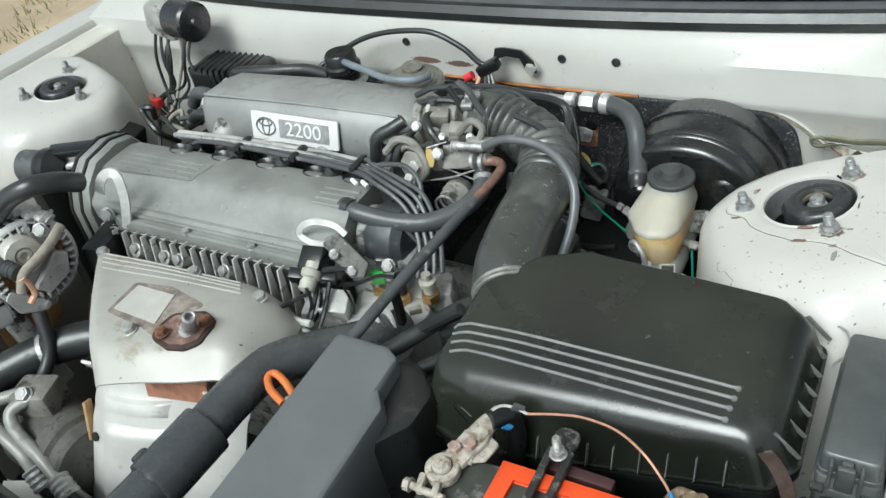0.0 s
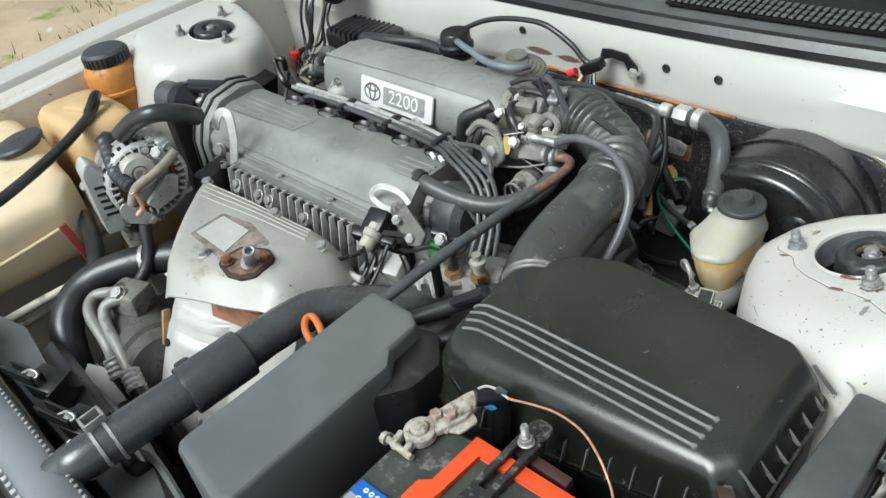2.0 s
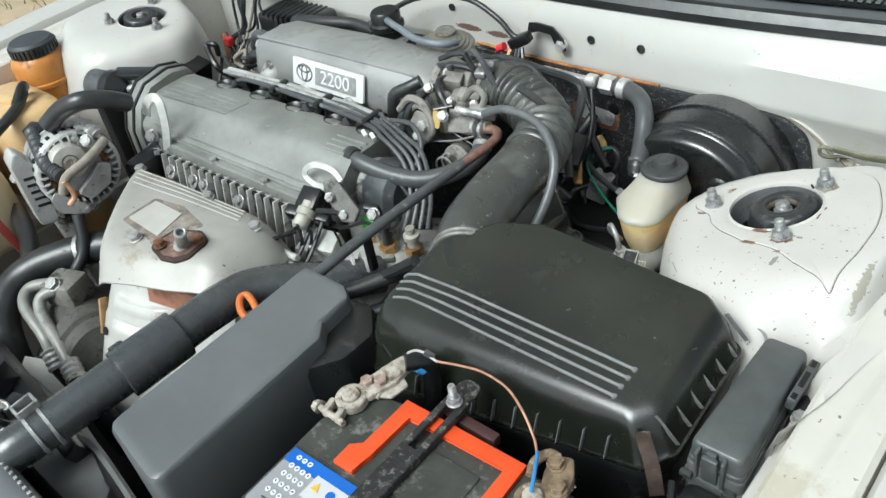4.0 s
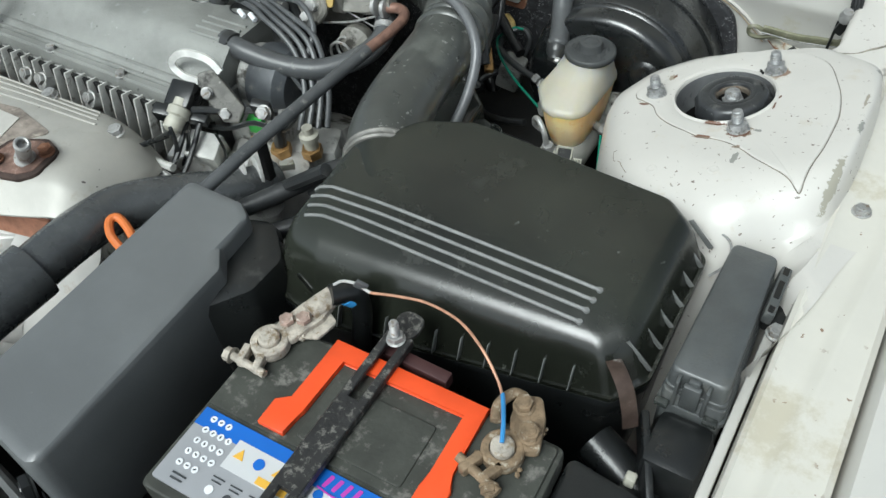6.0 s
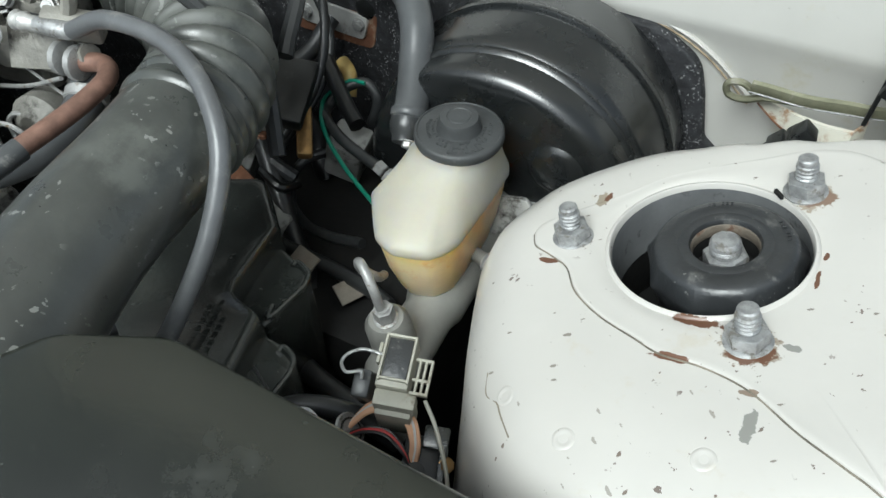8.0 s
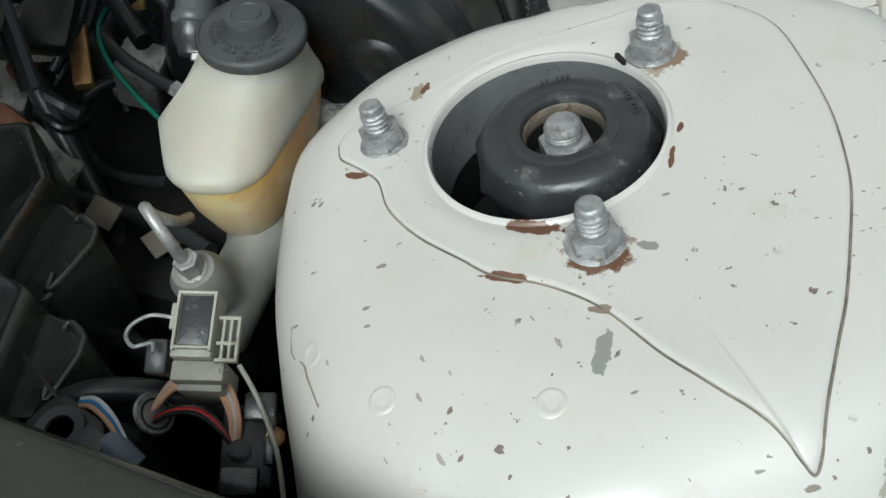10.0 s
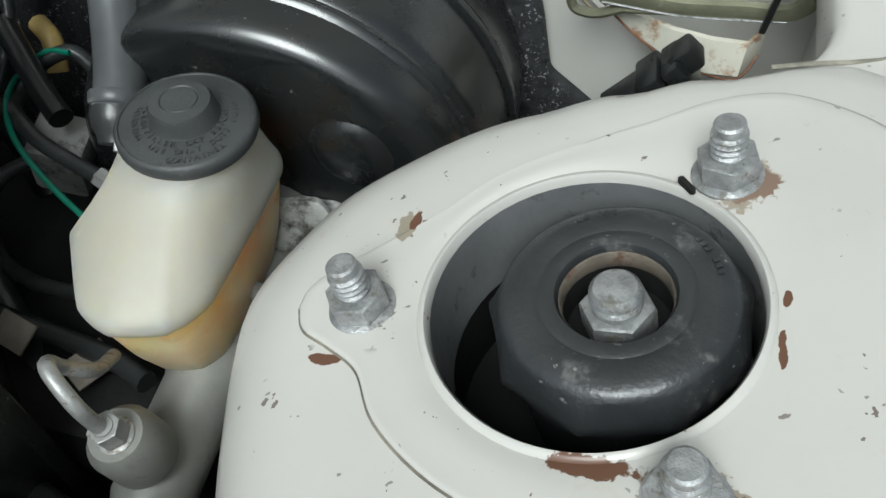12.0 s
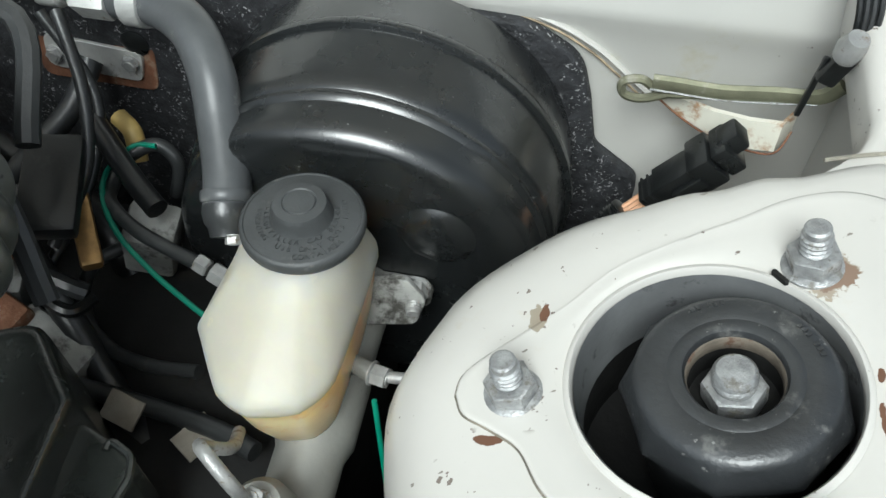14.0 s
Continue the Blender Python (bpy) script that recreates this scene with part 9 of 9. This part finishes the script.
part("red_tape", tube([(0.028, 0.19, 0.880), (0.040, 0.192, 0.886)], 0.006, 12), LABEL_RED, fb, "red tape wrap")
for k in range(5):
    part("wire", tube([(0.050 + 0.004 * k, 0.20, 0.885), (0.045 + 0.008 * k, 0.185, 0.865), (0.06 + 0.008 * k, 0.16, 0.850 - 0.004 * k), (0.085 + 0.01 * k, 0.13, 0.83)], 0.0030, 7), (PEACH_WIRE, BLACK, GREY_RUBBER, BLACK, RUBBER)[k], fb)

# small brake pipes, loom and brackets in the dark between hose and booster
gloom = thing("lower_loom", "dark looms and pipes low beside the booster", "wiring", (0.27, 0.05, 0.70))
for pts, r, c in (([(0.10, 0.05, 0.70), (0.17, 0.045, 0.712), (0.24, 0.04, 0.716), (0.31, 0.03, 0.722), (0.34, 0.02, 0.725)], 0.0055, RUBBER),
                  ([(0.08, 0.185, 0.775), (0.145, 0.16, 0.755), (0.190, 0.15, 0.730), (0.215, 0.13, 0.70)], 0.010, BLACK),
                  ([(0.20, 0.17, 0.79), (0.235, 0.14, 0.78), (0.255, 0.125, 0.775)], 0.0065, BLACK),
                  ([(0.19, 0.19, 0.85), (0.21, 0.16, 0.82), (0.215, 0.13, 0.79), (0.20, 0.10, 0.76)], 0.0036, RUBBER),
                  ([(0.17, 0.20, 0.84), (0.20, 0.18, 0.80), (0.205, 0.14, 0.77), (0.19, 0.09, 0.74)], 0.0034, RUBBER),
                  ([(0.13, 0.14, 0.78), (0.18, 0.10, 0.76), (0.24, 0.05, 0.71), (0.30, 0.0, 0.69)], 0.008, RUBBER),
                  ([(0.26, -0.02, 0.70), (0.32, -0.04, 0.70), (0.38, -0.05, 0.70)], 0.008, RUBBER)):
    part("loom_branch", tube(pts, r, 10), c, gloom)
part("green_wire", tube([(0.236, 0.168, 0.779), (0.222, 0.166, 0.778), (0.211, 0.150, 0.771), (0.222, 0.126, 0.774), (0.240, 0.106, 0.772), (0.263, 0.092, 0.763), (0.287, 0.081, 0.755), (0.315, 0.07, 0.745)], 0.0016, 8), GREEN_WIRE, gloom, "thin green wire")
part("green_wire", tube([(0.400, 0.040, 0.765), (0.404, 0.030, 0.740), (0.408, 0.020, 0.71)], 0.0014, 8), GREEN_WIRE, gloom)
for x, y, z, w, d, h, rz in ((0.150, 0.09, 0.735, 0.05, 0.04, 0.03, 20), (0.20, 0.05, 0.71, 0.05, 0.05, 0.04, -20), (0.13, 0.13, 0.75, 0.04, 0.03, 0.03, 40), (0.24, 0.13, 0.74, 0.03, 0.03, 0.04, 10)):
    part("bracket", box((w, d, h), Matrix.Translation((x, y, z)) @ pose(0, 0, 0, 10, 15, rz), 0.004), ALU_DARK, gloom)
for x, y, z, rz in ((0.205, 0.035, 0.728, 10), (0.262, 0.030, 0.722, -15), (0.305, 0.025, 0.718, 60)):
    part("label_tag", box((0.022, 0.016, 0.002), Matrix.Translation((x, y, z)) @ pose(0, 0, 0, 25, 0, rz), 0.0005), TAPE, gloom, "faded paper tape")
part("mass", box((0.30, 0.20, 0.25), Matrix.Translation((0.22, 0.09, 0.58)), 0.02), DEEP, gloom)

# black relay holder beside the cylinder
rh = thing("relay_holder", "black plastic relay holder with rounded covers", "relay box", (0.27, -0.04, 0.70))
EDGE_LINE = [(0.235, 0.040), (0.272, 0.004), (0.277, -0.046), (0.281, -0.053), (0.289, -0.057), (0.306, -0.061), (0.321, -0.121), (0.330, -0.160)]
line = rounded([Vector(p) for p in EDGE_LINE] + [Vector((0.20, -0.17)), Vector((0.17, 0.02))], [0.012, 0.006, 0.006, 0.004, 0.006, 0.006, 0.004, 0.01, 0.02, 0.02], 4)
mid = Vector((0.235, -0.075))


def cover_z(p):
    """The panel sags away from its raised inner edge."""
    return 0.789 - 0.16 * max(0.0, 0.292 - p.x - 0.25 * (p.y + 0.06)) ** 1.1


bm = bmesh.new()
loops = [[Vector((p.x + 0.002, p.y, 0.66)) for p in line], [Vector((p.x + 0.001, p.y, cover_z(p) - 0.012)) for p in line], [Vector((p.x, p.y, cover_z(p) - 0.005)) for p in line]]
for f, dz in ((0.985, -0.0016), (0.965, 0.0), (0.94, 0.0005), (0.90, 0.0), (0.85, -0.0015), (0.6, -0.001), (0.3, 0.0), (0.05, 0.0)):
    q = [mid + (p - mid) * f for p in line]
    loops.append([Vector((p.x, p.y, cover_z(p) + dz)) for p in q])
rings(bm, loops)
cover_tree = BVHTree.FromBMesh(bm)
part("cover", bm, MOULD, rh, "black moulded cover with rolled edge", 60)
for shelf in ([(0.268, 0.002), (0.291, -0.006), (0.305, -0.012), (0.308, -0.022), (0.303, -0.060), (0.280, -0.058)], [(0.300, -0.062), (0.321, -0.064), (0.334, -0.070), (0.337, -0.080), (0.336, -0.112), (0.316, -0.118)]):
    part("pocket_floor", slab(shelf, 0.66, 0.772, Matrix.Identity(4), 0.003, 0.006), MOULD, rh)
    rim_line = rounded([Vector(p) for p in shelf[1:5]], [0.003, 0.008, 0.008, 0.003], 4)
    part("edge_bead", tube([(p.x - 0.001, p.y, 0.7730) for p in rim_line], 0.0020, 8, 2), MOULD, rh, "raised bead along the pocket")
for row, (n, off) in enumerate(((5, 0.020), (7, 0.026), (6, 0.032))):
    bm = bmesh.new()
    for k in range(n):
        y = -0.094 + 0.0052 * k
        x = 0.318 - off - 0.25 * (y + 0.115)
        z = cover_tree.ray_cast(Vector((x, y, 0.9)), Vector((0, 0, -1)))[0].z
        box_into(bm, (0.0026, 0.0036, 0.0008), Matrix.Translation((x, y, z)) @ pose(0, 0, 0, 0, 0, 12))
    part("raised_mark", bm, MOULD, rh, "row of raised moulded marks")
part("stand", box((0.08, 0.14, 0.26), Matrix.Translation((0.265, -0.055, 0.55)), 0.01), DEEP, rh)
bp_ = thing("bracket_pair", "small grey bracket with eyelet, blue and orange wires", "bracket", (0.36, -0.115, 0.75))
part("tab", slab([(-0.020, -0.010), (0.012, -0.012), (0.016, 0.0), (0.010, 0.012), (-0.018, 0.012)], -0.004, 0.0, Matrix.Translation((0.366, -0.121, 0.795)) @ pose(0, 0, 0, 0, 0, -15), 0.0008, 0.008), BLACK, bp_)
part("eyelet", lathe([(0.0056, -0.003), (0.0060, 0.0006), (0.0100, 0.0012), (0.0104, -0.001), (0.0100, -0.003)], Matrix.Translation((0.3625, -0.1205, 0.796)), 24), GREY_RUBBER, bp_, "grey rubber eyelet")
part("hole", lathe([(0.0056, -0.001), (0.0, -0.001)], Matrix.Translation((0.3625, -0.1205, 0.796)), 20, False), DEEP, bp_)
part("square_tab", box((0.013, 0.010, 0.004), Matrix.Translation((0.378, -0.1215, 0.796)) @ pose(0, 0, 0, 0, 0, -15), 0.001), GREY_RUBBER, bp_)
part("sleeve", tube([(0.382, -0.1190, 0.793), (0.388, -0.1210, 0.792), (0.396, -0.1240, 0.788)], 0.0058, 12), mat("blue_grey_sleeve", (0.16, 0.20, 0.25), 0.4, var=0.2, scale=60, bump=0.05), bp_, "blue grey plastic sleeve")
for k, c in enumerate((PEACH_WIRE, BLUE_WIRE, LABEL_WHITE)):
    part("wire", tube([(0.362, -0.1085 + 0.0016 * k, 0.793), (0.371, -0.1090 + 0.0018 * k, 0.798), (0.381, -0.1130 + 0.0016 * k, 0.798), (0.389, -0.1190 + 0.0012 * k, 0.792)], 0.0011, 7), c, bp_)
part("loom", tube([(0.350, -0.106, 0.784), (0.362, -0.100, 0.788), (0.375, -0.094, 0.786), (0.392, -0.088, 0.778), (0.41, -0.085, 0.765)], 0.0062, 10), RUBBER, bp_, "black taped loom")
part("blade", box((0.040, 0.0015, 0.006), Matrix.Translation((0.345, -0.104, 0.790)) @ pose(0, 0, 0, 0, 8, -28), 0.0004), BLACK, bp_)
part("foot", box((0.05, 0.03, 0.36), Matrix.Translation((0.366, -0.122, 0.608)), 0.003), DEEP, bp_)

# thin sensor wire from the earth clamp to the live clamp
sw = thing("thin_earth_wire", "thin copper-coloured wire joining both battery clamps", "wire", (0.42, -0.36, 0.87))
part("bare_end", tube([(0.343, -0.347, 0.882), (0.350, -0.343, 0.886), (0.360, -0.340, 0.885), (0.372, -0.340, 0.882)], 0.0013, 7), SILVER, sw, "bare twisted strands")
part("wire", tube([(0.372, -0.340, 0.882), (0.395, -0.333, 0.8835), (0.4175, -0.3295, 0.8855), (0.4465, -0.334, 0.8885), (0.4716, -0.346, 0.888), (0.490, -0.357, 0.879), (0.4994, -0.366, 0.8765)], 0.0011, 8), mat("copper_wire", (0.52, 0.28, 0.18), 0.45, metal=0.2, var=0.3, scale=120, bump=0.05), sw, "copper-coloured wire")
part("twist", box((0.010, 0.003, 0.010), Matrix.Translation((0.364, -0.340, 0.886)) @ pose(0, 0, 0, 10, 30, 20), 0.001), GREY_RUBBER, sw)
part("blue_tail", tube([(0.499, -0.365, 0.8765), (0.505, -0.375, 0.8785), (0.511, -0.386, 0.8785), (0.516, -0.397, 0.876)], 0.0016, 8), BLUE_WIRE, sw, "blue insulated tail")
bl = thing("battery_earth_cable", "thick earth cable with blue sleeve end", "cable", (0.34, -0.34, 0.8))
part("cable", tube([(0.342, -0.352, 0.874), (0.352, -0.338, 0.868), (0.355, -0.335, 0.845), (0.350, -0.338, 0.80), (0.34, -0.34, 0.72)], 0.0085, 12), BLACK, bl)
part("blue_sleeve", tube([(0.349, -0.343, 0.868), (0.352, -0.339, 0.862)], 0.0078, 12), BLUE_WIRE, bl, "blue sleeve")
part("loose_strand", tube([(0.322, -0.350, 0.868), (0.308, -0.346, 0.872), (0.300, -0.342, 0.862), (0.303, -0.338, 0.845), (0.312, -0.338, 0.83)], 0.0007, 7), BLACK, bl)

# thin leads and brackets at the gearbox end
clut = thing("sensor_harness", "thin black harness with small brackets at the engine end", "wiring", (0.06, -0.18, 0.76))
part("lead", tube([(0.0400, -0.2350, 0.8370), (0.0390, -0.2350, 0.8120), (0.0180, -0.2350, 0.7750)], 0.0022, 8), RUBBER, clut)
part("lead", tube([(0.0520, -0.2250, 0.8290), (0.0420, -0.2250, 0.8020), (0.0100, -0.2250, 0.7520)], 0.0022, 8), BLACK, clut)
part("lead", tube([(0.0370, -0.1900, 0.8050), (0.0730, -0.1900, 0.8160), (0.1120, -0.1900, 0.8380), (0.1350, -0.1900, 0.8420)], 0.0028, 8), BLACK, clut)
part("lead", tube([(0.0620, -0.2000, 0.8120), (0.0680, -0.2000, 0.7890), (0.0600, -0.2000, 0.7540)], 0.0016, 8), BLACK, clut)
part("lead", tube([(0.0560, -0.1200, 0.8370), (0.0620, -0.1200, 0.8110), (0.0740, -0.1200, 0.7900), (0.1010, -0.1200, 0.7750)], 0.0026, 8), GREY_RUBBER, clut)
part("lead", tube([(0.1010, -0.1100, 0.8410), (0.1170, -0.1100, 0.8230), (0.1420, -0.1100, 0.8070)], 0.0024, 8), GREY_RUBBER, clut)
part("lead", tube([(0.1020, -0.1600, 0.7990), (0.1260, -0.1600, 0.8130), (0.1440, -0.1600, 0.8330), (0.1510, -0.1600, 0.8520)], 0.0022, 8), BLACK, clut)
part("lead", tube([(-0.0130, -0.2500, 0.7980), (0.0090, -0.2500, 0.8130), (0.0330, -0.2500, 0.8300), (0.0600, -0.2500, 0.8490)], 0.0026, 8), BLACK, clut)
part("lead", tube([(0.0010, -0.2550, 0.8020), (0.0220, -0.2550, 0.8000), (0.0500, -0.2550, 0.8020)], 0.0045, 8), FIN, clut)
part("lead", tube([(0.2150, -0.2250, 0.8160), (0.2460, -0.2250, 0.8390), (0.2720, -0.2250, 0.8640), (0.2860, -0.2250, 0.8760)], 0.0075, 8), RUBBER, clut)
part("lead", tube([(0.1420, -0.2400, 0.7830), (0.1810, -0.2400, 0.8170), (0.2260, -0.2400, 0.8530), (0.2530, -0.2400, 0.8750)], 0.0062, 8), RUBBER, clut)
part("bracket", box((0.02, 0.01, 0.03), Matrix.Translation((0.1040, -0.1650, 0.8350)) @ pose(0, 0, 0, 25, 10, 20), 0.002), BLACK, clut)
bolt(frame_of((0.1170, -0.1750, 0.8430), (0.3, -0.8, 0.5)), clut, 0.006, 0.006, STEEL)
part("bracket", box((0.035, 0.03, 0.04), Matrix.Translation((0.0450, -0.2050, 0.7840)) @ pose(0, 0, 0, 25, 10, 20), 0.002), FIN, clut)
part("bracket", box((0.022, 0.014, 0.02), Matrix.Translation((0.0120, -0.2150, 0.8320)) @ pose(0, 0, 0, 25, 10, 20), 0.002), BLACK, clut)
part("bracket", box((0.026, 0.01, 0.014), Matrix.Translation((0.0390, -0.2000, 0.8230)) @ pose(0, 0, 0, 25, 10, 20), 0.002), BLACK, clut)
part("bracket", box((0.018, 0.012, 0.014), Matrix.Translation((0.1810, 0.0960, 0.7600)) @ pose(0, 0, 0, 12, 8, 20), 0.003), RUSTY, gloom)
part("bracket", box((0.028, 0.02, 0.012), Matrix.Translation((0.1810, 0.0640, 0.7400)) @ pose(0, 0, 0, 12, 8, -20), 0.003), RUSTY, gloom)
part("bracket", box((0.03, 0.02, 0.008), Matrix.Translation((0.1880, 0.1070, 0.7700)) @ pose(0, 0, 0, 12, 8, 30), 0.003), ALU_DARK, gloom)
part("bracket", box((0.012, 0.05, 0.008), Matrix.Translation((0.2190, 0.1070, 0.7700)) @ pose(0, 0, 0, 12, 8, 35), 0.003), BRASS, gloom)
part("bracket", box((0.02, 0.09, 0.01), Matrix.Translation((0.1860, 0.0910, 0.7900)) @ pose(0, 0, 0, 12, 8, -40), 0.003), MOULD, gloom)
part("bracket", box((0.03, 0.06, 0.012), Matrix.Translation((0.2100, 0.1100, 0.8000)) @ pose(0, 0, 0, 12, 8, 20), 0.003), BLACK, gloom)
part("loom_branch", tube([(0.1950, 0.0870, 0.7500), (0.2110, 0.0850, 0.7450), (0.2190, 0.0860, 0.7400)], 0.0055, 9), RUBBER, gloom)
part("loom_branch", tube([(0.1950, 0.0780, 0.7450), (0.2160, 0.0720, 0.7400), (0.2220, 0.0860, 0.7350)], 0.004, 9), BLACK, gloom)
part("loom_branch", tube([(0.2060, 0.0170, 0.8000), (0.2030, 0.0450, 0.8000), (0.1920, 0.0680, 0.8000)], 0.0022, 9), STEEL, gloom)
